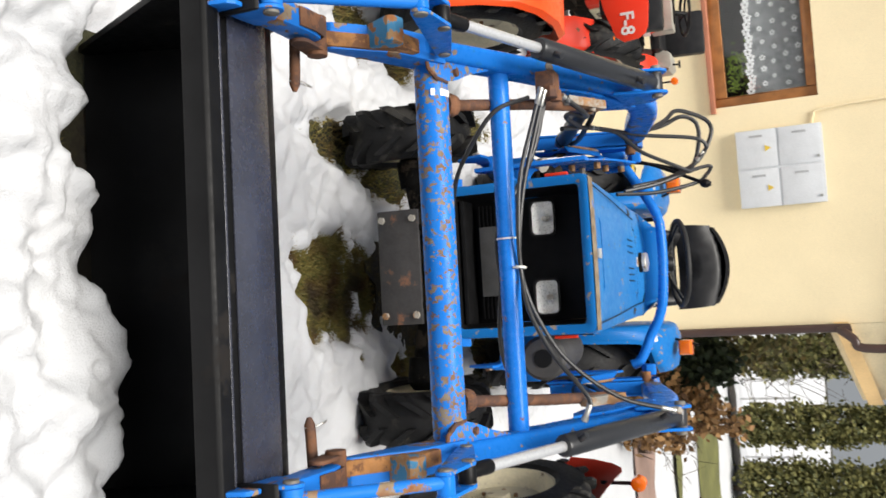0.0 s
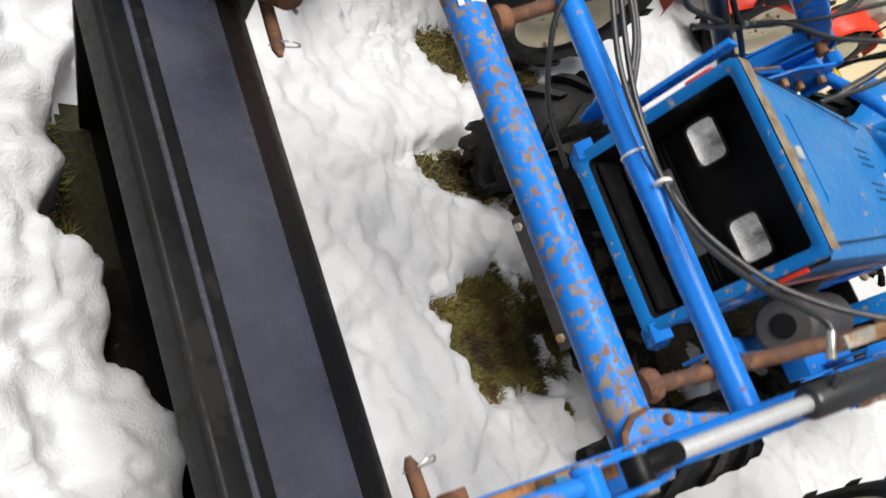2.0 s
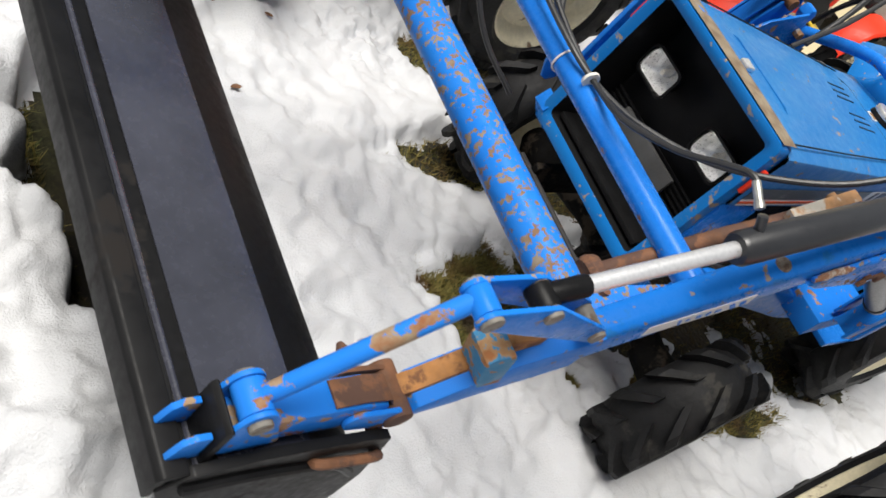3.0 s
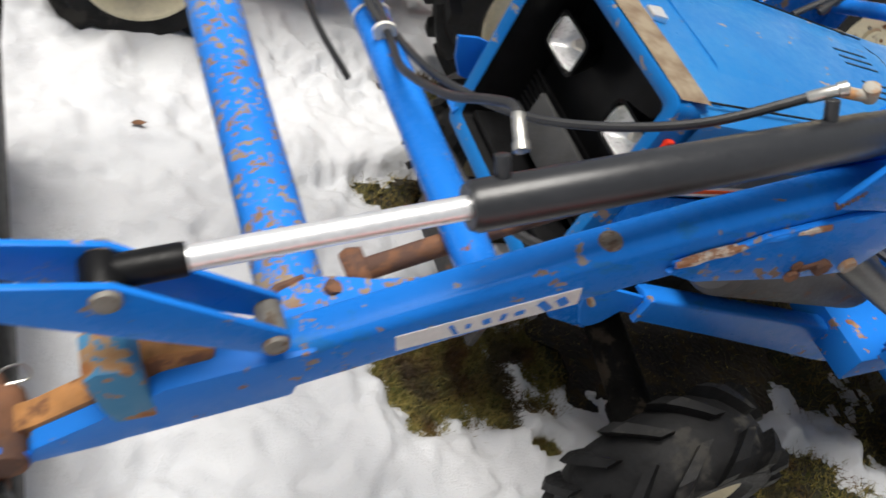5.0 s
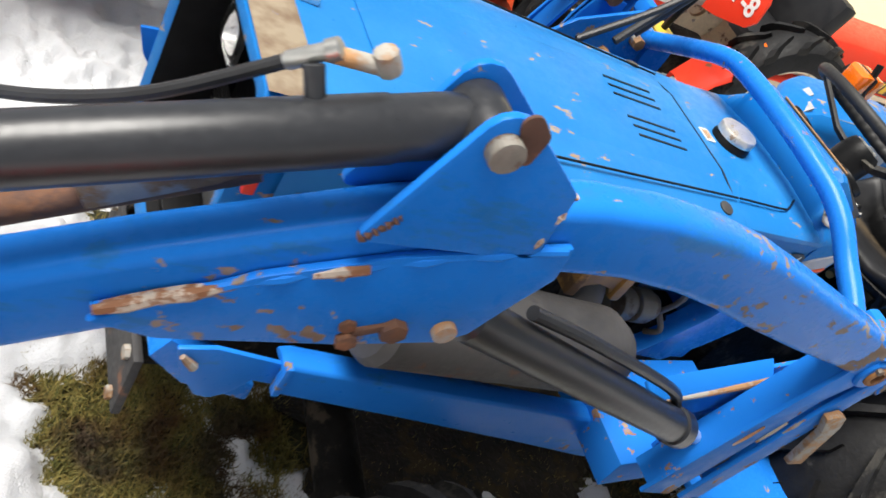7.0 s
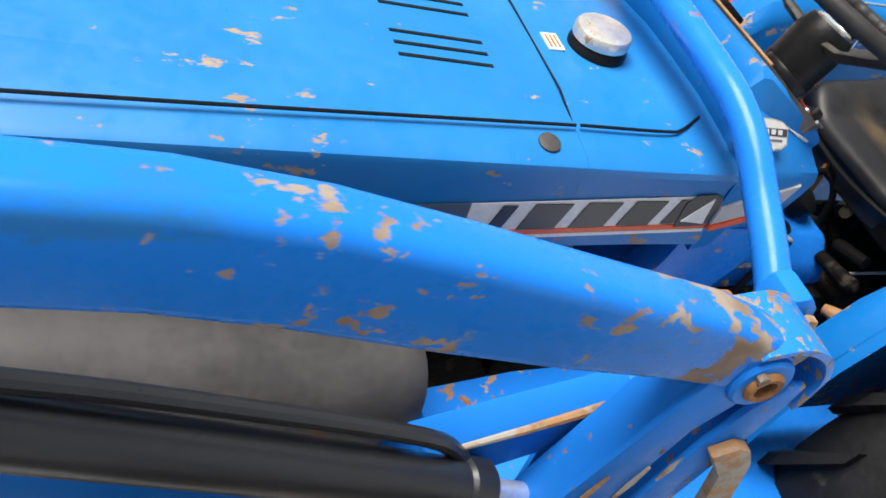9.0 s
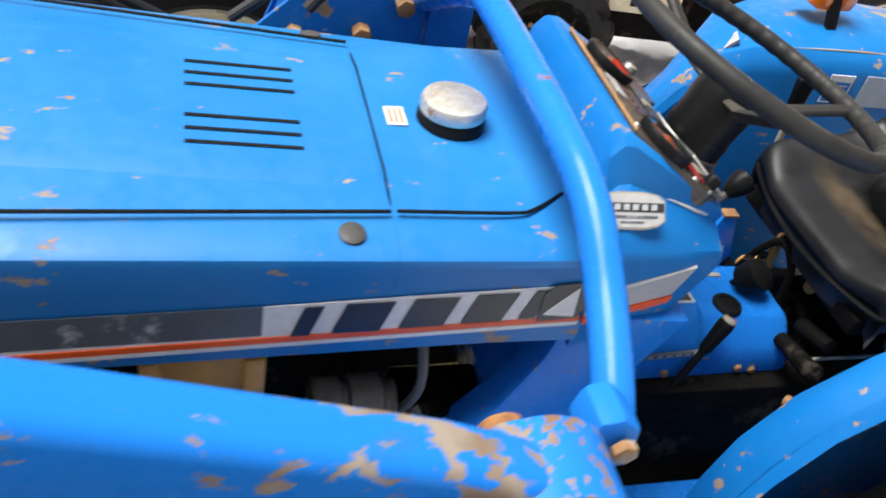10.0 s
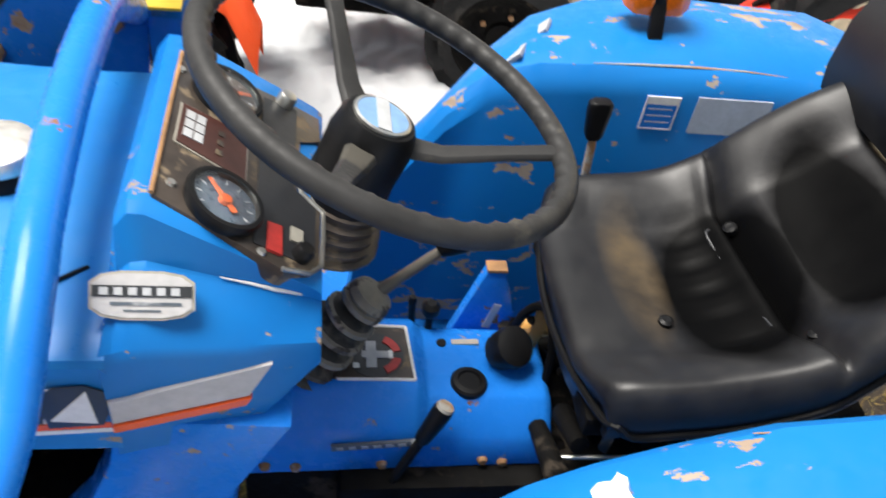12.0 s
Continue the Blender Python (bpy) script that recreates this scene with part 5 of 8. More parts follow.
# hoop over the bonnet
bm = B()
tube(bm, [(0.992, -0.405, 0.885), (0.995, -0.39, 0.915), (1.003, -0.345, 0.940), (1.011, -0.29, 0.963), (1.013, -0.235, 0.993), (1.012, -0.19, 1.010), (1.009, -0.14, 1.020), (1.003, 0.0, 1.031), (1.0, 0.14, 1.030), (1.0, 0.20, 1.016), (0.998, 0.25, 0.992), (0.995, 0.31, 0.958), (0.985, 0.40, 0.905)], 0.0195, 18, 6)
hoop = lp("hoop", bm, M_BLUE, label="blue tube hoop over the bonnet")
# right-hand plates with bolts, seen beyond the bonnet
bm = B()
prism(bm, [(0.62, 0.62), (0.98, 0.62), (1.0, 0.90), (0.94, 0.965), (0.80, 0.90), (0.70, 0.80)], 0.395, 0.404)
plate = lp("valve_plate", bm, M_BLUE, label="blue plate with rusty bolts beside the bonnet", bevel=0.002)
for x, z in ((0.80, 0.84), (0.90, 0.85), (0.80, 0.74), (0.90, 0.755), (0.96, 0.90)):
    bm = B()
    cyl(bm, (x, 0.37, z), (x, 0.395, z), 0.015, n=6)
    lp("bolt", bm, M_RUST_PALE, plate, "", 0.002)
bm = B()
box(bm, (1.02, 0.40, 0.935), (0.06, 0.10, 0.004))
lp("warning_label", bm, M_YELLOW, plate, "pale yellow warning label")
bm = B()
box(bm, (1.035, 0.43, 0.86), (0.07, 0.09, 0.09))
lp("control_valve", bm, M_BLUE, plate, "blue hydraulic control valve", 0.006)
for x, y, z in ((1.00, 0.30, 1.205), (1.03, 0.37, 1.10)):
    bm = B()
    tube(bm, [(1.03, 0.42, 0.90), (1.025, 0.40, 1.0), (x, y, z)], 0.007, 8, 4)
    lever = lp("lever", bm, M_BLACK, plate, "black valve lever")
    bm = B()
    lathe(bm, [(0, 0.006), (0.01, 0.016), (0.03, 0.018), (0.045, 0.008)], (x, y, z - 0.01), (-0.1, -0.25, 1), 14)
    lp("knob", bm, M_BLACK, lever)
# manifold on the right arm
bm = B()
box(bm, (-0.33, 0.43, 0.985), (0.06, 0.07, 0.05))
cyl(bm, (-0.36, 0.42, 1.0), (-0.36, 0.39, 1.0), 0.018, n=6)
cyl(bm, (-0.31, 0.42, 1.0), (-0.31, 0.39, 1.0), 0.018, n=6)
lp("manifold", bm, M_RUST, label="rusty hydraulic manifold block", bevel=0.004)

# hoses


def hose(pts, r=0.0060, label="black rubber hydraulic hose", ends=(True, True)):
    bm = B()
    line = smooth_line(pts, 10)
    tube(bm, line, r, 10)
    ob = lp("hose", bm, M_HOSE, label=label)
    for k, (p, q) in enumerate(((line[0], line[2]), (line[-1], line[-3]))):
        if ends[k]:
            d = (Vector(q) - Vector(p)).normalized()
            bm = B()
            lathe(bm, [(-0.016, 0.005), (-0.014, 0.0090), (-0.004, 0.0090), (-0.003, 0.0072), (0.028, 0.0074), (0.030, 0.006)], p, d, 12)
            lp("fitting", bm, M_STEEL, ob, "zinc plated hose fitting", 0.0)
    return ob


hose([(-0.405, 0.395, 0.985), (-0.41, 0.33, 0.965), (-0.425, 0.18, 0.925), (-0.425, 0.03, 0.912), (-0.41, -0.06, 0.908), (-0.43, -0.16, 0.93), (-0.430, -0.27, 0.985), (-0.432, -0.345, 1.045), (-0.430, -0.385, 1.070), (-0.432, -0.420, 1.058)])
hose([(-0.375, 0.395, 0.985), (-0.385, 0.32, 0.965), (-0.40, 0.16, 0.925), (-0.402, 0.02, 0.905), (-0.385, -0.06, 0.900), (-0.36, -0.17, 0.925), (-0.30, -0.295, 0.985), (-0.20, -0.40, 1.09), (-0.092, -0.448, 1.203)], ends=(True, True))
hose([(-0.30, 0.40, 0.96), (-0.32, 0.26, 0.93), (-0.37, 0.08, 0.855), (-0.365, -0.06, 0.85), (-0.33, -0.18, 0.83), (-0.28, -0.30, 0.81), (-0.18, -0.41, 0.83)], ends=(False, False))
hose([(-0.28, 0.40, 0.96), (-0.30, 0.25, 0.92), (-0.36, 0.06, 0.835), (-0.35, -0.08, 0.83), (-0.30, -0.20, 0.80), (-0.24, -0.31, 0.79), (-0.14, -0.41, 0.82)], ends=(False, False))
hose([(-0.36, 0.40, 0.94), (-0.43, 0.36, 0.87), (-0.43, 0.28, 0.80), (-0.40, 0.20, 0.74), (-0.35, 0.10, 0.70)], ends=(False, False))
bm = B()
tube(bm, [(-0.040, -0.455, 1.208), (-0.062, -0.453, 1.207), (-0.092, -0.448, 1.204)], 0.0075, 10)
lathe(bm, [(-0.012, 0.006), (-0.010, 0.0105), (0.010, 0.0105), (0.012, 0.006)], (-0.045, -0.455, 1.214), (0.6, 0, -0.8), 8)
lp("elbow", bm, M_RUST_PALE, label="weathered brown steel hose elbow", bevel=0.002)
bm = B()
lathe(bm, [(-0.003, 0.0), (-0.003, 0.0175), (0.003, 0.0175), (0.003, 0.0)], (-0.412, -0.047, 0.905), (0.1, 1, 0.05), 16)
lp("cable_tie", bm, M_TIE, label="white cable tie round two hoses")
# loops of hose on the right arm by the valve
hose([(0.75, 0.45, 0.97), (0.95, 0.55, 1.08), (1.02, 0.60, 1.12), (1.08, 0.59, 1.18), (1.12, 0.56, 1.23), (1.12, 0.51, 1.24), (1.10, 0.42, 1.20), (1.05, 0.37, 1.15), (0.95, 0.32, 1.07), (0.85, 0.29, 0.96)], 0.0085, ends=(False, False))
hose([(0.72, 0.48, 0.95), (0.95, 0.53, 1.06), (1.0, 0.57, 1.14), (1.04, 0.55, 1.19), (1.05, 0.49, 1.20), (1.05, 0.40, 1.18), (1.0, 0.35, 1.15), (0.90, 0.30, 1.05), (0.80, 0.27, 0.94)], 0.0085, ends=(False, False))
hose([(0.10, 0.40, 0.90), (0.45, 0.46, 0.92), (0.70, 0.46, 1.04), (0.95, 0.47, 1.19), (1.0, 0.44, 1.23), (1.0, 0.40, 1.20)], 0.0075, ends=(False, True))
hose([(0.40, 0.45, 0.93), (0.55, 0.45, 0.98), (0.70, 0.40, 1.03), (0.85, 0.37, 1.10), (0.95, 0.34, 1.17)], 0.0075, ends=(True, False))
hose([(0.95, 0.34, 1.16), (1.0, 0.36, 1.21), (1.02, 0.36, 1.24), (1.02, 0.33, 1.22), (1.0, 0.30, 1.18), (0.85, 0.26, 1.05), (0.70, 0.25, 0.93)], 0.0075, ends=(False, False))
hose([(-0.29, 0.40, 1.02), (-0.22, 0.37, 1.05), (-0.12, 0.38, 1.03), (-0.05, 0.41, 0.97), (0.05, 0.42, 0.93), (0.25, 0.43, 0.92)], 0.0075, ends=(True, False))

# ---- the blue tractor ----
tractor = thing("compact_tractor", (0.9, 0, 0), "small blue compact tractor with cream wheels and black vinyl seat", "tractor")


def tp(name, bm, material, parent=None, label="", bevel=0.0, angle=35.0):
    return part(name, bm, material, parent or tractor, label, bevel, angle)


def top_z(x):
    return 0.992 - 0.047 * x


def hood_half(x):
    """Half the cross-section of the bonnet at x: (y, z) from the middle outwards and down."""
    z, w = top_z(x), 0.237 - 0.034 * x
    return [(0, z + 0.004), (0.08, z + 0.003), (w - 0.058 + 0.03 * (1 - x), z - 0.004), (w - 0.028, z - 0.0075), (w - 0.004, z - 0.012), (w + 0.005, z - 0.017), (w + 0.007, z - 0.025), (w + 0.0035, 0.905), (w + 0.004, 0.812)]


XS = [0.035, 0.10, 0.25, 0.45, 0.65, 0.8385]
bm = B()
loops = []
for x in XS:
    h = hood_half(x)
    loops.append([(x, -y, z) for y, z in h[::-1]] + [(x, y, z) for y, z in h[1:]])
skin(bm, loops, False)
bmesh.ops.solidify(bm, geom=bm.faces[:], thickness=0.008)
hood = tp("bonnet", bm, M_BLUE_HOOD, label="blue bonnet with scratched faded paint", angle=24)
# raised middle panel and the dark shut lines
bm = B()
skin(bm, [[(x, y, top_z(x) + 0.002 + dz) for y, dz in ((-0.136, -0.006), (-0.100, 0.0040), (0.100, 0.0040), (0.136, -0.006))] for x in (0.15, 0.3, 0.5, 0.832)], True)
tp("raised_panel", bm, M_BLUE_HOOD, hood, "", 0.0)
bm = B()
prof = hood_half(0.9)
skin(bm, [[(x, -y, z) for y, z in hood_half(min(x, 0.95))[::-1]] + [(x, y, z) for y, z in hood_half(min(x, 0.95))[1:]] for x in (0.8387, 0.90, 0.96, 1.02, 1.055)], False)
bmesh.ops.solidify(bm, geom=bm.faces[:], thickness=0.008)
tank = tp("tank_cover", bm, M_BLUE_HOOD, label="blue tank cover behind the bonnet", angle=24)
for s in (-1, 1):
    for pts, nm in ((((0.04, 0.212), (0.40, 0.192), (0.835, 0.163)), "shut_line"), (((0.842, 0.162), (0.96, 0.157), (0.99, 0.149), (1.030, 0.121)), "shut_line")):
        if s > 0 and pts[0][0] > 0.8:
            continue
        bm = B()
        line = [(x, s * y, top_z(min(x, 1.0)) + 0.0015) for x, y in pts]
        tube(bm, line, 0.0020, 6, 4)
        tp(nm, bm, M_BLACK, hood, "dark shut line")
bm = B()
tube(bm, [(0.8385, y, top_z(0.838) + 0.0042 - (0.010 if abs(y) > 0.14 else 0)) for y in (-0.155, -0.1, 0, 0.1, 0.155)], 0.0014, 6)
tp("shut_line", bm, M_BLACK, hood, "dark shut line")
for y0 in (0.029, 0.052, 0.075):
    for s in (-1, 1):
        bm = B()
        a, b_ = 0.645 + 0.002 * y0, 0.76
        skin(bm, [[(x, s * y0 - w, top_z(x) + dz) for w, dz in ((-0.0026, 0.0050), (0.0026, 0.0050), (0.0026, 0.0072), (-0.0026, 0.0072))] for x in (a, b_)])
        tp("vent_slot", bm, M_BLACK, hood, "black vent slot")
for s in (-1, 1):
    bm = B()
    lathe(bm, [(-0.004, 0.0130), (0.0012, 0.0130), (0.0026, 0.010), (0.0022, 0.001)], (0.795, s * 0.188, top_z(0.795) - 0.0065), (0, s * 0.22, 1), 18)
    tp("grommet", bm, M_GREYCAST, hood, "grey rubber grommet")
# emblem, filler cap, notice
bm = B()
prism(bm, [(0.055, -0.014), (0.085, -0.017), (0.088, 0.017), (0.055, 0.014)], 0.992, 1.004, "z")
tp("emblem", bm, M_CHROME, hood, "small chrome emblem", 0.003)
cz = top_z(0.925)
bm = B()
lathe(bm, [(0, 0.0395), (0.010, 0.0395), (0.018, 0.034)], (0.932, 0.0, cz + 0.001), (0, 0, 1), 32)
tp("filler_seal", bm, M_BLACK, tank, "dark filler ring")
bm = B()
lathe(bm, [(0.010, 0.030), (0.018, 0.032), (0.019, 0.0375), (0.030, 0.038), (0.034, 0.0355), (0.036, 0.027), (0.0365, 0.002)], (0.932, 0.0, cz), (0, 0, 1), 40)
tp("filler_cap", bm, M_CAP, tank, "dull chrome fuel filler cap", 0.0)
bm = B()
box(bm, (0.868, 0.0, top_z(0.868) + 0.005), (0.022, 0.036, 0.002))
note = tp("notice", bm, M_WHITE, tank, "small white notice with faded bars")
for k in range(3):
    bm = B()
    box(bm, (0.862 + 0.006 * k, 0.0, top_z(0.868) + 0.0064), (0.003, 0.026, 0.001))
    tp("bar", bm, M_RUST_PALE, note)

# side decal bands, drawn without lettering
for s in (-1, 1):
    def side_y(x):
        return s * (0.2415 - 0.034 * x)

    def band(x0, x1, z0a, z1a, z0b, z1b, off, material, name, label=""):
        bm = B()
        vs = [[Vector((x, side_y(x) + s * off, (z0a if k == 0 else z0b))) for k, x in ((0, x0), (1, x1))], [Vector((x, side_y(x) + s * off, (z1a if k == 0 else z1b))) for k, x in ((0, x0), (1, x1))]]
        ring = [vs[0][0], vs[0][1], vs[1][1], vs[1][0]]
        skin(bm, [ring, [p - Vector((0, s * 0.0012, 0)) for p in ring]])
        return tp(name, bm, material, hood, label)

    band(0.06, 0.715, 0.838, 0.874, 0.845, 0.884, 0.0018, M_STRIPE_GREY, "slate_band", "worn slate grey decal band")
    band(0.06, 0.715, 0.830, 0.8375, 0.838, 0.8445, 0.0018, M_WHITE, "white_band")
    band(0.715, 1.05, 0.840, 0.884, 0.850, 0.895, 0.0018, M_WHITE, "name_plate", "white decal with plain black shapes")
    band(0.06, 1.05, 0.822, 0.8295, 0.842, 0.8495, 0.0030, M_STRIPE, "orange_line", "thin orange pinstripe")
    band(0.06, 1.05, 0.816, 0.8212, 0.836, 0.8412, 0.0030, M_WHITE, "white_line")
    for x0, w, z0, z1, sl in ((0.742, 0.018, 0.844, 0.882, 0.012), (0.782, 0.048, 0.845, 0.884, 0.012), (0.850, 0.046, 0.847, 0.886, 0.012), (0.915, 0.044, 0.849, 0.888, 0.012), (0.978, 0.018, 0.851, 0.890, 0.012)):
        bm = B()
        ring = [Vector((x, side_y(x) + s * 0.0036, z)) for x, z in ((x0, z0), (x0 + w, z0), (x0 + w + sl, z1), (x0 + sl, z1))]
        skin(bm, [ring, [p - Vector((0, s * 0.0012, 0)) for p in ring]])
        tp("black_shape", bm, M_STICKER_BLACK, hood)
    for poly, off, mm in (([(1.000, 0.846), (0.998, 0.886), (1.010, 0.898), (1.036, 0.900), (1.050, 0.892), (1.050, 0.862), (1.044, 0.848)], 0.0046, M_STICKER_BLACK), ([(1.004, 0.857), (1.036, 0.894), (1.040, 0.852)], 0.0058, M_WHITE)):
        bm = B()
        ring = [Vector((x, side_y(x) + s * off, z)) for x, z in poly]
        skin(bm, [ring, [p - Vector((0, s * 0.0012, 0)) for p in ring]])
        tp("emblem_shape", bm, mm, hood)

# nose: deep frame round the grille
bm = B()


def ring_loop(x, w, z0, z1, r, n=4):
    out = []
    for cy, cz_, a0 in ((w - r, z1 - r, 0), (-w + r, z1 - r, 90), (-w + r, z0 + r, 180), (w - r, z0 + r, 270)):
        for k in range(n + 1):
            a = radians(a0 + 90 * k / n)
            out.append((x, cy + r * math.cos(a), cz_ + r * math.sin(a)))
    return out


skin(bm, [ring_loop(0.060, 0.226, 0.545, 0.985, 0.02), ring_loop(0.0, 0.238, 0.535, 1.0, 0.022), ring_loop(-0.022, 0.236, 0.535, 0.998, 0.022), ring_loop(-0.026, 0.224, 0.548, 0.986, 0.018), ring_loop(-0.016, 0.208, 0.568, 0.969, 0.013)], True, False)
nose = tp("nose_frame", bm, M_BLUE_FENDER, label="blue nose frame round the grille", angle=50)
bm = B()
skin(bm, [[(x, y, z) for y in (-0.226, 0.226) for z in (0,)] and [(x, -0.228, z), (x, -0.10, z + 0.002), (x, 0.10, z + 0.002), (x, 0.228, z)] for x, z in ((-0.020, 1.0005), (0.034, 0.9990), (0.048, 0.9965))], False)
bmesh.ops.solidify(bm, geom=bm.faces[:], thickness=0.002)
tp("worn_lip", bm, paint("worn_lip_enamel", BLUE, 1.02, 20.0, (1, 0.6, 1), clump=0.3, under=(0.27, 0.22, 0.155), rust=(0.17, 0.12, 0.08)), nose, "top lip with paint worn to grey primer")
bm = B()
skin(bm, [ring_loop(-0.0155, 0.2085, 0.5675, 0.9695, 0.013), ring_loop(0.07, 0.196, 0.584, 0.954, 0.010), ring_loop(0.115, 0.196, 0.584, 0.954, 0.010), ring_loop(0.115, 0.200, 0.580, 0.958, 0.010), ring_loop(0.07, 0.200, 0.580, 0.958, 0.010)], True, False)
tp("grille_surround", bm, M_BLACK, nose, "black plastic surround inside the nose frame")
bm = B()
box(bm, (0.050, 0.290, 0.805), (0.045, 0.014, 0.36))
tp("nose_upright", bm, M_BLUE, label="blue upright bar beside the nose", bevel=0.004)
bm = B()
box(bm, (0.115, 0, 0.77), (0.01, 0.39, 0.37))
grille = tp("grille", bm, M_BLACK, nose, "black grille panel")
bm = B()
box(bm, (0.040, 0, 0.586), (0.078, 0.388, 0.014))
tp("grille_sill", bm, M_BLACK, nose, "dark sill of the grille opening", 0.002)
for k in range(9):
    bm = B()
    box(bm, (0.076, 0, 0.615 + 0.0135 * k), (0.006, 0.36, 0.004))
    tp("grille_slat", bm, M_BLACK, nose)
bm = B()
box(bm, (0.058, 0.0, 0.672), (0.012, 0.22, 0.10))
tp("screen", bm, surface("dusty_screen", (0.06, 0.06, 0.06), 0.8, 0.0, 0.3, 12, 300, 0.6, 0.002), nose, "dusty dark grey radiator screen", 0.002)
for s in (-1, 1):
    y0 = s * 0.122
    zc = 0.832

    def oval(x, w, h, r):
        return [(p[0], p[1] + y0, p[2] + zc) for p in ring_loop(x, w, -h, h, r, 5)]
    bm = B()
    skin(bm, [oval(0.10, 0.038, 0.028, 0.016), oval(0.056, 0.056, 0.040, 0.016), oval(0.048, 0.058, 0.042, 0.018), oval(0.045, 0.053, 0.037, 0.016), oval(0.058, 0.050, 0.034, 0.015)], True, False)
    lamp = tp("headlight", bm, M_BLACK, nose, "rounded rectangular headlight")
    bm = B()
    skin(bm, [oval(0.092, 0.012, 0.010, 0.008), oval(0.086, 0.026, 0.019, 0.014), oval(0.074, 0.042, 0.028, 0.016), oval(0.057, 0.050, 0.034, 0.015)], True, False)
    bm.faces.new([v for v in bm.verts if abs(v.co.x - 0.092) < 1e-4])
    tp("reflector", bm, M_REFLECTOR, lamp, "pale reflector bowl")
    bm = B()
    lathe(bm, [(-0.012, 0.006), (-0.004, 0.009), (0.012, 0.009)], (0.078, y0, zc), (1, 0, 0), 12)
    tp("bulb", bm, M_CAP, lamp, "small bulb holder")
    bm = B()
    skin(bm, [oval(0.056, 0.0495, 0.0335, 0.015), oval(0.042, 0.046, 0.030, 0.015), oval(0.038, 0.038, 0.023, 0.014)], True, True)
    lens = tp("lens", bm, M_LENS, lamp, "clear headlight lens", 0.003)
    lens.visible_shadow = False
# lower nose and side skirts
for s in (-1, 1):
    bm = B()
    prism(bm, [(-0.03, 0.56), (0.03, 0.50), (0.14, 0.46), (0.14, 0.50), (0.06, 0.545), (-0.01, 0.60)], s * 0.215, s * 0.262)
    tp("nose_bracket", bm, M_BLUE, label="blue front bracket", bevel=0.004)
    bm = B()
    skin(bm, [[(x, s * y, z) for y, z in ((0.232, 0.802), (0.238, 0.79), (0.236, 0.60), (0.228, 0.60), (0.226, 0.80))] for x in (0.03, 0.12, 0.20)], True)
    tp("front_skirt", bm, M_BLUE, nose, "", 0.003)
    bm = B()
    box(bm, (0.0, s * 0.244, 0.90), (0.016, 0.010, 0.07))
    tp("side_reflector", bm, M_RED, nose, "small red side reflector", 0.003)
bm = B()
box(bm, (-0.005, 0, 0.365), (0.016, 0.37, 0.145))
weight = tp("bumper_plate", bm, surface("rusty_grey_plate", (0.038, 0.036, 0.036), 0.7, 0.0, 0.4, 9, 90, 0.4, 0.002, (0.19, 0.09, 0.05), 0.25, 6), label="heavy dark steel bumper plate, rusty at the edge", bevel=0.004)
for y, z in ((-0.155, 0.42), (0.155, 0.42), (-0.155, 0.31), (0.155, 0.31)):
    bm = B()
    cyl(bm, (-0.022, y, z), (-0.010, y, z), 0.012, n=6)
    tp("bolt", bm, M_RUST_PALE, weight)
bm = B()
for s in (-1, 1):
    prism(bm, [(-0.005, 0.36), (1.15, 0.40), (1.15, 0.50), (-0.005, 0.46)], s * 0.115, s * 0.135)
tp("chassis", bm, M_DARK, label="dark oily chassis rails", bevel=0.003)

# engine room, greasy and dark
bm = B()
box(bm, (0.58, 0, 0.60), (0.62, 0.22, 0.36))
engine = tp("engine_block", bm, M_DARK, label="greasy dark engine block", bevel=0.015)
for x, y, z, sx, sy, sz in ((0.22, 0.0, 0.70, 0.06, 0.36, 0.40), (0.45, -0.13, 0.62, 0.10, 0.06, 0.12), (0.78, -0.14, 0.55, 0.08, 0.08, 0.10), (0.52, 0.13, 0.66, 0.30, 0.07, 0.14), (0.95, -0.12, 0.55, 0.12, 0.08, 0.16), (0.96, 0.10, 0.68, 0.24, 0.14, 0.30)):
    bm = B()
    box(bm, (x, y, z), (sx, sy, sz))
    tp("engine_part", bm, M_DARK, engine, "", 0.008)
M_ALLOY_BODY = surface("weathered_alloy", (0.17, 0.15, 0.115), 0.5, 0.1, 0.3, 20, 120, 0.2, 0.001, (0.09, 0.065, 0.045), 0.28, 22)
for x0, x1, r, nm in ((0.781, 0.813, 0.033, "pump_body"), (0.825, 0.862, 0.034, "pump_body"), (0.8625, 0.880, 0.026, "pump_end"), (0.8135, 0.8245, 0.026, "pump_collar")):
    bm = B()
    cyl(bm, (x0, -0.165, 0.668), (x1, -0.165, 0.668), r)
    tp(nm, bm, M_ALLOY_BODY, engine, "oily alloy pump part", 0.003)
M_PIPE = surface("dull_grey_pipe", (0.13, 0.115, 0.09), 0.6, 0.0, 0.3, 20, 120, 0.2)
M_ALLOY = surface("oily_alloy", (0.17, 0.15, 0.115), 0.5, 0.1, 0.3, 20, 120, 0.2, 0.001, (0.10, 0.07, 0.045), 0.25, 22)
bm = B()
tube(bm, [(0.740, -0.19, 0.605), (0.770, -0.19, 0.612), (0.783, -0.19, 0.618), (0.785, -0.185, 0.640)], 0.0032, 8, 4)
tp("fuel_pipe", bm, M_ALLOY, engine, "thin bright fuel pipe")
for x0, z0, x1, z1 in ((0.893, 0.80, 0.885, 0.645), (0.905, 0.66, 0.914, 0.60)):
    bm = B()
    tube(bm, [(x0, -0.17, z0), ((x0 + x1) / 2 + 0.01, -0.19, (z0 + z1) / 2), (x1, -0.17, z1)], 0.006, 8, 4)
    tp("pipe", bm, M_PIPE, engine, "dull grey pipe")
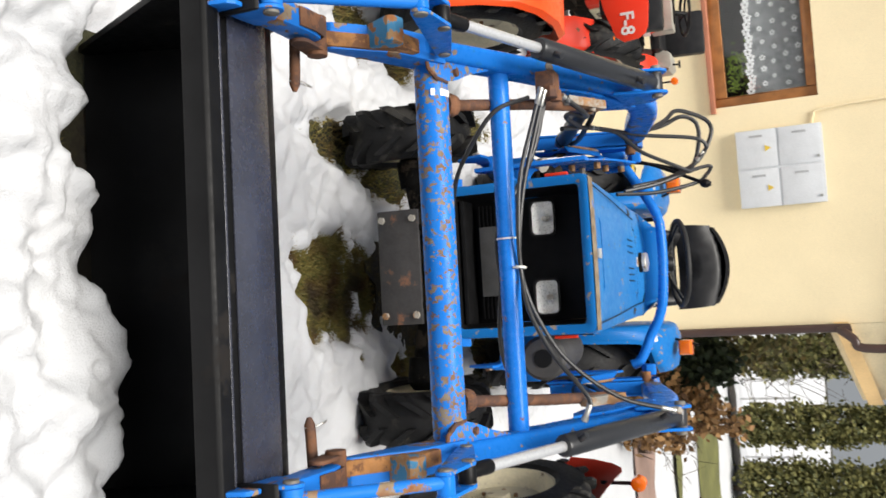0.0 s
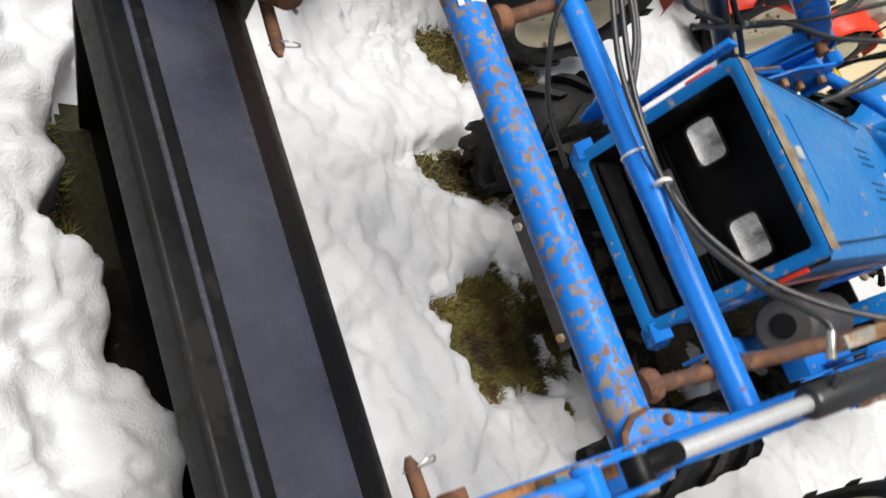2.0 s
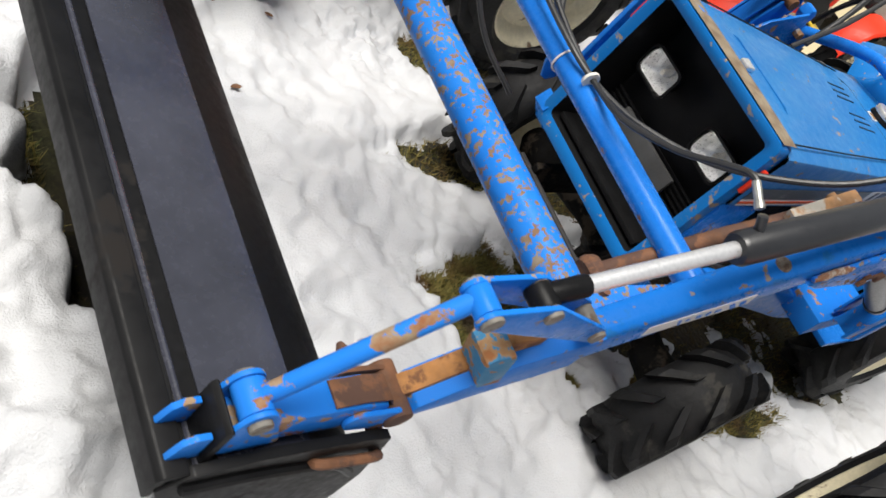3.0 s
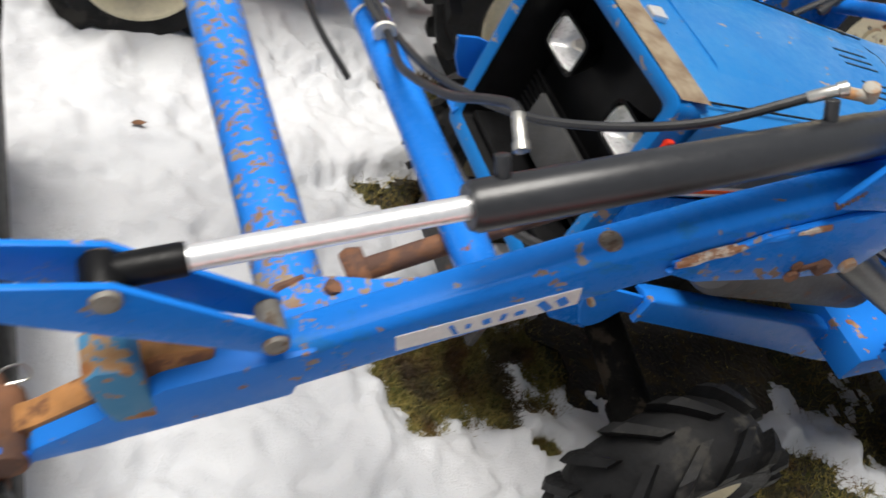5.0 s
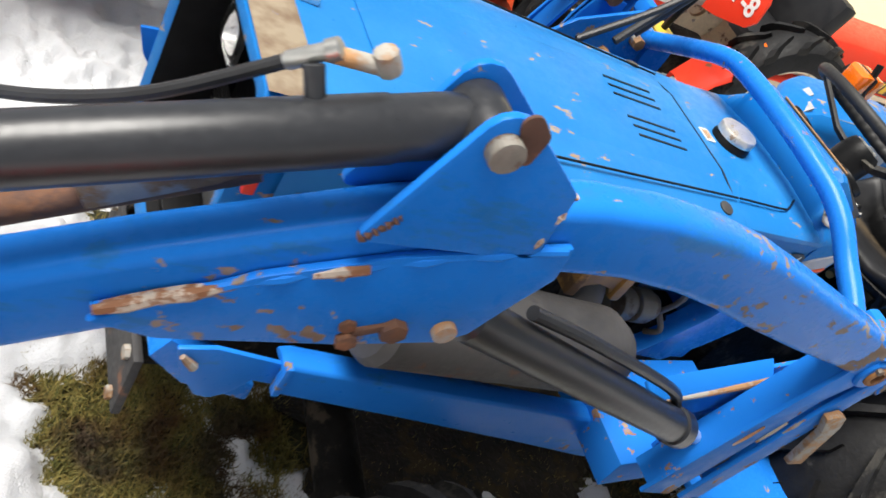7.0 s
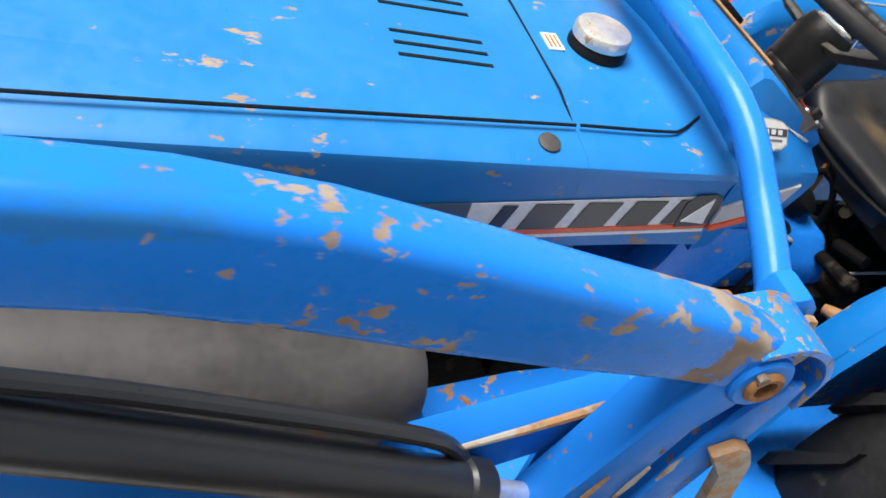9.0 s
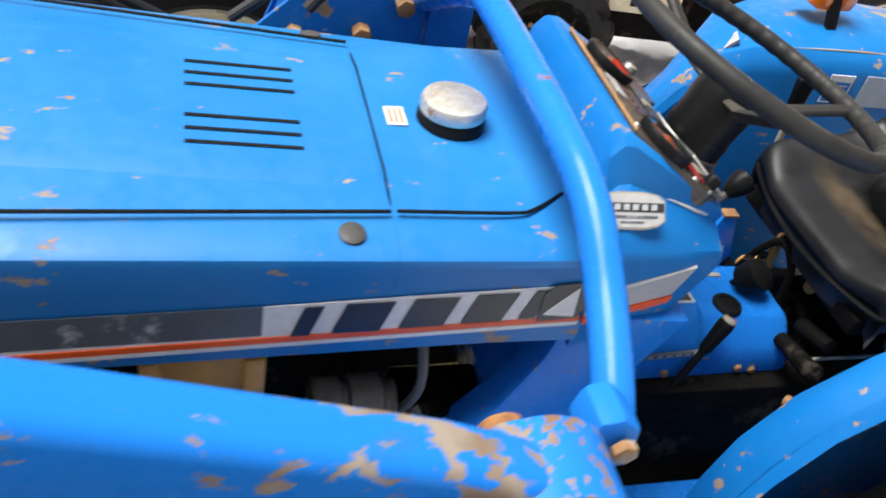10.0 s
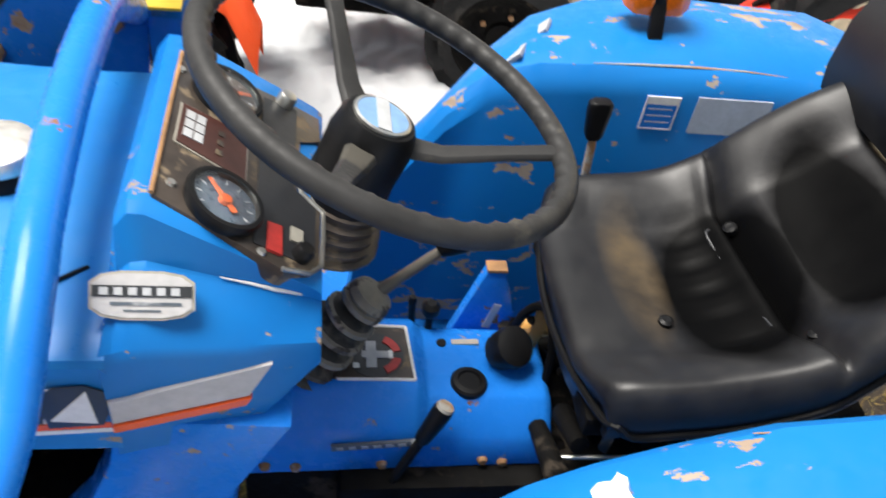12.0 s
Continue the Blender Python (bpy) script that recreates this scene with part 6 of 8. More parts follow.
# manifold and muffler on the left
bm = B()
prism(bm, [(0.600, 0.722), (0.603, 0.800), (0.625, 0.808), (0.700, 0.808), (0.720, 0.800), (0.725, 0.722), (0.703, 0.720), (0.692, 0.740), (0.665, 0.748), (0.638, 0.740), (0.625, 0.720)], -0.205, -0.13)
for x in (0.612, 0.712):
    prism(bm, [(x - 0.011, 0.721), (x - 0.011, 0.802), (x + 0.011, 0.802), (x + 0.011, 0.721)], -0.213, -0.14)
tp("exhaust_manifold", bm, M_BRASS, engine, "ochre coloured cast manifold", 0.006)
bm = B()
tube(bm, [(0.664, -0.16, 0.745), (0.664, -0.19, 0.705), (0.658, -0.215, 0.66), (0.650, -0.235, 0.60)], 0.037, 18, 4)
tp("exhaust_elbow", bm, M_GREYCAST, engine, "grey exhaust elbow")
bm = B()
lathe(bm, [(0, 0.02), (0.004, 0.062), (0.018, 0.073), (0.445, 0.073), (0.482, 0.056), (0.488, 0.02)], (0.185, -0.318, 0.765), (0.99, 0.015, -0.125), 28)
muffler = tp("muffler", bm, M_GREYCAST, label="grey cylindrical muffler with rust specks", bevel=0.0)
bm = B()
lathe(bm, [(0, 0.001), (0.001, 0.030), (0.012, 0.030)], (0.181, -0.318, 0.766), (0.99, 0.015, -0.125), 20)
tp("opening", bm, M_BLACK, muffler, "dark round opening")
# right side engine clutter
for k in range(14):
    rnd = random.Random(k + 40)
    x, z = 0.25 + 0.05 * k, 0.80 - 0.012 * k + rnd.uniform(-0.05, 0.04)
    bm = B()
    lathe(bm, [(0, rnd.uniform(0.012, 0.028)), (rnd.uniform(0.03, 0.06), rnd.uniform(0.012, 0.028))], (x, 0.27 + rnd.uniform(-0.02, 0.05), z), (rnd.uniform(-1, 1), 0.3, rnd.uniform(-1, 1)), 12)
    tp("fitting", bm, M_DARK if k % 4 else M_GREYBEIGE, engine, "", 0.002)

# running board and side rails
for s in (-1, 1):
    bm = B()
    skin(bm, [[(x, s * 0.300, zt - 0.004), (x, s * 0.318, zt + 0.002), (x, s * 0.338, zt), (x, s * 0.342, zt - 0.005), (x, s * 0.342, zb), (x, s * 0.334, zb), (x, s * 0.334, zt - 0.010), (x, s * 0.300, zt - 0.012)] for x, zt, zb in ((0.112, 0.656, 0.604), (0.128, 0.659, 0.600), (0.35, 0.618, 0.545), (0.60, 0.573, 0.480), (0.78, 0.540, 0.430), (0.86, 0.524, 0.412), (0.96, 0.500, 0.400))])
    rail = tp("side_rail", bm, M_BLUE_RAIL, label="blue pressed side rail of the loader frame", bevel=0.002)
    bm = B()
    prism(bm, [(-0.030, 0.672), (-0.012, 0.620), (0.018, 0.575), (0.040, 0.568), (0.062, 0.580), (0.085, 0.612), (0.118, 0.604), (0.118, 0.650), (0.02, 0.676)], s * 0.322, s * 0.330)
    tp("front_tab", bm, M_BLUE_RAIL, rail, "", 0.003)
    bm = B()
    tube(bm, [(-0.022, s * 0.333, 0.662), (0.010, s * 0.333, 0.632), (0.055, s * 0.333, 0.612)], [0.004, 0.006, 0.007], 7, 3)
    tp("weld_bead", bm, M_RUST_PALE, rail, "rusty weld on the tab")
    bm = B()
    box(bm, (0.119, s * 0.338, 0.630), (0.012, 0.016, 0.062))
    tp("end_fold", bm, M_BLUE_WORN, rail, "", 0.003)
    bm = B()
    box(bm, (1.33, s * 0.30, 0.40), (0.50, 0.30, 0.02))
    tp("foot_board", bm, M_BLUE, label="blue foot board", bevel=0.004)

# ---- wheels ----


def wheel(name, c, r, width, rim_r, lugs, steer, parent, out, label, disc=None):
    """Tyre with chevron lugs, dished rim, hub and bolts. out: +1 or -1, the side the rim faces."""
    m = Matrix.Translation(c) @ Matrix.Rotation(radians(steer), 4, "Z")
    h = width / 2

    def put(b):
        bmesh.ops.transform(b, matrix=m, verts=b.verts)
        return b
    bm = B()
    lathe(bm, [(-h * 0.80, rim_r), (-h * 0.98, rim_r + 0.02), (-h, (r + rim_r) / 2), (-h * 0.92, r - 0.045), (-h * 0.62, r - 0.026), (0, r - 0.020), (h * 0.62, r - 0.026), (h * 0.92, r - 0.045), (h, (r + rim_r) / 2), (h * 0.98, rim_r + 0.02), (h * 0.80, rim_r)], (0, 0, 0), (0, 1, 0), 44, False)
    tyre = part("tyre", put(bm), M_RUBBER, parent, "worn black chevron-tread tyre")
    for k in range(lugs):
        for side in (-1, 1):
            a0 = 2 * math.pi * (k + (0.5 if side > 0 else 0)) / lugs
            sweep = 2 * math.pi / lugs * 0.85
            bm = B()
            loops = []
            for t in np.linspace(0, 1, 5):
                y = side * (0.02 + (h * 1.0 - 0.02) * t)
                a = a0 + sweep * t
                base = r - 0.024 - 0.020 * max(0, t - 0.55) / 0.45
                top = r - (0.0 if t < 0.75 else 0.016 * (t - 0.75) / 0.25)
                w = 0.014 + 0.006 * t
                q = w / r
                loops.append([(rr * math.cos(a + da), y, rr * math.sin(a + da)) for rr, da in ((base - 0.006, -q * 1.35), (top, -q), (top, q), (base - 0.006, q * 1.35))])
            skin(bm, loops)
            part("lug", put(bm), M_RUBBER, tyre)
    bm = B()
    o = out
    lathe(bm, [(o * h * 0.82, rim_r + 0.012), (o * h * 0.86, rim_r + 0.016), (o * h * 0.80, rim_r - 0.006), (o * h * 0.40, rim_r - 0.03), (o * h * 0.22, rim_r - 0.05), (o * h * 0.30, rim_r * 0.5), (o * h * 0.34, 0.05), (o * h * 0.5, 0.045), (o * h * 0.5, 0.001)], (0, 0, 0), (0, 1, 0), 36, False)
    lathe(bm, [(-o * h * 0.82, rim_r + 0.012), (-o * h * 0.2, rim_r - 0.03), (o * h * 0.2, rim_r - 0.05)], (0, 0, 0), (0, 1, 0), 36, False)
    rim = part("rim", put(bm), disc or M_CREAM, parent, "dark rim" if disc else "cream enamelled rim")
    for k in range(5):
        a = 2 * math.pi * k / 5
        bm = B()
        cyl(bm, (0.07 * math.cos(a), o * h * 0.30, 0.07 * math.sin(a)), (0.07 * math.cos(a), o * h * 0.44, 0.07 * math.sin(a)), 0.009, n=6)
        part("wheel_bolt", put(bm), M_RUST_PALE, rim, "rusty wheel bolt")
    return tyre


for s in (-1, 1):
    wheel("front_wheel", (0.375, s * 0.500, 0.243), 0.248, 0.185, 0.135, 13, 5.0, tractor, s, "")
    wheel("rear_wheel", (1.74, s * 0.425, 0.40), 0.405, 0.215, 0.235, 15, 0.0, tractor, s, "")
bm = B()
tube(bm, [(0.375, -0.42, 0.245), (0.375, -0.1, 0.30), (0.375, 0.1, 0.30), (0.375, 0.42, 0.245)], 0.045, 14)
for s in (-1, 1):
    lathe(bm, [(0, 0.05), (0.09, 0.06), (0.12, 0.04)], (0.375, s * 0.31, 0.25), (0, s, 0), 16)
tp("front_axle", bm, M_DARK, label="dark front axle", bevel=0.003)
bm = B()
tube(bm, [(1.74, -0.35, 0.40), (1.74, 0.35, 0.40)], 0.075, 16)
box(bm, (1.55, 0, 0.45), (0.60, 0.24, 0.28))
tp("gearbox", bm, M_DARK, label="dark gearbox and rear axle", bevel=0.01)

# ---- cowl, dashboard, steering ----
bm = B()
sec = []
for x, zt, zs, zc, w, zb in ((1.050, 0.950, 0.946, 0.932, 0.2115, 0.80), (1.060, 1.012, 0.970, 0.933, 0.209, 0.80), (1.072, 1.027, 0.982, 0.934, 0.206, 0.80), (1.085, 1.026, 0.984, 0.934, 0.203, 0.80), (1.16, 0.981, 0.950, 0.921, 0.190, 0.805), (1.215, 0.947, 0.924, 0.908, 0.176, 0.87), (1.224, 0.938, 0.918, 0.902, 0.170, 0.875)):
    half = [(w - 0.004, zb), (w, zc - 0.012), (w - 0.004, zc), (0.158 - 0.14 * max(0, x - 1.085), zs - 0.004), (0.152 - 0.14 * max(0, x - 1.085), zs), (0.138, zt - 0.006), (0.128, zt)]
    sec.append([(x, -y, z) for y, z in half] + [(x, y, z) for y, z in half[::-1]])
skin(bm, sec, True)
cowl = tp("dash_cowl", bm, M_BLUE_FENDER, label="blue dashboard cowl with chipped edges", angle=30)
for s in (-1, 1):
    bm = B()
    tube(bm, [(1.14, s * 0.1465, 0.9608), (1.165, s * 0.1420, 0.9490), (1.185, s * 0.1390, 0.9395), (1.205, s * 0.1345, 0.9305), (1.218, s * 0.128, 0.9275)], [0.0006, 0.0014, 0.0024, 0.0024, 0.001], 6)
    tp("worn_edge", bm, M_WHITE, cowl, "edge worn to bare primer")
    bm = B()
    ring = [Vector((x, s * y, z)) for x, y, z in ((1.052, 0.2095, 0.852), (1.163, 0.1885, 0.862), (1.183, 0.1845, 0.899), (1.066, 0.207, 0.881), (1.052, 0.2095, 0.881))]
    skin(bm, [[p + Vector((0, s * 0.0035, 0)) for p in ring], [p - Vector((0, s * 0.006, 0)) for p in ring]])
    tp("decal_end", bm, M_DECAL_PALE, cowl, "pale grey decal end")
    bm = B()
    ring = [Vector((x, s * y, z)) for x, y, z in ((1.052, 0.2100, 0.842), (1.160, 0.1885, 0.850), (1.165, 0.1880, 0.859), (1.052, 0.2100, 0.850))]
    skin(bm, [[p + Vector((0, s * 0.005, 0)) for p in ring], [p - Vector((0, s * 0.004, 0)) for p in ring]])
    tp("orange_line", bm, M_STRIPE, cowl, "thin orange pinstripe")
# dealer's oval, with bars instead of writing
o = Vector((1.083, -0.172, 0.965))
ex, ez = Vector((1, 0.03, -0.05)).normalized(), Vector((0, 0.66, 0.75)).normalized()
nrm = ex.cross(ez)
nrm = nrm if nrm.y < 0 else -nrm


def badge_piece(name, poly, lift, material, parent, label=""):
    bm = B()
    skin(bm, [[o + ex * a + ez * c + nrm * lift for a, c in poly], [o + ex * a + ez * c + nrm * (lift - 0.002) for a, c in poly]])
    return tp(name, bm, material, parent, label)


def oblong(w, h, cx=0.0, cy=0.0):
    return [(cx - w, cy - h * 0.55), (cx - w * 0.78, cy - h * 0.86), (cx - w * 0.4, cy - h), (cx + w * 0.4, cy - h), (cx + w * 0.78, cy - h * 0.86), (cx + w, cy - h * 0.55), (cx + w, cy + h * 0.55), (cx + w * 0.78, cy + h * 0.86), (cx + w * 0.4, cy + h), (cx - w * 0.4, cy + h), (cx - w * 0.78, cy + h * 0.86), (cx - w, cy + h * 0.55)]


badge = badge_piece("badge", oblong(0.040, 0.0195), 0.0030, M_GREYBEIGE, cowl, "white oval sticker with a black bar")
badge_piece("oval_face", oblong(0.0375, 0.0175), 0.0040, M_DECAL_PALE, badge)
for a0, a1, c0, c1, mm in ((-0.0375, 0.0375, -0.001, 0.008, M_STICKER_BLACK), (-0.024, 0.030, -0.0075, -0.0050, M_STRIPE_GREY), (-0.014, 0.014, -0.0125, -0.011, M_STRIPE_GREY)):
    badge_piece("bar", [(a0, c0), (a1, c0), (a1, c1), (a0, c1)], 0.0048, mm, badge)
for k in range(6):
    a0 = -0.032 + k * 0.0108
    badge_piece("bar", [(a0, 0.0005), (a0 + 0.0065, 0.0005), (a0 + 0.0065, 0.0065), (a0, 0.0065)], 0.0056, M_STICKER_GREY, badge)

# instrument panel: a tilted plane from the cowl's crest down to its rear edge
PO = Vector((1.086, 0.0, 1.026))
PX = Vector((0.128, 0.0, -0.078)).normalized()  # down the panel
PY = Vector((0, 1, 0))
PN = PX.cross(PY).normalized()
PN = PN if PN.z > 0 else -PN


def panel_piece(name, poly, lift, thick, material, parent, label="", bevel=0.0):
    bm = B()
    skin(bm, [[PO + PX * u + PY * v + PN * (lift - d) for u, v in poly] for d in (0, thick)])
    return tp(name, bm, material, parent, label, bevel)


dash = panel_piece("instrument_panel", [(0.002, -0.121), (0.002, 0.093), (0.118, 0.106), (0.156, 0.106), (0.158, 0.066), (0.134, 0.048), (0.132, -0.031), (0.158, -0.044), (0.157, -0.118), (0.148, -0.132), (0.124, -0.142)], 0.003, 0.02, M_PANEL, cowl, "worn dark instrument panel", 0.0015)
panel_piece("lower_plate", [(0.092, -0.126), (0.090, 0.090), (0.128, 0.098), (0.128, -0.030), (0.152, -0.046), (0.151, -0.112), (0.140, -0.124)], 0.0042, 0.003, M_CYL, dash, "dark grey lower plate")
bm = B()
tube(bm, [PO + PX * u + PY * v + PN * 0.004 for u, v in ((0.120, -0.142), (0.146, -0.134), (0.158, -0.118), (0.160, -0.080), (0.160, -0.046), (0.136, -0.031), (0.131, -0.012), (0.130, 0.02))], 0.0024, 6)
tp("silver_trim", bm, M_STEEL, dash, "silver edge trim")
bm = B()
tube(bm, [PO + PX * u + PY * v + PN * 0.004 for u, v in ((0.001, 0.093), (0.0005, 0.0), (0.001, -0.121))], 0.0022, 6)
tp("worn_trim", bm, M_RUST_PALE, dash, "worn brown trim edge")
M_NEEDLE = surface("faded_orange", (0.45, 0.085, 0.02), 0.5, 0.0, 0.15, 30, 160, 0.1)
for gu, gv, turn in ((0.060, -0.099, 2.3), (0.050, 0.056, 0.5)):
    c = PO + PX * gu + PY * gv + PN * 0.003
    bm = B()
    lathe(bm, [(0, 0.034), (0.008, 0.036), (0.012, 0.0345), (0.012, 0.030), (0.006, 0.029)], c, PN, 32, False)
    gauge = tp("gauge", bm, M_BLACK, dash, "round dark gauge with orange needle", 0.0)
    bm = B()
    lathe(bm, [(0.003, 0.030), (0.0055, 0.030), (0.0056, 0.001)], c, PN, 28)
    tp("dial", bm, M_DIAL if gv < 0 else M_PANEL, gauge, "dusty slate dial face")
    d = (PX * math.cos(turn) + PY * math.sin(turn)).normalized()
    sd = d.cross(PN)
    bm = B()
    skin(bm, [[c + PN * h + d * 0.025 + sd * 0.0016, c + PN * h - d * 0.014 + sd * 0.003, c + PN * h - d * 0.014 - sd * 0.003, c + PN * h + d * 0.025 - sd * 0.0016] for h in (0.0085, 0.0075)])
    lathe(bm, [(0.006, 0.006), (0.0105, 0.005)], c, PN, 12)
    tp("needle", bm, M_NEEDLE, gauge, "faded orange needle")
    for k in range(9):
        a = radians(-30 + 240 * k / 8)
        e = PX * math.cos(a) + PY * math.sin(a)
        bm = B()
        cyl(bm, c + PN * 0.0062 + e * 0.021, c + PN * 0.0062 + e * 0.026, 0.0006, n=6)
        tp("tick", bm, M_STICKER_GREY, gauge)
    bm = B()
    cyl(bm, c + PN * 0.0100, c + PN * 0.0112, 0.0298, n=28)
    pane_ = tp("cover_glass", bm, M_GLASS, gauge, "clear gauge glass")
    pane_.visible_shadow = False
for u, v in ((0.004, 0.064), (0.015, -0.099), (0.10, -0.132)):
    bm = B()
    lathe(bm, [(0, 0.0045), (0.0025, 0.0035)], PO + PX * u + PY * v + PN * 0.003, PN, 10)
    tp("screw", bm, M_STEEL, dash, "screw head")
warn = panel_piece("warning_panel", [(0.010, -0.046), (0.010, 0.013), (0.078, 0.014), (0.080, -0.056)], 0.0045, 0.003, M_GREYBEIGE, dash, "thin pale frame of the warning lights")
panel_piece("warning_face", [(0.0115, -0.0445), (0.0115, 0.0115), (0.0765, 0.0125), (0.0785, -0.0545)], 0.0054, 0.003, surface("brown_warning_panel", (0.055, 0.018, 0.013), 0.4, 0.0, 0.3, 30, 160, 0.1), warn, "dark brown warning light panel")
for i in range(2):
    for k in range(3):
        panel_piece("lamp_label", [(0.016 + 0.010 * i, -0.034 + 0.0135 * k), (0.016 + 0.010 * i, -0.0225 + 0.0135 * k), (0.0245 + 0.010 * i, -0.0225 + 0.0135 * k), (0.0245 + 0.010 * i, -0.034 + 0.0135 * k)], 0.0064, 0.002, M_STICKER_GREY, warn, "pale label square")
for k in range(3):
    panel_piece("mark", [(0.048, -0.038 + 0.014 * k), (0.048, -0.031 + 0.014 * k), (0.054, -0.031 + 0.014 * k), (0.054, -0.038 + 0.014 * k)], 0.0064, 0.002, M_PANEL, warn)
M_LABEL_RED = surface("faded_red_label", (0.42, 0.035, 0.03), 0.4, 0.0, 0.2, 40, 160, 0.1)
panel_piece("red_label", [(0.104, -0.128), (0.103, -0.094), (0.117, -0.092), (0.118, -0.128)], 0.0062, 0.003, M_LABEL_RED, dash, "faded red label")
panel_piece("white_label", [(0.126, -0.104), (0.126, -0.086), (0.138, -0.086), (0.138, -0.104)], 0.0062, 0.003, M_GREYBEIGE, dash, "white label")
panel_piece("white_label", [(0.098, 0.010), (0.098, 0.024), (0.112, 0.024), (0.112, 0.010)], 0.0062, 0.003, M_GREYBEIGE, dash, "white label")
for u, v, r, nm, mm in ((0.137, -0.117, 0.009, "switch", M_BLACK), (0.113, 0.099, 0.010, "key_switch", M_STEEL)):
    bm = B()
    lathe(bm, [(-0.003, r), (0.010, r), (0.013, r * 0.8), (0.014, r * 0.3)], PO + PX * u + PY * v + PN * 0.003, PN, 16)
    tp(nm, bm, mm, dash, "black switch knob" if nm == "switch" else "ignition key switch")

SC, SN = Vector((1.287, 0.0, 1.052)), Vector((0.345, 0, 0.938)).normalized()
HC = SC - SN * 0.026
bm = B()
tube(bm, [(1.15, 0, 0.86), HC - SN * 0.13, HC - SN * 0.075], [0.046, 0.044, 0.042], 20)
column = tp("steering_column", bm, M_BLACK, label="black steering column")
bm = B()
prof = [(0.0, 0.060)] + [(0.012 * k + dk, 0.060 - 0.0035 * k + rk) for k in range(5) for dk, rk in ((0.003, 0.0), (0.006, -0.006), (0.009, -0.006))]
lathe(bm, prof, HC - SN * 0.150, SN, 22)
tp("column_boot", bm, M_PANEL, column, "ribbed brown-black rubber boot")
SU = Vector((SN.z, 0, -SN.x))
SV = SN.cross(SU)
bm = B()
n, r0, R0 = 192, 0.0112, 0.180
loops = []
for k in range(n):
    a = 2 * math.pi * k / n
    d = SU * math.cos(a) + SV * math.sin(a)
    grip = 1.0 + 0.10 * math.cos(a * 48)
    loops.append([SC + d * (R0 + r0 * math.cos(b_)) + SN * r0 * math.sin(b_) * 1.05 + (d * 0.0014 - SN * 0.0008) * ((grip - 1) * 10 if math.cos(b_) < -0.25 and math.sin(b_) < 0.6 else 0) for b_ in np.linspace(0, 2 * math.pi, 11)[:-1]])
skin(bm, loops + [loops[0]], True, False)
swheel = tp("steering_wheel", bm, M_GRIP, column, "worn black three-spoke steering wheel", angle=60)
for a in (110, 250, 0):
    d = SU * math.cos(radians(a)) + SV * math.sin(radians(a))
    w = SN.cross(d)
    bm = B()
    skin(bm, [[p + w * k, p + w * k * 0.7 + SN * 0.007, p - w * k * 0.7 + SN * 0.007, p - w * k, p - SN * 0.008] for p, k in ((HC + d * 0.025 - SN * 0.028, 0.019), (HC + d * 0.07 - SN * 0.022, 0.014), (SC + d * 0.13 - SN * 0.022, 0.011), (SC + d * 0.174 - SN * 0.003, 0.012))])
    tp("spoke", bm, M_GRIP, swheel, "", 0.003)
bm = B()
lathe(bm, [(-0.090, 0.040), (-0.030, 0.042), (-0.010, 0.038), (-0.003, 0.034), (-0.003, 0.028)], HC, SN, 30)
hub = tp("hub", bm, M_BLACK, swheel, "black hub")
bm = B()
lathe(bm, [(-0.004, 0.029), (0.0, 0.029), (0.001, 0.0265), (0.0, 0.026)], HC, SN, 30)
tp("cap_ring", bm, M_STEEL, hub, "silver ring of the hub badge")
bm = B()
lathe(bm, [(-0.004, 0.0258), (0.0002, 0.0255), (0.0004, 0.001)], HC, SN, 28)
tp("horn_cap", bm, surface("pale_blue_badge", (0.17, 0.30, 0.50), 0.35, 0.0, 0.1, 30, 150, 0.1), hub, "pale blue round hub badge")
bm = B()
box(bm, HC + SN * 0.0010, (0.013, 0.050, 0.0016), Matrix.Rotation(math.atan2(SN.x, SN.z), 4, "Y"))
tp("badge_bar", bm, M_STICKER_GREY, hub, "silver badge bar")

# ---- transmission cover and levers ----
bm = B()
skin(bm, [[(x, -0.092, zb), (x, -0.086, zt - 0.046), (x, -0.080, zt - 0.036), (x, -0.052, zt - 0.004), (x, -0.044, zt), (x, 0.052, zt), (x, 0.062, zt - 0.006), (x, 0.085, zt - 0.04), (x, 0.092, zb)] for x, zt, zb in ((1.135, 0.696, 0.585), (1.338, 0.690, 0.590), (1.352, 0.674, 0.590), (1.494, 0.668, 0.592), (1.503, 0.660, 0.60))])
cover = tp("gearbox_cover", bm, M_BLUE, label="blue gearbox cover between the foot boards", bevel=0.004)
bm = B()
box(bm, (1.32, 0.0, 0.53), (0.36, 0.16, 0.12))
tp("gear_casing", bm, M_DARK, cover, "oily dark gear casing", 0.01)
plate_ = [(1.182, -0.030), (1.245, -0.0395), (1.336, -0.0395), (1.330, 0.042), (1.255, 0.044), (1.182, 0.040)]


def plate_z(x):
    return 0.6958 - 0.03 * (x - 1.135)


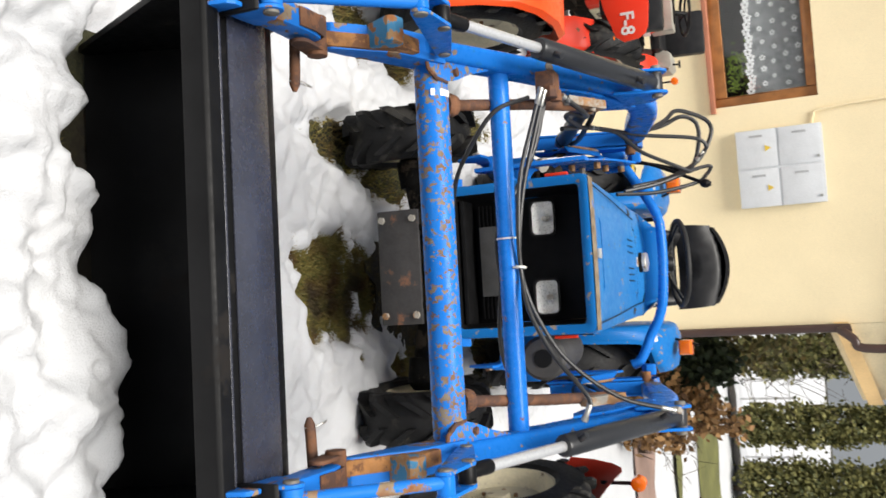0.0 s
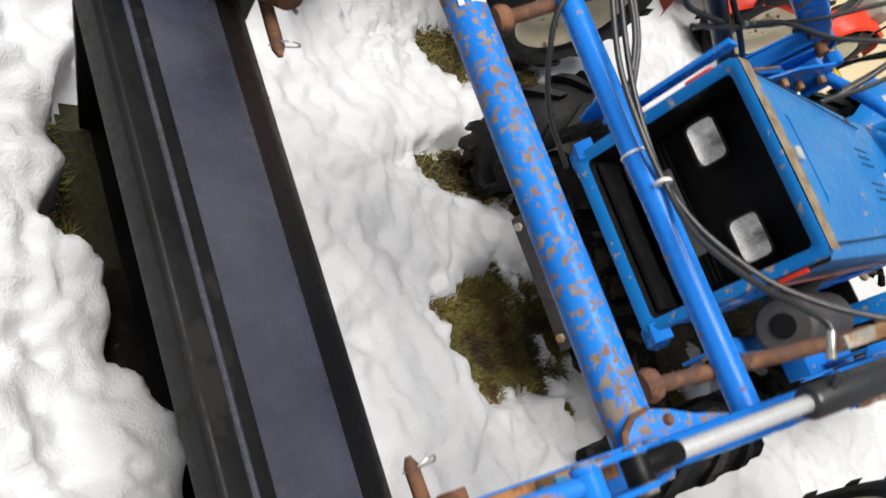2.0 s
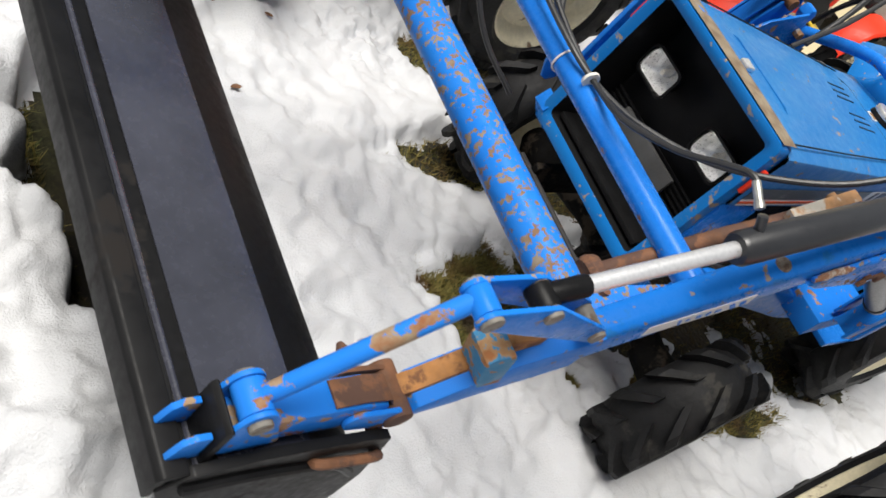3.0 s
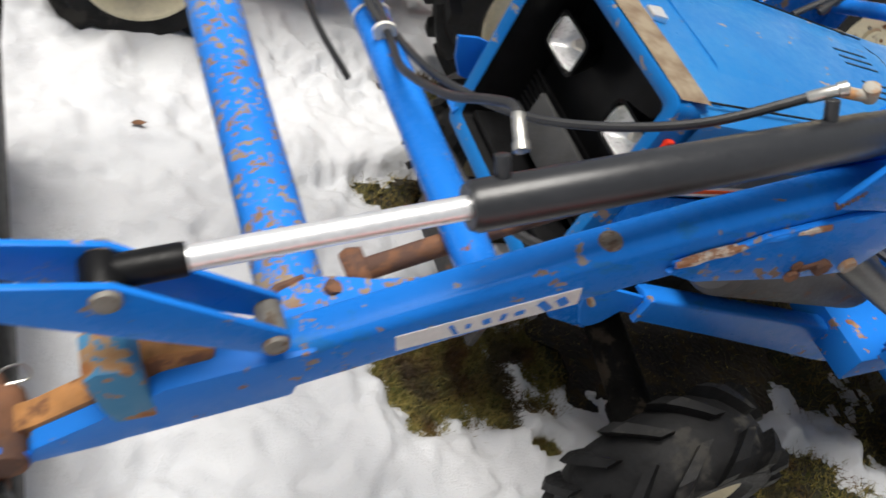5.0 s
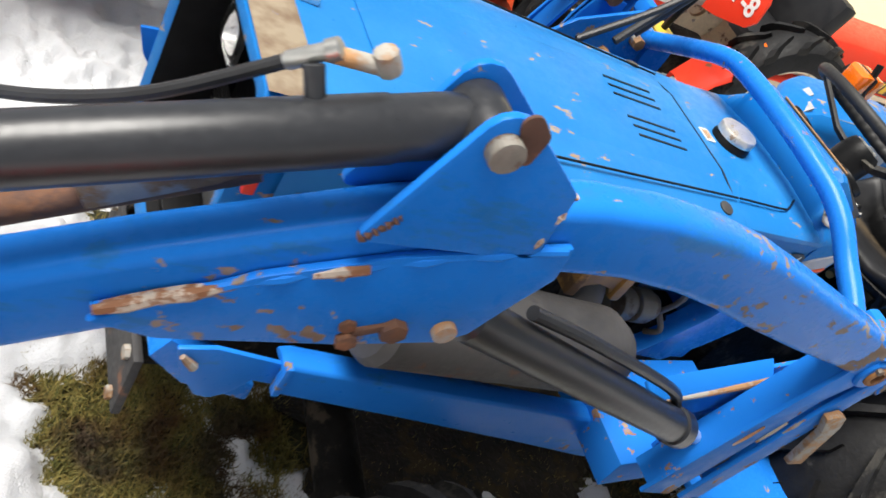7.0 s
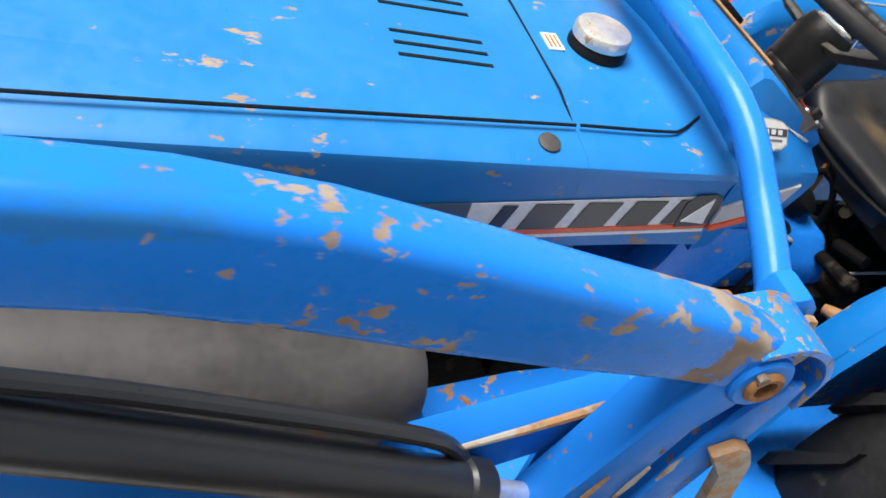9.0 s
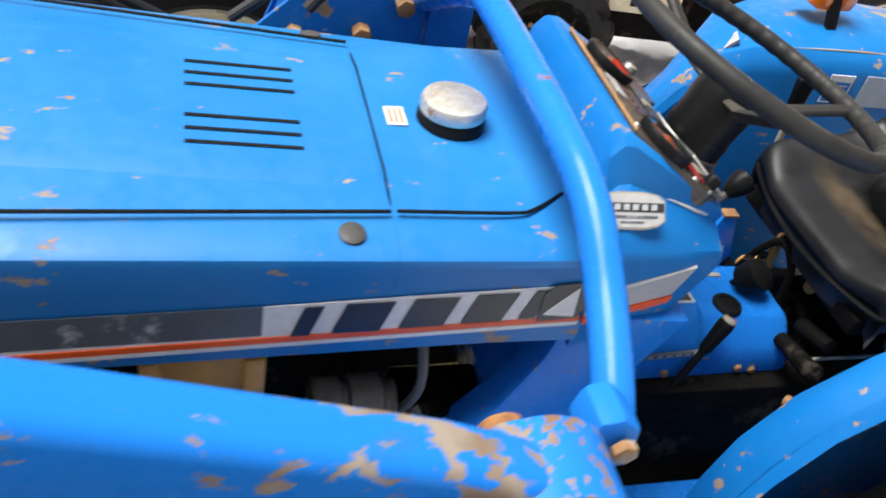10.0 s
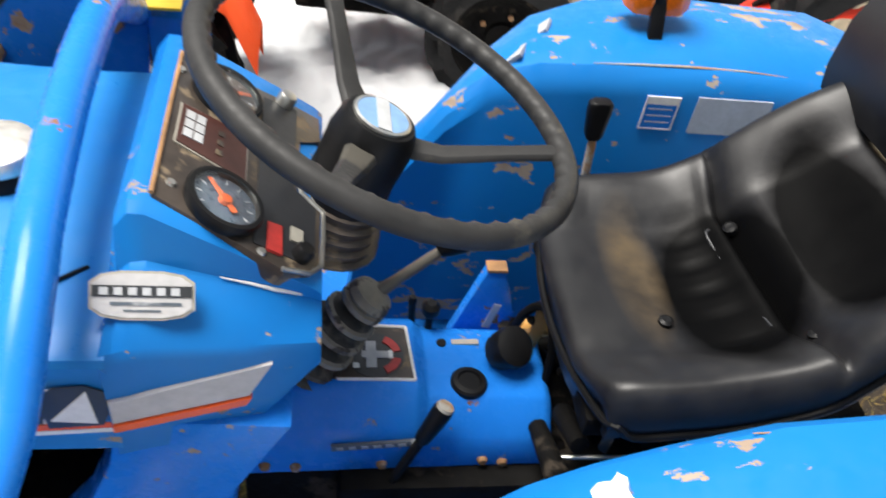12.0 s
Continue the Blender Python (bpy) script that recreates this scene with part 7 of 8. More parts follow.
bm = B()
skin(bm, [[(x, y, plate_z(x) + d) for x, y in plate_] for d in (0.0005, -0.006)])
shift_plate = tp("shift_plate", bm, M_PANEL, cover, "dark shift pattern plate with white edge")
for i in (1, 2, 3):
    p, q = plate_[i], plate_[i + 1]
    bm = B()
    tube(bm, [(p[0], p[1], plate_z(p[0]) + 0.001), (q[0], q[1], plate_z(q[0]) + 0.001)], 0.0020, 6)
    tp("edge_line", bm, M_WHITE, shift_plate)
for x, y, sx, sy, mm in ((1.286, -0.003, 0.012, 0.040, M_STICKER_GREY), (1.292, -0.003, 0.034, 0.010, M_STICKER_GREY), (1.268, -0.020, 0.007, 0.007, M_WHITE), (1.268, 0.014, 0.007, 0.007, M_WHITE), (1.309, -0.003, 0.005, 0.012, M_WHITE)):
    bm = B()
    box(bm, (x, y, plate_z(x) + 0.0022), (sx, sy, 0.0014), Matrix.Rotation(0.03, 4, "Y"))
    tp("mark", bm, mm, shift_plate)
for a0, a1 in ((-65, -12), (12, 65)):
    bm = B()
    ring = [(1.291 + r * math.cos(radians(a)), -0.003 + r * math.sin(radians(a))) for r, aa in ((0.031, np.linspace(a0, a1, 6)), (0.021, np.linspace(a1, a0, 6))) for a in aa]
    skin(bm, [[(x, y, plate_z(x) + d) for x, y in ring] for d in (0.0028, 0.0012)])
    tp("red_arc", bm, M_LABEL_RED, shift_plate, "faded red arc")
# gear lever with bellows
bm = B()
g0, g1 = Vector((1.206, -0.008, 0.690)), Vector((1.276, -0.002, 0.784))
gd = (g1 - g0)
M_BOOT = surface("dusty_black_rubber", (0.040, 0.036, 0.030), 0.7, 0.0, 0.3, 20, 120, 0.3, 0.001, (0.12, 0.105, 0.08), 0.4, 14)
M_BOOT_RIM = surface("worn_beige_rubber", (0.27, 0.24, 0.185), 0.75, 0.0, 0.3, 30, 140, 0.3, 0.001, (0.06, 0.05, 0.04), 0.3, 30)
prof, RINGS = [(0.0, 0.044), (0.004, 0.046)], []
for k in range(5):
    t = (k + 0.75) / 5 * gd.length
    rk = 0.045 - 0.0042 * k
    prof += [(t - 0.012, rk - 0.013), (t - 0.003, rk - 0.002), (t + 0.003, rk - 0.002), (t + 0.007, rk - 0.010)]
    RINGS.append((t, rk))
prof += [(gd.length, 0.016), (gd.length + 0.014, 0.011)]
lathe(bm, prof, g0, gd, 28)
boot = tp("bellows", bm, M_BOOT, cover, "dusty black rubber gear lever bellows")
for t, rk in RINGS[1:]:
    bm = B()
    lathe(bm, [(t - 0.0042, rk - 0.005), (t - 0.003, rk), (t + 0.003, rk), (t + 0.0045, rk - 0.005)], g0, gd, 28, False)
    tp("fold", bm, M_BOOT_RIM, boot, "fold edge worn to beige")
bm = B()
lathe(bm, [(-0.006, 0.001), (-0.005, 0.021), (0.004, 0.027), (0.013, 0.024), (0.020, 0.012)], g1, gd, 24)
tp("collar", bm, M_BOOT_RIM, boot, "worn beige rubber collar")
bm = B()
tube(bm, [g1, (1.310, 0.010, 0.806), (1.360, 0.026, 0.838)], [0.009, 0.0066, 0.0058], 10)
tp("gear_lever", bm, M_PIPE, cover, "worn steel gear lever")
bm = B()
lathe(bm, [(-0.022, 0.008), (-0.012, 0.013), (0.004, 0.0185), (0.014, 0.018), (0.018, 0.010)], (1.372, 0.030, 0.846), (0.82, 0.25, 0.52), 18)
tp("gear_knob", bm, M_BLACK, cover, "worn black gear knob")
bm = B()
lathe(bm, [(-0.004, 0.034), (0.0011, 0.034), (0.0013, 0.002)], (1.291, -0.003, plate_z(1.291)), (0.03, 0, 1), 28)
tp("gate_disc", bm, M_STICKER_BLACK, shift_plate, "round black shift pattern disc")


def lever(pts, radius, profile, at, axis, label, cap=None):
    bm = B()
    tube(bm, pts, radius, 9, 3 if len(pts) > 2 else 0)
    lv = tp("lever", bm, M_BLACK, cover, label)
    bm = B()
    lathe(bm, profile, at, axis, 18)
    tp("knob", bm, M_BLACK, lv)
    if cap:
        bm = B()
        lathe(bm, [(0, cap[1]), (0.004, cap[1] * 0.9), (0.005, 0.001)], cap[0], axis, 14)
        tp("cap", bm, M_RUST_PALE, lv, "worn end cap")
    return lv


ax_ = (Vector((1.366, -0.086, 0.703)) - Vector((1.318, -0.104, 0.600))).normalized()
tip = Vector((1.366, -0.086, 0.703))
lever([tip - ax_ * 0.13, tip - ax_ * 0.04], 0.006, [(-0.062, 0.006), (-0.055, 0.0095), (-0.012, 0.0125), (-0.004, 0.0115)], tip, ax_, "black hand lever with a worn tip", (tip - ax_ * 0.004, 0.011))
lever([(1.43, 0.03, 0.64), (1.44, 0.015, 0.675), (1.450, 0.002, 0.700)], 0.006, [(-0.026, 0.014), (-0.020, 0.023), (0.004, 0.027), (0.014, 0.025), (0.018, 0.016)], (1.452, 0.0, 0.700), (0.35, -0.45, 0.8), "short lever with a large round black knob")
lever([(1.362, 0.062, 0.66), (1.362, 0.062, 0.70)], 0.005, [(-0.012, 0.006), (-0.004, 0.0115), (0.006, 0.0115), (0.012, 0.006)], (1.362, 0.062, 0.702), (0, 0, 1), "small lever with a grey ball knob")
lever([(1.342, 0.075, 0.65), (1.340, 0.075, 0.705)], 0.005, [(-0.008, 0.005), (0.0, 0.006), (0.006, 0.004)], (1.340, 0.075, 0.705), (0, 0, 1), "thin upright rod")
bm = B()
tube(bm, [(1.575, 0.222, 0.78), (1.572, 0.222, 0.845), (1.570, 0.222, 0.868)], 0.006, 8)
lv = tp("lever", bm, M_RUST_PALE, cover, "lift lever with a flat black grip")
bm = B()
skin(bm, [[(1.570 + a * w, 0.222 + c * 0.009, z) for a, c in ((-1, -0.6), (-0.6, -1), (0.6, -1), (1, -0.6), (1, 0.6), (0.6, 1), (-0.6, 1), (-1, 0.6))] for z, w in ((0.855, 0.009), (0.862, 0.012), (0.900, 0.016), (0.908, 0.0155), (0.911, 0.011))])
tp("grip", bm, M_BLACK, lv, "flat black plastic grip", 0.002)
bm = B()
lathe(bm, [(-0.004, 0.022), (0.004, 0.0225), (0.007, 0.020), (0.008, 0.0145), (0.005, 0.013), (0.0052, 0.001)], (1.402, -0.030, 0.671), (0.05, 0, 1), 26)
tp("filler_plug", bm, M_BLACK, cover, "black round filler plug")
bm = B()
box(bm, (1.405, 0.034, 0.672), (0.034, 0.008, 0.003))
tp("slot_plate", bm, M_GREYBEIGE, cover, "small pale slot plate")
bm = B()
lathe(bm, [(0, 0.007), (0.004, 0.006)], (1.375, 0.032, 0.671), (0, 0, 1), 12)
tp("stud", bm, M_BLACK, cover)
bm = B()
box(bm, (1.292, -0.0915, 0.6385), (0.104, 0.004, 0.009), Matrix.Rotation(-0.08, 4, "Y"))
st = tp("maker_strip", bm, M_STRIPE_GREY, cover, "grey strip with pale bars")
for k, w_ in enumerate((0.010, 0.010, 0.010, 0.012, 0.012, 0.012, 0.012)):
    bm = B()
    box(bm, (1.250 + 0.0142 * k, -0.0939, 0.6352 + 0.00113 * k), (w_ * 0.8, 0.0012, 0.0042), Matrix.Rotation(-0.08, 4, "Y"))
    tp("bar", bm, M_STICKER_GREY, st)
for x, z in ((1.165, 0.600), (1.20, 0.597), (1.30, 0.599), (1.42, 0.603), (1.445, 0.598)):
    bm = B()
    lathe(bm, [(0, 0.007), (0.005, 0.005)], (x, -0.0905, z), (0, -1, 0), 10)
    tp("rivet", bm, M_RUST_PALE, cover, "rusty screw head")
bm = B()
prism(bm, [(1.395, 0.615), (1.482, 0.612), (1.480, 0.66), (1.457, 0.735), (1.434, 0.737)], 0.095, 0.112)
guard = tp("pedal_guard", bm, M_BLUE, cover, "blue upright bracket", 0.003)
bm = B()
box(bm, (1.446, 0.103, 0.7365), (0.026, 0.019, 0.004))
tp("worn_top", bm, M_RUST_PALE, guard, "bare worn top edge")
bm = B()
box(bm, (1.450, 0.0945, 0.655), (0.010, 0.002, 0.045), Matrix.Rotation(0.25, 4, "Y"))
tp("label", bm, M_STICKER_GREY, guard, "pale label strip")
# blue leg from the cowl forward to the frame, and the bulkhead behind it
bm = B()
skin(bm, [[(x0, -0.198, z), (x1, -0.198, z - 0.012), (x1, -0.150, z - 0.012), (x0, -0.150, z)] for x0, x1, z in ((1.048, 1.200, 0.835), (1.035, 1.165, 0.770), (1.000, 1.12, 0.685), (0.950, 1.06, 0.615), (0.90, 0.99, 0.56))])
tp("cowl_leg", bm, M_BLUE, cowl, "blue leg of the cowl", 0.004)
bm = B()
prism(bm, [(1.06, 0.80), (1.215, 0.88), (1.175, 0.78), (1.14, 0.66), (1.13, 0.50), (1.04, 0.50), (1.0, 0.66)], -0.15, 0.17)
tp("bulkhead", bm, M_BLUE, cowl, "", 0.006)
# machinery beside and below the seat
for k in range(46):
    rnd = random.Random(k + 90)
    bm = B()
    x, y, z = rnd.uniform(1.47, 1.74), rnd.uniform(-0.22, 0.12), rnd.uniform(0.55, 0.70)
    lathe(bm, [(0, rnd.uniform(0.004, 0.013)), (0.01, rnd.uniform(0.006, 0.016)), (rnd.uniform(0.04, 0.10), rnd.uniform(0.004, 0.014))], (x, y, z), (rnd.uniform(-1, 1), rnd.uniform(-1, 1), rnd.uniform(-0.4, 1)), 10)
    tp("linkage", bm, (M_DARK, M_DARK, M_DARK, M_RUST_PALE, M_DARK, M_BRASS)[k % 6], cover, "", 0.002)
bm = B()
prism(bm, [(1.462, 0.655), (1.485, 0.70), (1.488, 0.755), (1.50, 0.758), (1.503, 0.70), (1.492, 0.655)], 0.03, 0.036)
tp("bracket", bm, M_BRASS, cover, "brassy linkage bracket", 0.001)
bm = B()
tube(bm, [(1.478, -0.12, 0.650), (1.56, -0.135, 0.668), (1.66, -0.15, 0.69)], 0.0028, 8)
tp("rod", bm, M_STEEL, cover, "thin bright control rod")
bm = B()
tube(bm, [(1.47, 0.06, 0.66), (1.475, 0.04, 0.72), (1.49, 0.02, 0.75), (1.50, -0.01, 0.72), (1.50, -0.02, 0.66)], 0.006, 8, 5)
tp("cable", bm, M_DARK, cover)

# ---- seat ----
LINE = smooth_line([(1.494, 0, 0.772), (1.486, 0, 0.788), (1.492, 0, 0.803), (1.515, 0, 0.811), (1.56, 0, 0.812), (1.61, 0, 0.812), (1.66, 0, 0.819), (1.695, 0, 0.832), (1.716, 0, 0.845), (1.735, 0, 0.864), (1.765, 0, 0.897), (1.80, 0, 0.928), (1.835, 0, 0.950), (1.856, 0, 0.951), (1.868, 0, 0.935)], 5)
CREASE = 1.716
NY = 49
bm = B()
rows = []
for i, p in enumerate(LINE):
    u = i / (len(LINE) - 1)
    row = []
    for j in range(NY):
        v = -1 + 2 * j / (NY - 1)
        hw = 0.186 * (0.90 + 0.10 * math.sin(min(1, u * 3.0) * math.pi / 2)) * (1 - 0.05 * max(0, u - 0.7) / 0.3)
        side = max(0, abs(v) - 0.50) / 0.50
        rise = 0.008 + 0.030 * min(1, u / 0.45) + 0.012 * max(0, u - 0.45)
        edge_drop = 0.030 * max(0, abs(v) - 0.88) ** 2 / 0.0144
        dish = 0.014 * math.exp(-((p.x - 1.645) / 0.055) ** 2) * max(0, 1 - (v / 0.62) ** 2) + 0.016 * math.exp(-((p.x - 1.785) / 0.035) ** 2) * max(0, 1 - (v / 0.75) ** 2)
        z = p.z + rise * math.sin(min(1, side * 1.15) * math.pi / 2) ** 1.5 - edge_drop - dish
        x = p.x + 0.034 * v ** 4 * (1 - u) ** 3 + 0.012 * side * max(0, u - 0.5) - 0.018 * v * max(0, 1 - abs(p.x - CREASE) / 0.10)
        d = p.x - CREASE
        if abs(v) < 0.93:  # the folded crease between cushion and back, with a puffed roll behind it
            z -= 0.013 * math.exp(-(d / 0.006) ** 2)
            z += 0.007 * math.exp(-((d - 0.022) / 0.012) ** 2) * (1 - v * v)
            z += 0.004 * math.exp(-((d + 0.016) / 0.010) ** 2) * (1 - v * v)
        if 1.615 < p.x < 1.70 and -0.55 < v < 0.5:  # quilted tucks running fore and aft
            z -= 0.0032 * math.sin((p.x - 1.615) / 0.085 * math.pi) ** 0.5 * (0.5 + 0.5 * math.cos((v + 0.05) * 2 * math.pi * 4.6)) ** 8
        if 0.25 < u < 0.5:
            z += 0.0025 * math.sin(v * 9 + p.x * 40) * math.exp(-((abs(v) - 0.72) / 0.15) ** 2)
        row.append((x, hw * v, z))
    rows.append(row)
skin(bm, rows, False)
ext = bmesh.ops.extrude_edge_only(bm, edges=[e for e in bm.edges if e.is_boundary])
for v in [g for g in ext["geom"] if isinstance(g, bmesh.types.BMVert)]:
    v.co.z -= 0.034
    v.co.y *= 0.97
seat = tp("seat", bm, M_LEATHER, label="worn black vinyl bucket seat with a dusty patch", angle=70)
bm = B()
edge_pts = [(1.512, 0.172, 0.790)] + [(1.483 + 0.028 * (y / 0.17) ** 2, y, 0.772 + 0.010 * (y / 0.17) ** 2) for y in np.linspace(0.165, -0.165, 9)] + [(1.518, -0.180, 0.790)]
edge_pts += [(r[0][0], r[0][1] * 0.985, r[0][2] - 0.033) for r in rows[16:-4:5]]
tube(bm, edge_pts, 0.0045, 8, 3)
tp("piping", bm, M_BLACK, seat, "black seat piping")
for p, d in (((1.708, 0.066, 0.8400), (-0.5, 0, 0.85)), ((1.736, -0.112, 0.850), (-0.4, 0.3, 0.85)), ((1.600, -0.056, 0.8085), (0, 0, 1))):
    bm = B()
    lathe(bm, [(-0.004, 0.0085), (0.003, 0.0085), (0.005, 0.005), (0.0045, 0.001)], p, d, 14)
    tp("button", bm, M_BLACK, seat, "seat button")
bm = B()
tube(bm, [(1.700, 0.074, 0.8310), (1.684, 0.072, 0.8270), (1.690, 0.03, 0.8225), (1.697, -0.03, 0.8235), (1.704, -0.085, 0.8330)], 0.0018, 6, 4)
tp("seam", bm, M_CYL, seat, "stitched crease")
bm = B()
skin(bm, [[(1.850 + 0.035 * t + d * 0.030 * math.sin(math.pi * min(1, 0.14 + t)), y * 0.205 * (1 - 0.10 * t * t), 0.955 + 0.235 * t + 0.012 * (1 - y * y) - (0.05 * y * y if t > 0.9 else 0.0)) for y, d in ([(q, -1) for q in np.linspace(-1, 1, 9)] + [(q, 1.6) for q in np.linspace(1, -1, 9)])] for t in (0, 0.06, 0.15, 0.4, 0.7, 0.92, 1.0)])
tp("backrest", bm, M_LEATHER, seat, "black vinyl backrest", 0.0, 70)
bm = B()
box(bm, (1.66, 0, 0.745), (0.32, 0.30, 0.03))
box(bm, (1.80, 0, 0.66), (0.05, 0.26, 0.16))
tp("seat_base", bm, M_DARK, seat, "", 0.006)
bm = B()
tube(bm, [(1.86, -0.20, 0.72), (1.62, -0.225, 0.70), (1.50, -0.225, 0.69)], 0.012, 8)
tp("seat_rail", bm, M_BLUE, seat)

bm = B()
prism(bm, [(1.665, 0.690), (1.668, 0.738), (1.705, 0.752), (1.742, 0.700)], -0.130, -0.122)
tp("seat_bracket", bm, M_RUST_PALE, seat, "rusty brown seat bracket", 0.002)
bm = B()
prism(bm, [(1.752, 0.735), (1.772, 0.745), (1.812, 0.690), (1.792, 0.680)], -0.150, -0.110)
tp("seat_strut", bm, M_BLUE, seat, "blue seat strut", 0.003)

# ---- fenders and indicators ----
F_IN = [(1.268, 0.50), (1.28, 0.62), (1.297, 0.70), (1.335, 0.785), (1.385, 0.860), (1.435, 0.906), (1.50, 0.924), (1.60, 0.926), (1.75, 0.926), (1.95, 0.910), (2.08, 0.87), (2.17, 0.78), (2.21, 0.64)]
F_OUT = [(1.275, 0.325, 0.50), (1.285, 0.330, 0.61), (1.305, 0.335, 0.695), (1.345, 0.338, 0.778), (1.400, 0.346, 0.850), (1.455, 0.390, 0.893), (1.515, 0.450, 0.908), (1.60, 0.490, 0.916), (1.76, 0.494, 0.924), (1.95, 0.494, 0.914), (2.08, 0.494, 0.87), (2.17, 0.494, 0.78), (2.21, 0.494, 0.64)]
F_LEFT = [(1.268, 0.50), (1.28, 0.62), (1.297, 0.70), (1.340, 0.785), (1.402, 0.846), (1.455, 0.878), (1.515, 0.904), (1.60, 0.932), (1.72, 0.944), (1.95, 0.922), (2.08, 0.87), (2.17, 0.78), (2.21, 0.64)]
for s in (-1, 1):
    bm = B()
    loops = []
    for (xi, zi), (xo, yo, zo) in zip(F_IN if s > 0 else F_LEFT, F_OUT):
        k = min(1, max(0, (zi - 0.5) / 0.4))
        low = min(zi - 0.04, 0.47)
        f = (yo - 0.284) / 0.21
        mx, mz = (xi * 0.7 + xo * 0.3), (zi * 0.7 + zo * 0.3)
        bow = k * f
        loops.append([(xi, s * 0.258, low), (xi, s * 0.262, zi - 0.030 * k - 0.005), (xi, s * 0.270, zi - 0.012 * k - 0.002), (xi * 0.97 + xo * 0.03, s * 0.284, zi), (mx, s * (0.284 + 0.051 * f), mz + 0.018 * bow), (xo * 0.75 + xi * 0.25, s * (0.284 + 0.136 * f), zo + 0.015 * bow), (xo, s * (yo - 0.016), zo + 0.004 * bow), (xo, s * (yo - 0.005), zo - 0.006), (xo, s * yo, zo - 0.008 - 0.027 * f * f)])
    skin(bm, loops, False)
    bmesh.ops.solidify(bm, geom=bm.faces[:], thickness=0.006)
    fender = tp("fender", bm, M_BLUE_FENDER, label="blue rear fender with chipped edge and stickers", angle=26)
    bm = B()
    tube(bm, [(x, s * 0.2855, z + 0.0005 + 0.001 * math.sin(x * 90)) for x, z in ((1.57, 0.926), (1.63, 0.926), (1.70, 0.926), (1.78, 0.924), (1.86, 0.917))], [0.0006, 0.0016, 0.002, 0.0014, 0.0006], 6)
    tp("rust_line", bm, M_RUST_PALE, fender, "rust along the fender crease")
    for x, y, z, sx, sz, mm, lab in ((1.667, 0.2605, 0.872, 0.046, 0.050, M_BLUE_CLEAN, "small blue notice with white border"), (1.768, 0.2605, 0.868, 0.106, 0.056, surface("sun_bleached_sticker", (0.40, 0.46, 0.55), 0.45, 0.0, 0.12, 20, 120, 0.1), "pale worn sticker")):
        bm = B()
        box(bm, (x, s * y, z), (sx, 0.002, sz), Matrix.Rotation(0.03, 4, "Y"))
        stk = tp("sticker", bm, mm, fender, lab)
        if mm is M_BLUE_CLEAN:
            for dx, dz, ax2, az in ((0, 0.0245, 0.046, 0.0015), (0, -0.0245, 0.046, 0.0015), (0.0225, 0, 0.0015, 0.05), (-0.0225, 0, 0.0015, 0.05), (0, 0.0185, 0.044, 0.010)):
                bm = B()
                box(bm, (x + dx, s * (y - 0.0015), z + dz), (ax2, 0.002, az), Matrix.Rotation(0.03, 4, "Y"))
                tp("border", bm, M_WHITE, stk)
            for dz in (0.006, -0.004, -0.014):
                bm = B()
                box(bm, (x, s * (y - 0.0015), z + dz), (0.034, 0.002, 0.0012), Matrix.Rotation(0.03, 4, "Y"))
                tp("bar", bm, M_STICKER_GREY, stk)
    for (x, z), (x2, z2), y0, y1 in () if s < 0 else (((1.437, 0.884), (1.480, 0.921), 0.293, 0.325), ((1.483, 0.891), (1.524, 0.926), 0.352, 0.388)):
        bm = B()
        ring = [Vector((x, s * y0, z)), Vector((x2, s * y0, z2)), Vector((x2 + 0.014, s * y1, z2 - 0.002)), Vector((x + 0.014, s * y1, z - 0.002))]
        up = Vector((-0.55, 0, 0.83))
        skin(bm, [[p + up * d for p in ring] for d in (0.012, 0.006)])
        tp("sticker", bm, M_STICKER_GREY, fender, "weathered grey reflective sticker")
    if s < 0:  # remains of a white sticker on the slope
        bm = B()
        a, u, w = Vector((1.452, -0.318, 0.893)), Vector((0.84, 0, 0.46)), Vector((0, -1, 0))
        ring = [a + u * p * 0.75 + w * q * 0.75 for p, q in ((-0.022, -0.006), (-0.012, -0.013), (0.004, -0.010), (0.012, -0.018), (0.021, -0.009), (0.018, 0.006), (0.024, 0.022), (-0.004, 0.028), (-0.020, 0.018))]
        skin(bm, [[p + Vector((-0.35, 0, 0.75)) * d for p in ring] for d in (0.010, -0.012)])
        tp("torn_sticker", bm, M_WHITE, fender, "torn remains of a white sticker")
    # indicator lamp on a strap bracket
    ix, iy = (1.662 if s > 0 else 1.690), 0.380
    bm = B()
    prism(bm, [(iy - 0.055, 0.930), (iy - 0.046, 0.931), (iy - 0.020, 0.985), (iy - 0.006, 1.055), (iy - 0.014, 1.058), (iy - 0.030, 0.992)], ix - 0.010, ix + 0.010, "x") if s > 0 else prism(bm, [(-iy + 0.055, 0.935), (-iy + 0.046, 0.931), (-iy + 0.020, 0.985), (-iy + 0.006, 1.055), (-iy + 0.014, 1.058), (-iy + 0.030, 0.992)], ix - 0.010, ix + 0.010, "x")
    ind = tp("indicator", bm, M_BLACK, fender, "amber indicator lamp on a black bracket", 0.002)
    bm = B()
    box(bm, (ix, s * iy, 0.996), (0.020, 0.068, 0.062))
    tp("housing", bm, M_BLACK, ind, "black lamp housing", 0.006)
    bm = B()
    lathe(bm, [(0, 0.020), (0.003, 0.018), (0.004, 0.004)], (ix, s * (iy - 0.050), 0.9335), (0, s * -0.3, 1), 14)
    tp("foot", bm, M_RUST_PALE, ind, "rusty bracket foot")
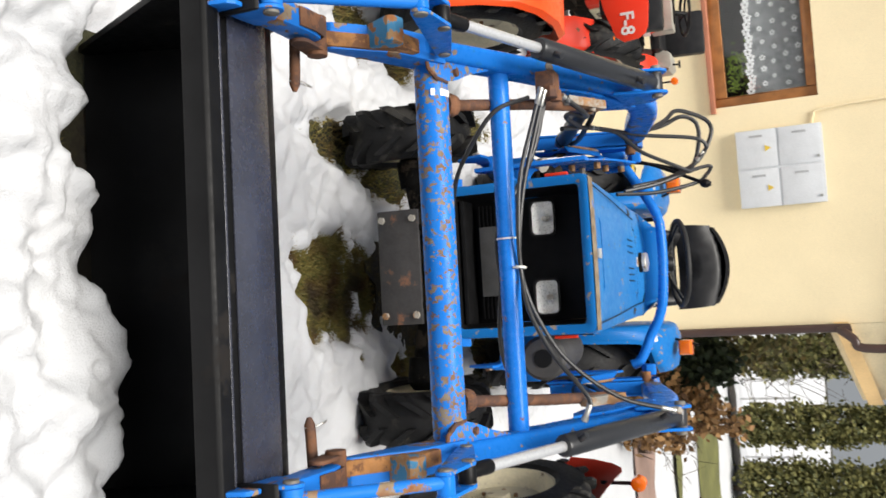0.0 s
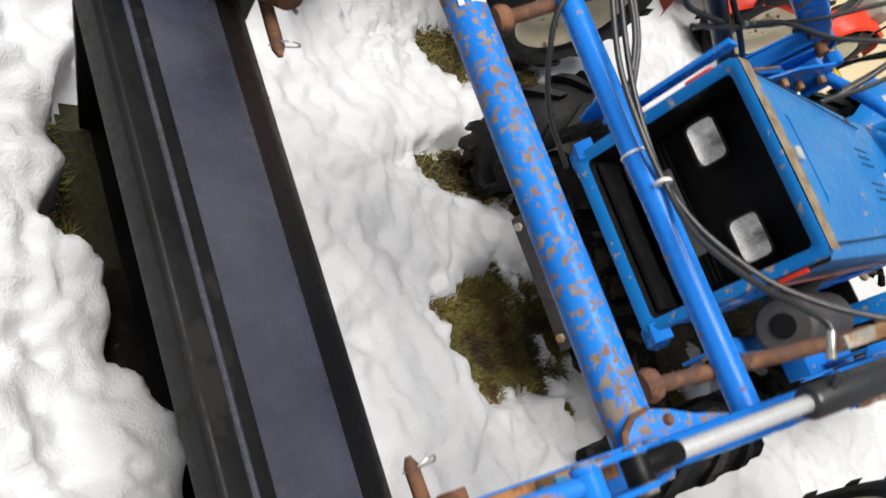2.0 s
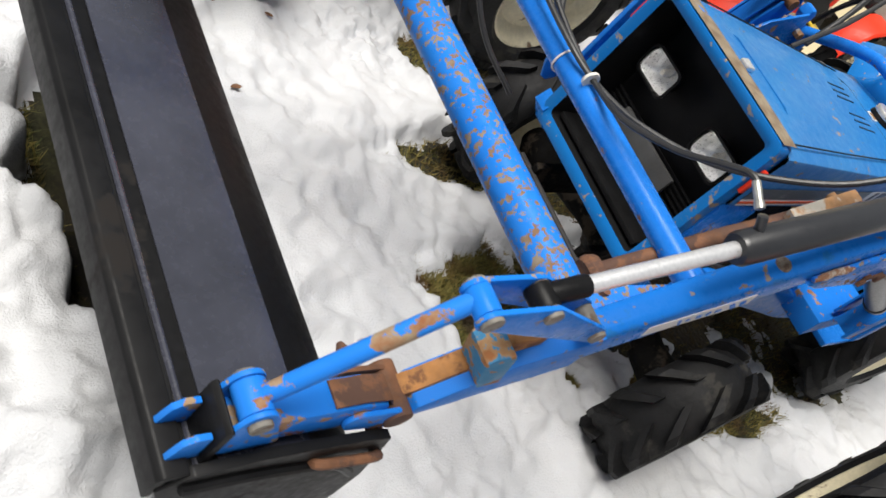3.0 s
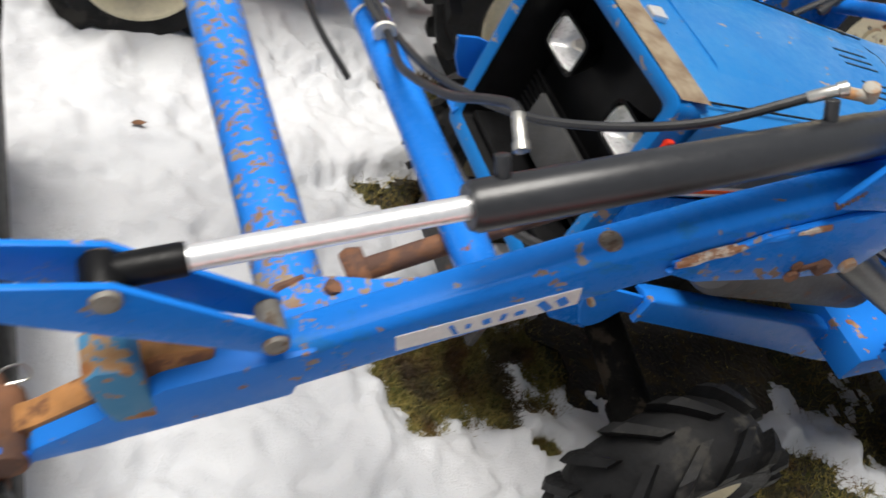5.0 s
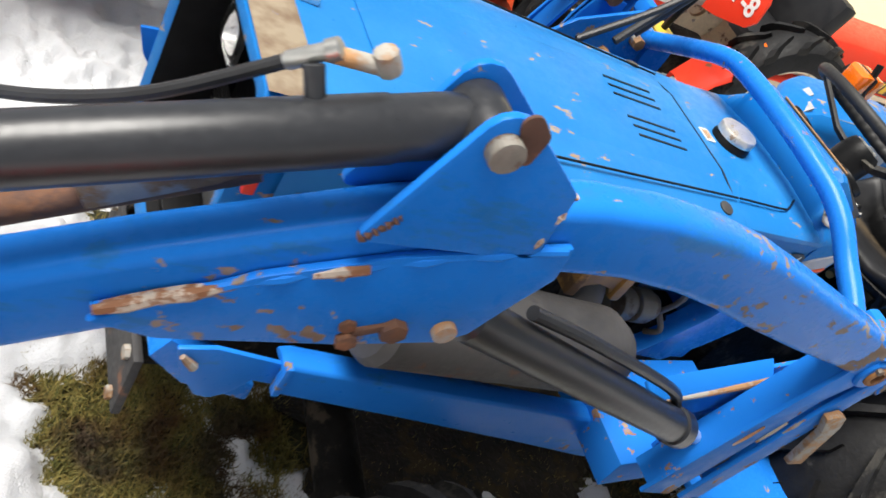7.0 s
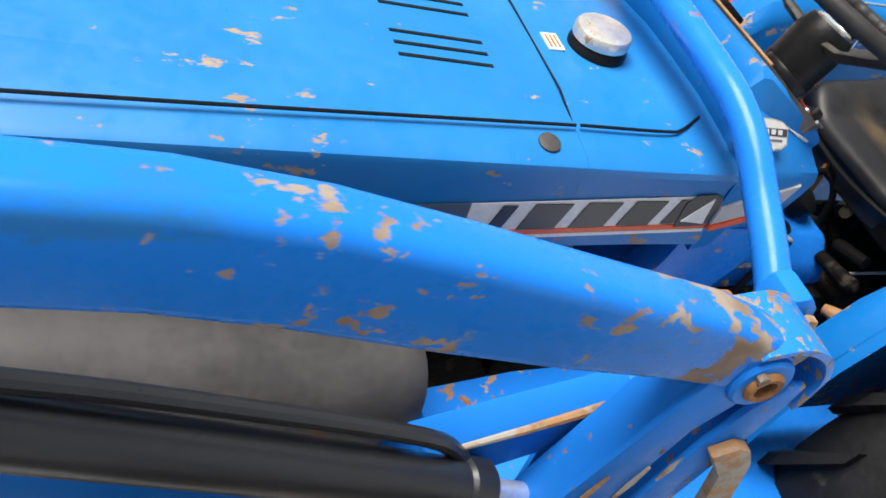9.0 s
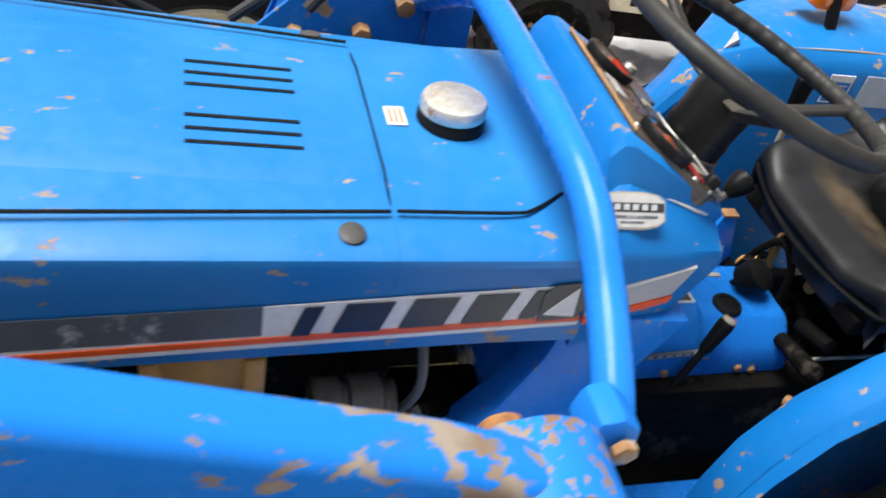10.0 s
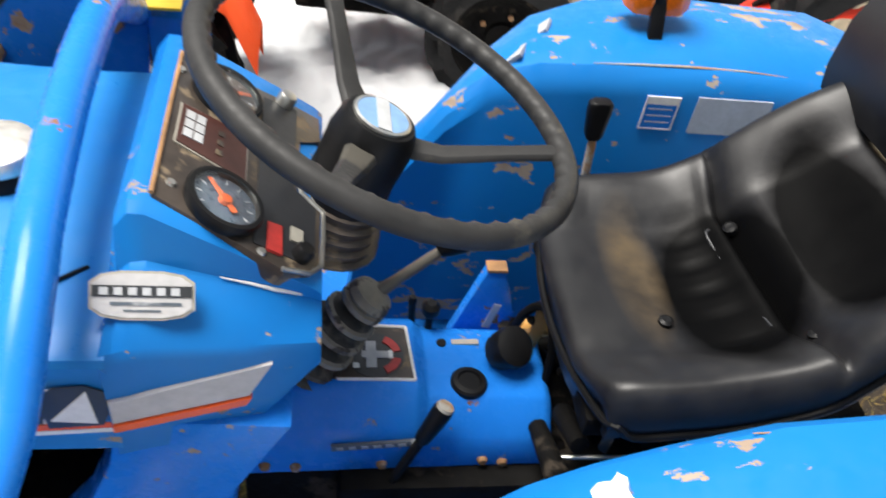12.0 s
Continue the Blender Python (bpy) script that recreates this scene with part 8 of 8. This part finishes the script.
    for fx_ in (-1, 1):
        bm = B()
        skin(bm, [[(ix + fx_ * d, s * iy + a, 0.996 + c) for a, c in ((-w, -h), (w, -h), (w, h), (-w, h))] for d, w, h in ((0.008, 0.035, 0.031), (0.032, 0.034, 0.030), (0.045, 0.026, 0.023))])
        tp("amber_lens", bm, M_AMBER, ind, "bright orange lens", 0.004)

# ---- the other machines parked beside ----


def small_tractor(name, ox, oy, paint_, label, yaw=0.0, tall=1.0, drop=0.0, lamp=(1.02, 0.36, 0.79), prof=((0.80, 0.44), (0.86, 0.58), (0.95, 0.68), (1.08, 0.73), (1.25, 0.745), (1.42, 0.72), (1.54, 0.64), (1.60, 0.50)), section=((0.24, -0.10), (0.245, -0.01), (0.27, 0.0), (0.43, -0.005), (0.445, -0.03))):
    """A parked compact tractor facing -x, its front axle at the given place."""
    root = thing(name, (ox, oy, 0), label, "tractor", "parked tractors")
    m = Matrix.Translation((ox, oy, 0)) @ Matrix.Rotation(radians(yaw), 4, "Z") @ Matrix.Translation((0, 0, -drop)) @ Matrix.Diagonal((1, 1, tall, 1))

    def q(nm, bm, mat_, parent=None, lab="", bevel=0.0, angle=40.0):
        bmesh.ops.transform(bm, matrix=m, verts=bm.verts)
        return part(nm, bm, mat_, parent or root, lab, bevel, angle)
    bm = B()
    skin(bm, [[(x, -w, 0.50), (x, -w, z - 0.10), (x, -w + 0.03, z - 0.02), (x, -w + 0.07, z), (x, w - 0.07, z), (x, w - 0.03, z - 0.02), (x, w, z - 0.10), (x, w, 0.50)] for x, w, z in ((-0.36, 0.17, 0.74), (-0.33, 0.195, 0.80), (0.0, 0.20, 0.83), (0.40, 0.20, 0.85), (0.62, 0.20, 0.86))])
    hood_ = q("bonnet", bm, paint_, lab="bright orange-red bonnet", bevel=0.006)
    for s in (-1, 1):
        bm = B()
        box(bm, (0.12, s * 0.203, 0.66), (0.86, 0.006, 0.075))
        bandob = q("decal_band", bm, M_STICKER_BLACK, hood_, "black decal band")
        for x0, w_ in ((-0.05, 0.04), (0.0, 0.03), (0.05, 0.04), (0.10, 0.03), (0.15, 0.04)):
            bm = B()
            box(bm, (x0 + 0.1, s * 0.2075, 0.662), (w_ * 0.8, 0.003, 0.03))
            q("white_shape", bm, M_WHITE, bandob)
        for x0 in (0.36, 0.42):
            bm = B()
            prism(bm, [(x0, 0.63), (x0 + 0.04, 0.63), (x0 + 0.06, 0.69), (x0 + 0.02, 0.69)], s * 0.2062, s * 0.2085)
            q("yellow_shape", bm, M_YELLOW, bandob)
        bm = B()
        box(bm, (0.20, s * 0.196, 0.555), (0.90, 0.02, 0.11))
        gp = q("grey_side_panel", bm, M_CREAM, hood_, "beige grey side grille panel", 0.004)
        for k in range(5):
            bm = B()
            box(bm, (-0.12 + 0.16 * k, s * 0.2075, 0.556), (0.085, 0.006, 0.05))
            q("opening", bm, (M_PANEL, M_BLACK, M_BRASS)[k % 3], gp)
        bm = B()
        box(bm, (-0.365, s * 0.10, 0.69), (0.02, 0.09, 0.06))
        q("headlight", bm, M_CHROME, hood_, "rectangular headlight", 0.006)
        bm = B()
        box(bm, (0.56, s * 0.2035, 0.76), (0.10, 0.004, 0.05))
        q("number_shape", bm, M_WHITE, hood_, "white block shape")
    bm = B()
    box(bm, (0.35, 0, 0.42), (1.5, 0.20, 0.20))
    box(bm, (0.1, 0, 0.55), (0.7, 0.30, 0.16))
    q("engine", bm, M_DARK, lab="dark engine and frame", bevel=0.02)
    bm = B()
    box(bm, (0.72, 0, 0.86), (0.14, 0.34, 0.18))
    con = q("console", bm, M_GREYBEIGE, lab="grey dashboard console", bevel=0.02)
    bm = B()
    box(bm, (0.735, 0, 0.955), (0.07, 0.22, 0.01))
    q("instruments", bm, M_BLACK, con, "", 0.003)
    bm = B()
    pts = [(0.86 + 0.16 * math.cos(a), 0.17 * math.sin(a), 1.02 - 0.06 * math.cos(a)) for a in np.linspace(0, 2 * math.pi, 25)]
    tube(bm, pts, 0.012, 8)
    cyl(bm, (0.75, 0, 0.92), (0.86, 0, 1.02), 0.02)
    for a in (0, 120, 240):
        cyl(bm, (0.86, 0, 1.015), (0.86 + 0.16 * math.cos(radians(a)), 0.17 * math.sin(radians(a)), 1.02 - 0.06 * math.cos(radians(a))), 0.008, n=8)
    q("steering_wheel", bm, M_BLACK, lab="black steering wheel")
    bm = B()
    box(bm, (1.22, 0, 0.74), (0.36, 0.40, 0.09))
    seat_ = q("seat", bm, M_LEATHER, lab="black seat", bevel=0.035)
    bm = B()
    box(bm, (1.42, 0, 0.93), (0.09, 0.38, 0.34), Matrix.Rotation(0.15, 4, "Y"))
    q("backrest", bm, M_LEATHER, seat_, bevel=0.03)
    for s in (-1, 1):
        bm = B()
        skin(bm, [[(x, s * y, z + d) for y, d in section] for x, z in prof], False)
        bmesh.ops.solidify(bm, geom=bm.faces[:], thickness=0.006)
        fen = q("fender", bm, paint_, lab="orange rear fender")
        bm = B()
        lathe(bm, [(-0.02, 0.02), (-0.015, 0.03), (0.02, 0.03), (0.028, 0.02)], (lamp[0], s * lamp[1], lamp[2]), (1, 0, 0), 14)
        lam = q("indicator", bm, M_AMBER, fen, "amber indicator lamp")
        bm = B()
        cyl(bm, (lamp[0], s * lamp[1], lamp[2] - 0.15), (lamp[0], s * lamp[1], lamp[2] - 0.025), 0.008, n=8)
        q("stalk", bm, M_BLACK, fen)
    return root, m


def wheel_at(root, m, c, r, w, rim, lugs, side, disc=None):
    p = m @ Vector(c)
    wheel("wheel", p, r, w, rim, lugs, math.degrees(m.to_euler().z), root, side, "", disc)


t1, m1 = small_tractor("orange_tractor", -0.50, 1.39, M_ORANGE, "orange compact tractor with cream wheels parked alongside")
for s in (-1, 1):
    wheel_at(t1, m1, (0.0, s * 0.34, 0.245), 0.245, 0.13, 0.150, 12, s)
    wheel_at(t1, m1, (1.20, s * 0.35, 0.36), 0.36, 0.19, 0.215, 15, s)
t2, m2 = small_tractor("orange_tractor", 1.56, 1.85, M_RED, "orange-red compact tractor with grey side panels and black seat", -5.0, 0.8, 0.06)
for s in (-1, 1):
    wheel_at(t2, m2, (0.22, s * 0.20, 0.36), 0.225, 0.13, 0.145, 12, s, M_DARK)
    wheel_at(t2, m2, (1.25, s * 0.35, 0.525), 0.36, 0.19, 0.215, 15, s)
bm = B()
prism(bm, [(1.56, 0.58), (1.47, 0.60), (1.32, 0.655), (1.285, 0.70), (1.295, 0.78), (1.32, 0.82), (1.36, 0.835), (1.47, 0.845), (1.56, 0.85)], 2.262, 2.275, "x")
flank = part("mudguard", bm, M_RED, t2, "orange mudguard with white model code", 0.004)
text = bpy.data.curves.new("model_code", "FONT")
text.body, text.size, text.extrude, text.offset = "F-8", 0.105, 0.0015, 0.002
text.align_x, text.align_y = "CENTER", "CENTER"
code = new("model_code", bpy.data.meshes.new_from_object(new("code_text", text)))
bpy.data.objects.remove(bpy.data.objects["code_text"])
code.data.transform(Matrix.Translation((2.259, 1.388, 0.722)) @ Matrix(((0, 0, -1, 0), (-1, 0, 0, 0), (0, 1, 0, 0), (0, 0, 0, 1))))
code.data.materials.append(M_WHITE)
code.parent = flank
code.matrix_parent_inverse = flank.matrix_world.inverted()
t4, m4 = small_tractor("orange_tractor", 3.75, 2.13, M_RED, "orange-red compact tractor standing near the house wall", 0.0, 1.0, 0.27, (1.16, 0.46, 0.86))
for s in (-1, 1):
    wheel_at(t4, m4, (0.0, s * 0.34, 0.245), 0.245, 0.13, 0.150, 12, s)
    wheel_at(t4, m4, (1.20, s * 0.35, 0.36), 0.36, 0.19, 0.215, 15, s)
bm = B()
prism(bm, [(1.783, 0.260), (2.008, 0.255), (2.013, 0.29), (1.938, 0.55), (1.918, 0.575), (1.808, 0.580), (1.778, 0.55)], 4.90, 5.16, "x")
console_ = part("lever_console", bm, M_GREYBEIGE, t4, "grey plastic lever console", 0.02)
for y, z, sy, sz in ((1.888, 0.375, 0.09, 0.026), (1.888, 0.435, 0.09, 0.026), (1.883, 0.405, 0.020, 0.07)):
    bm = B()
    box(bm, (4.897, y, z), (0.008, sy, sz))
    part("gate", bm, M_BLACK, console_, "black lever gate", 0.003)
bm = B()
cyl(bm, (4.97, 1.828, 0.57), (4.97, 1.823, 0.63), 0.008, n=8)
part("lever", bm, M_BLACK, console_, "short black lever", 0.001)
bm = B()
cyl(bm, (4.97, 1.793, 0.633), (4.97, 1.853, 0.633), 0.010, n=8)
part("lever_grip", bm, M_BLACK, console_, "", 0.001)
t3, m3 = small_tractor("red_tractor", -0.446, -1.41, M_RED, "red compact tractor with cream wheels on the open side", 6.0, 1.0, 0.0, (1.45, 0.395, 0.885), ((1.38, 0.735), (1.44, 0.72), (1.50, 0.67), (1.55, 0.58), (1.58, 0.48)), ((0.22, -0.14), (0.24, -0.05), (0.32, -0.02), (0.39, 0.035), (0.43, 0.07), (0.46, 0.103)))
for s in (-1, 1):
    wheel_at(t3, m3, (0.0, s * 0.34, 0.245), 0.245, 0.13, 0.150, 12, s)
    wheel_at(t3, m3, (1.20, s * 0.37, 0.385), 0.385, 0.20, 0.225, 15, s)
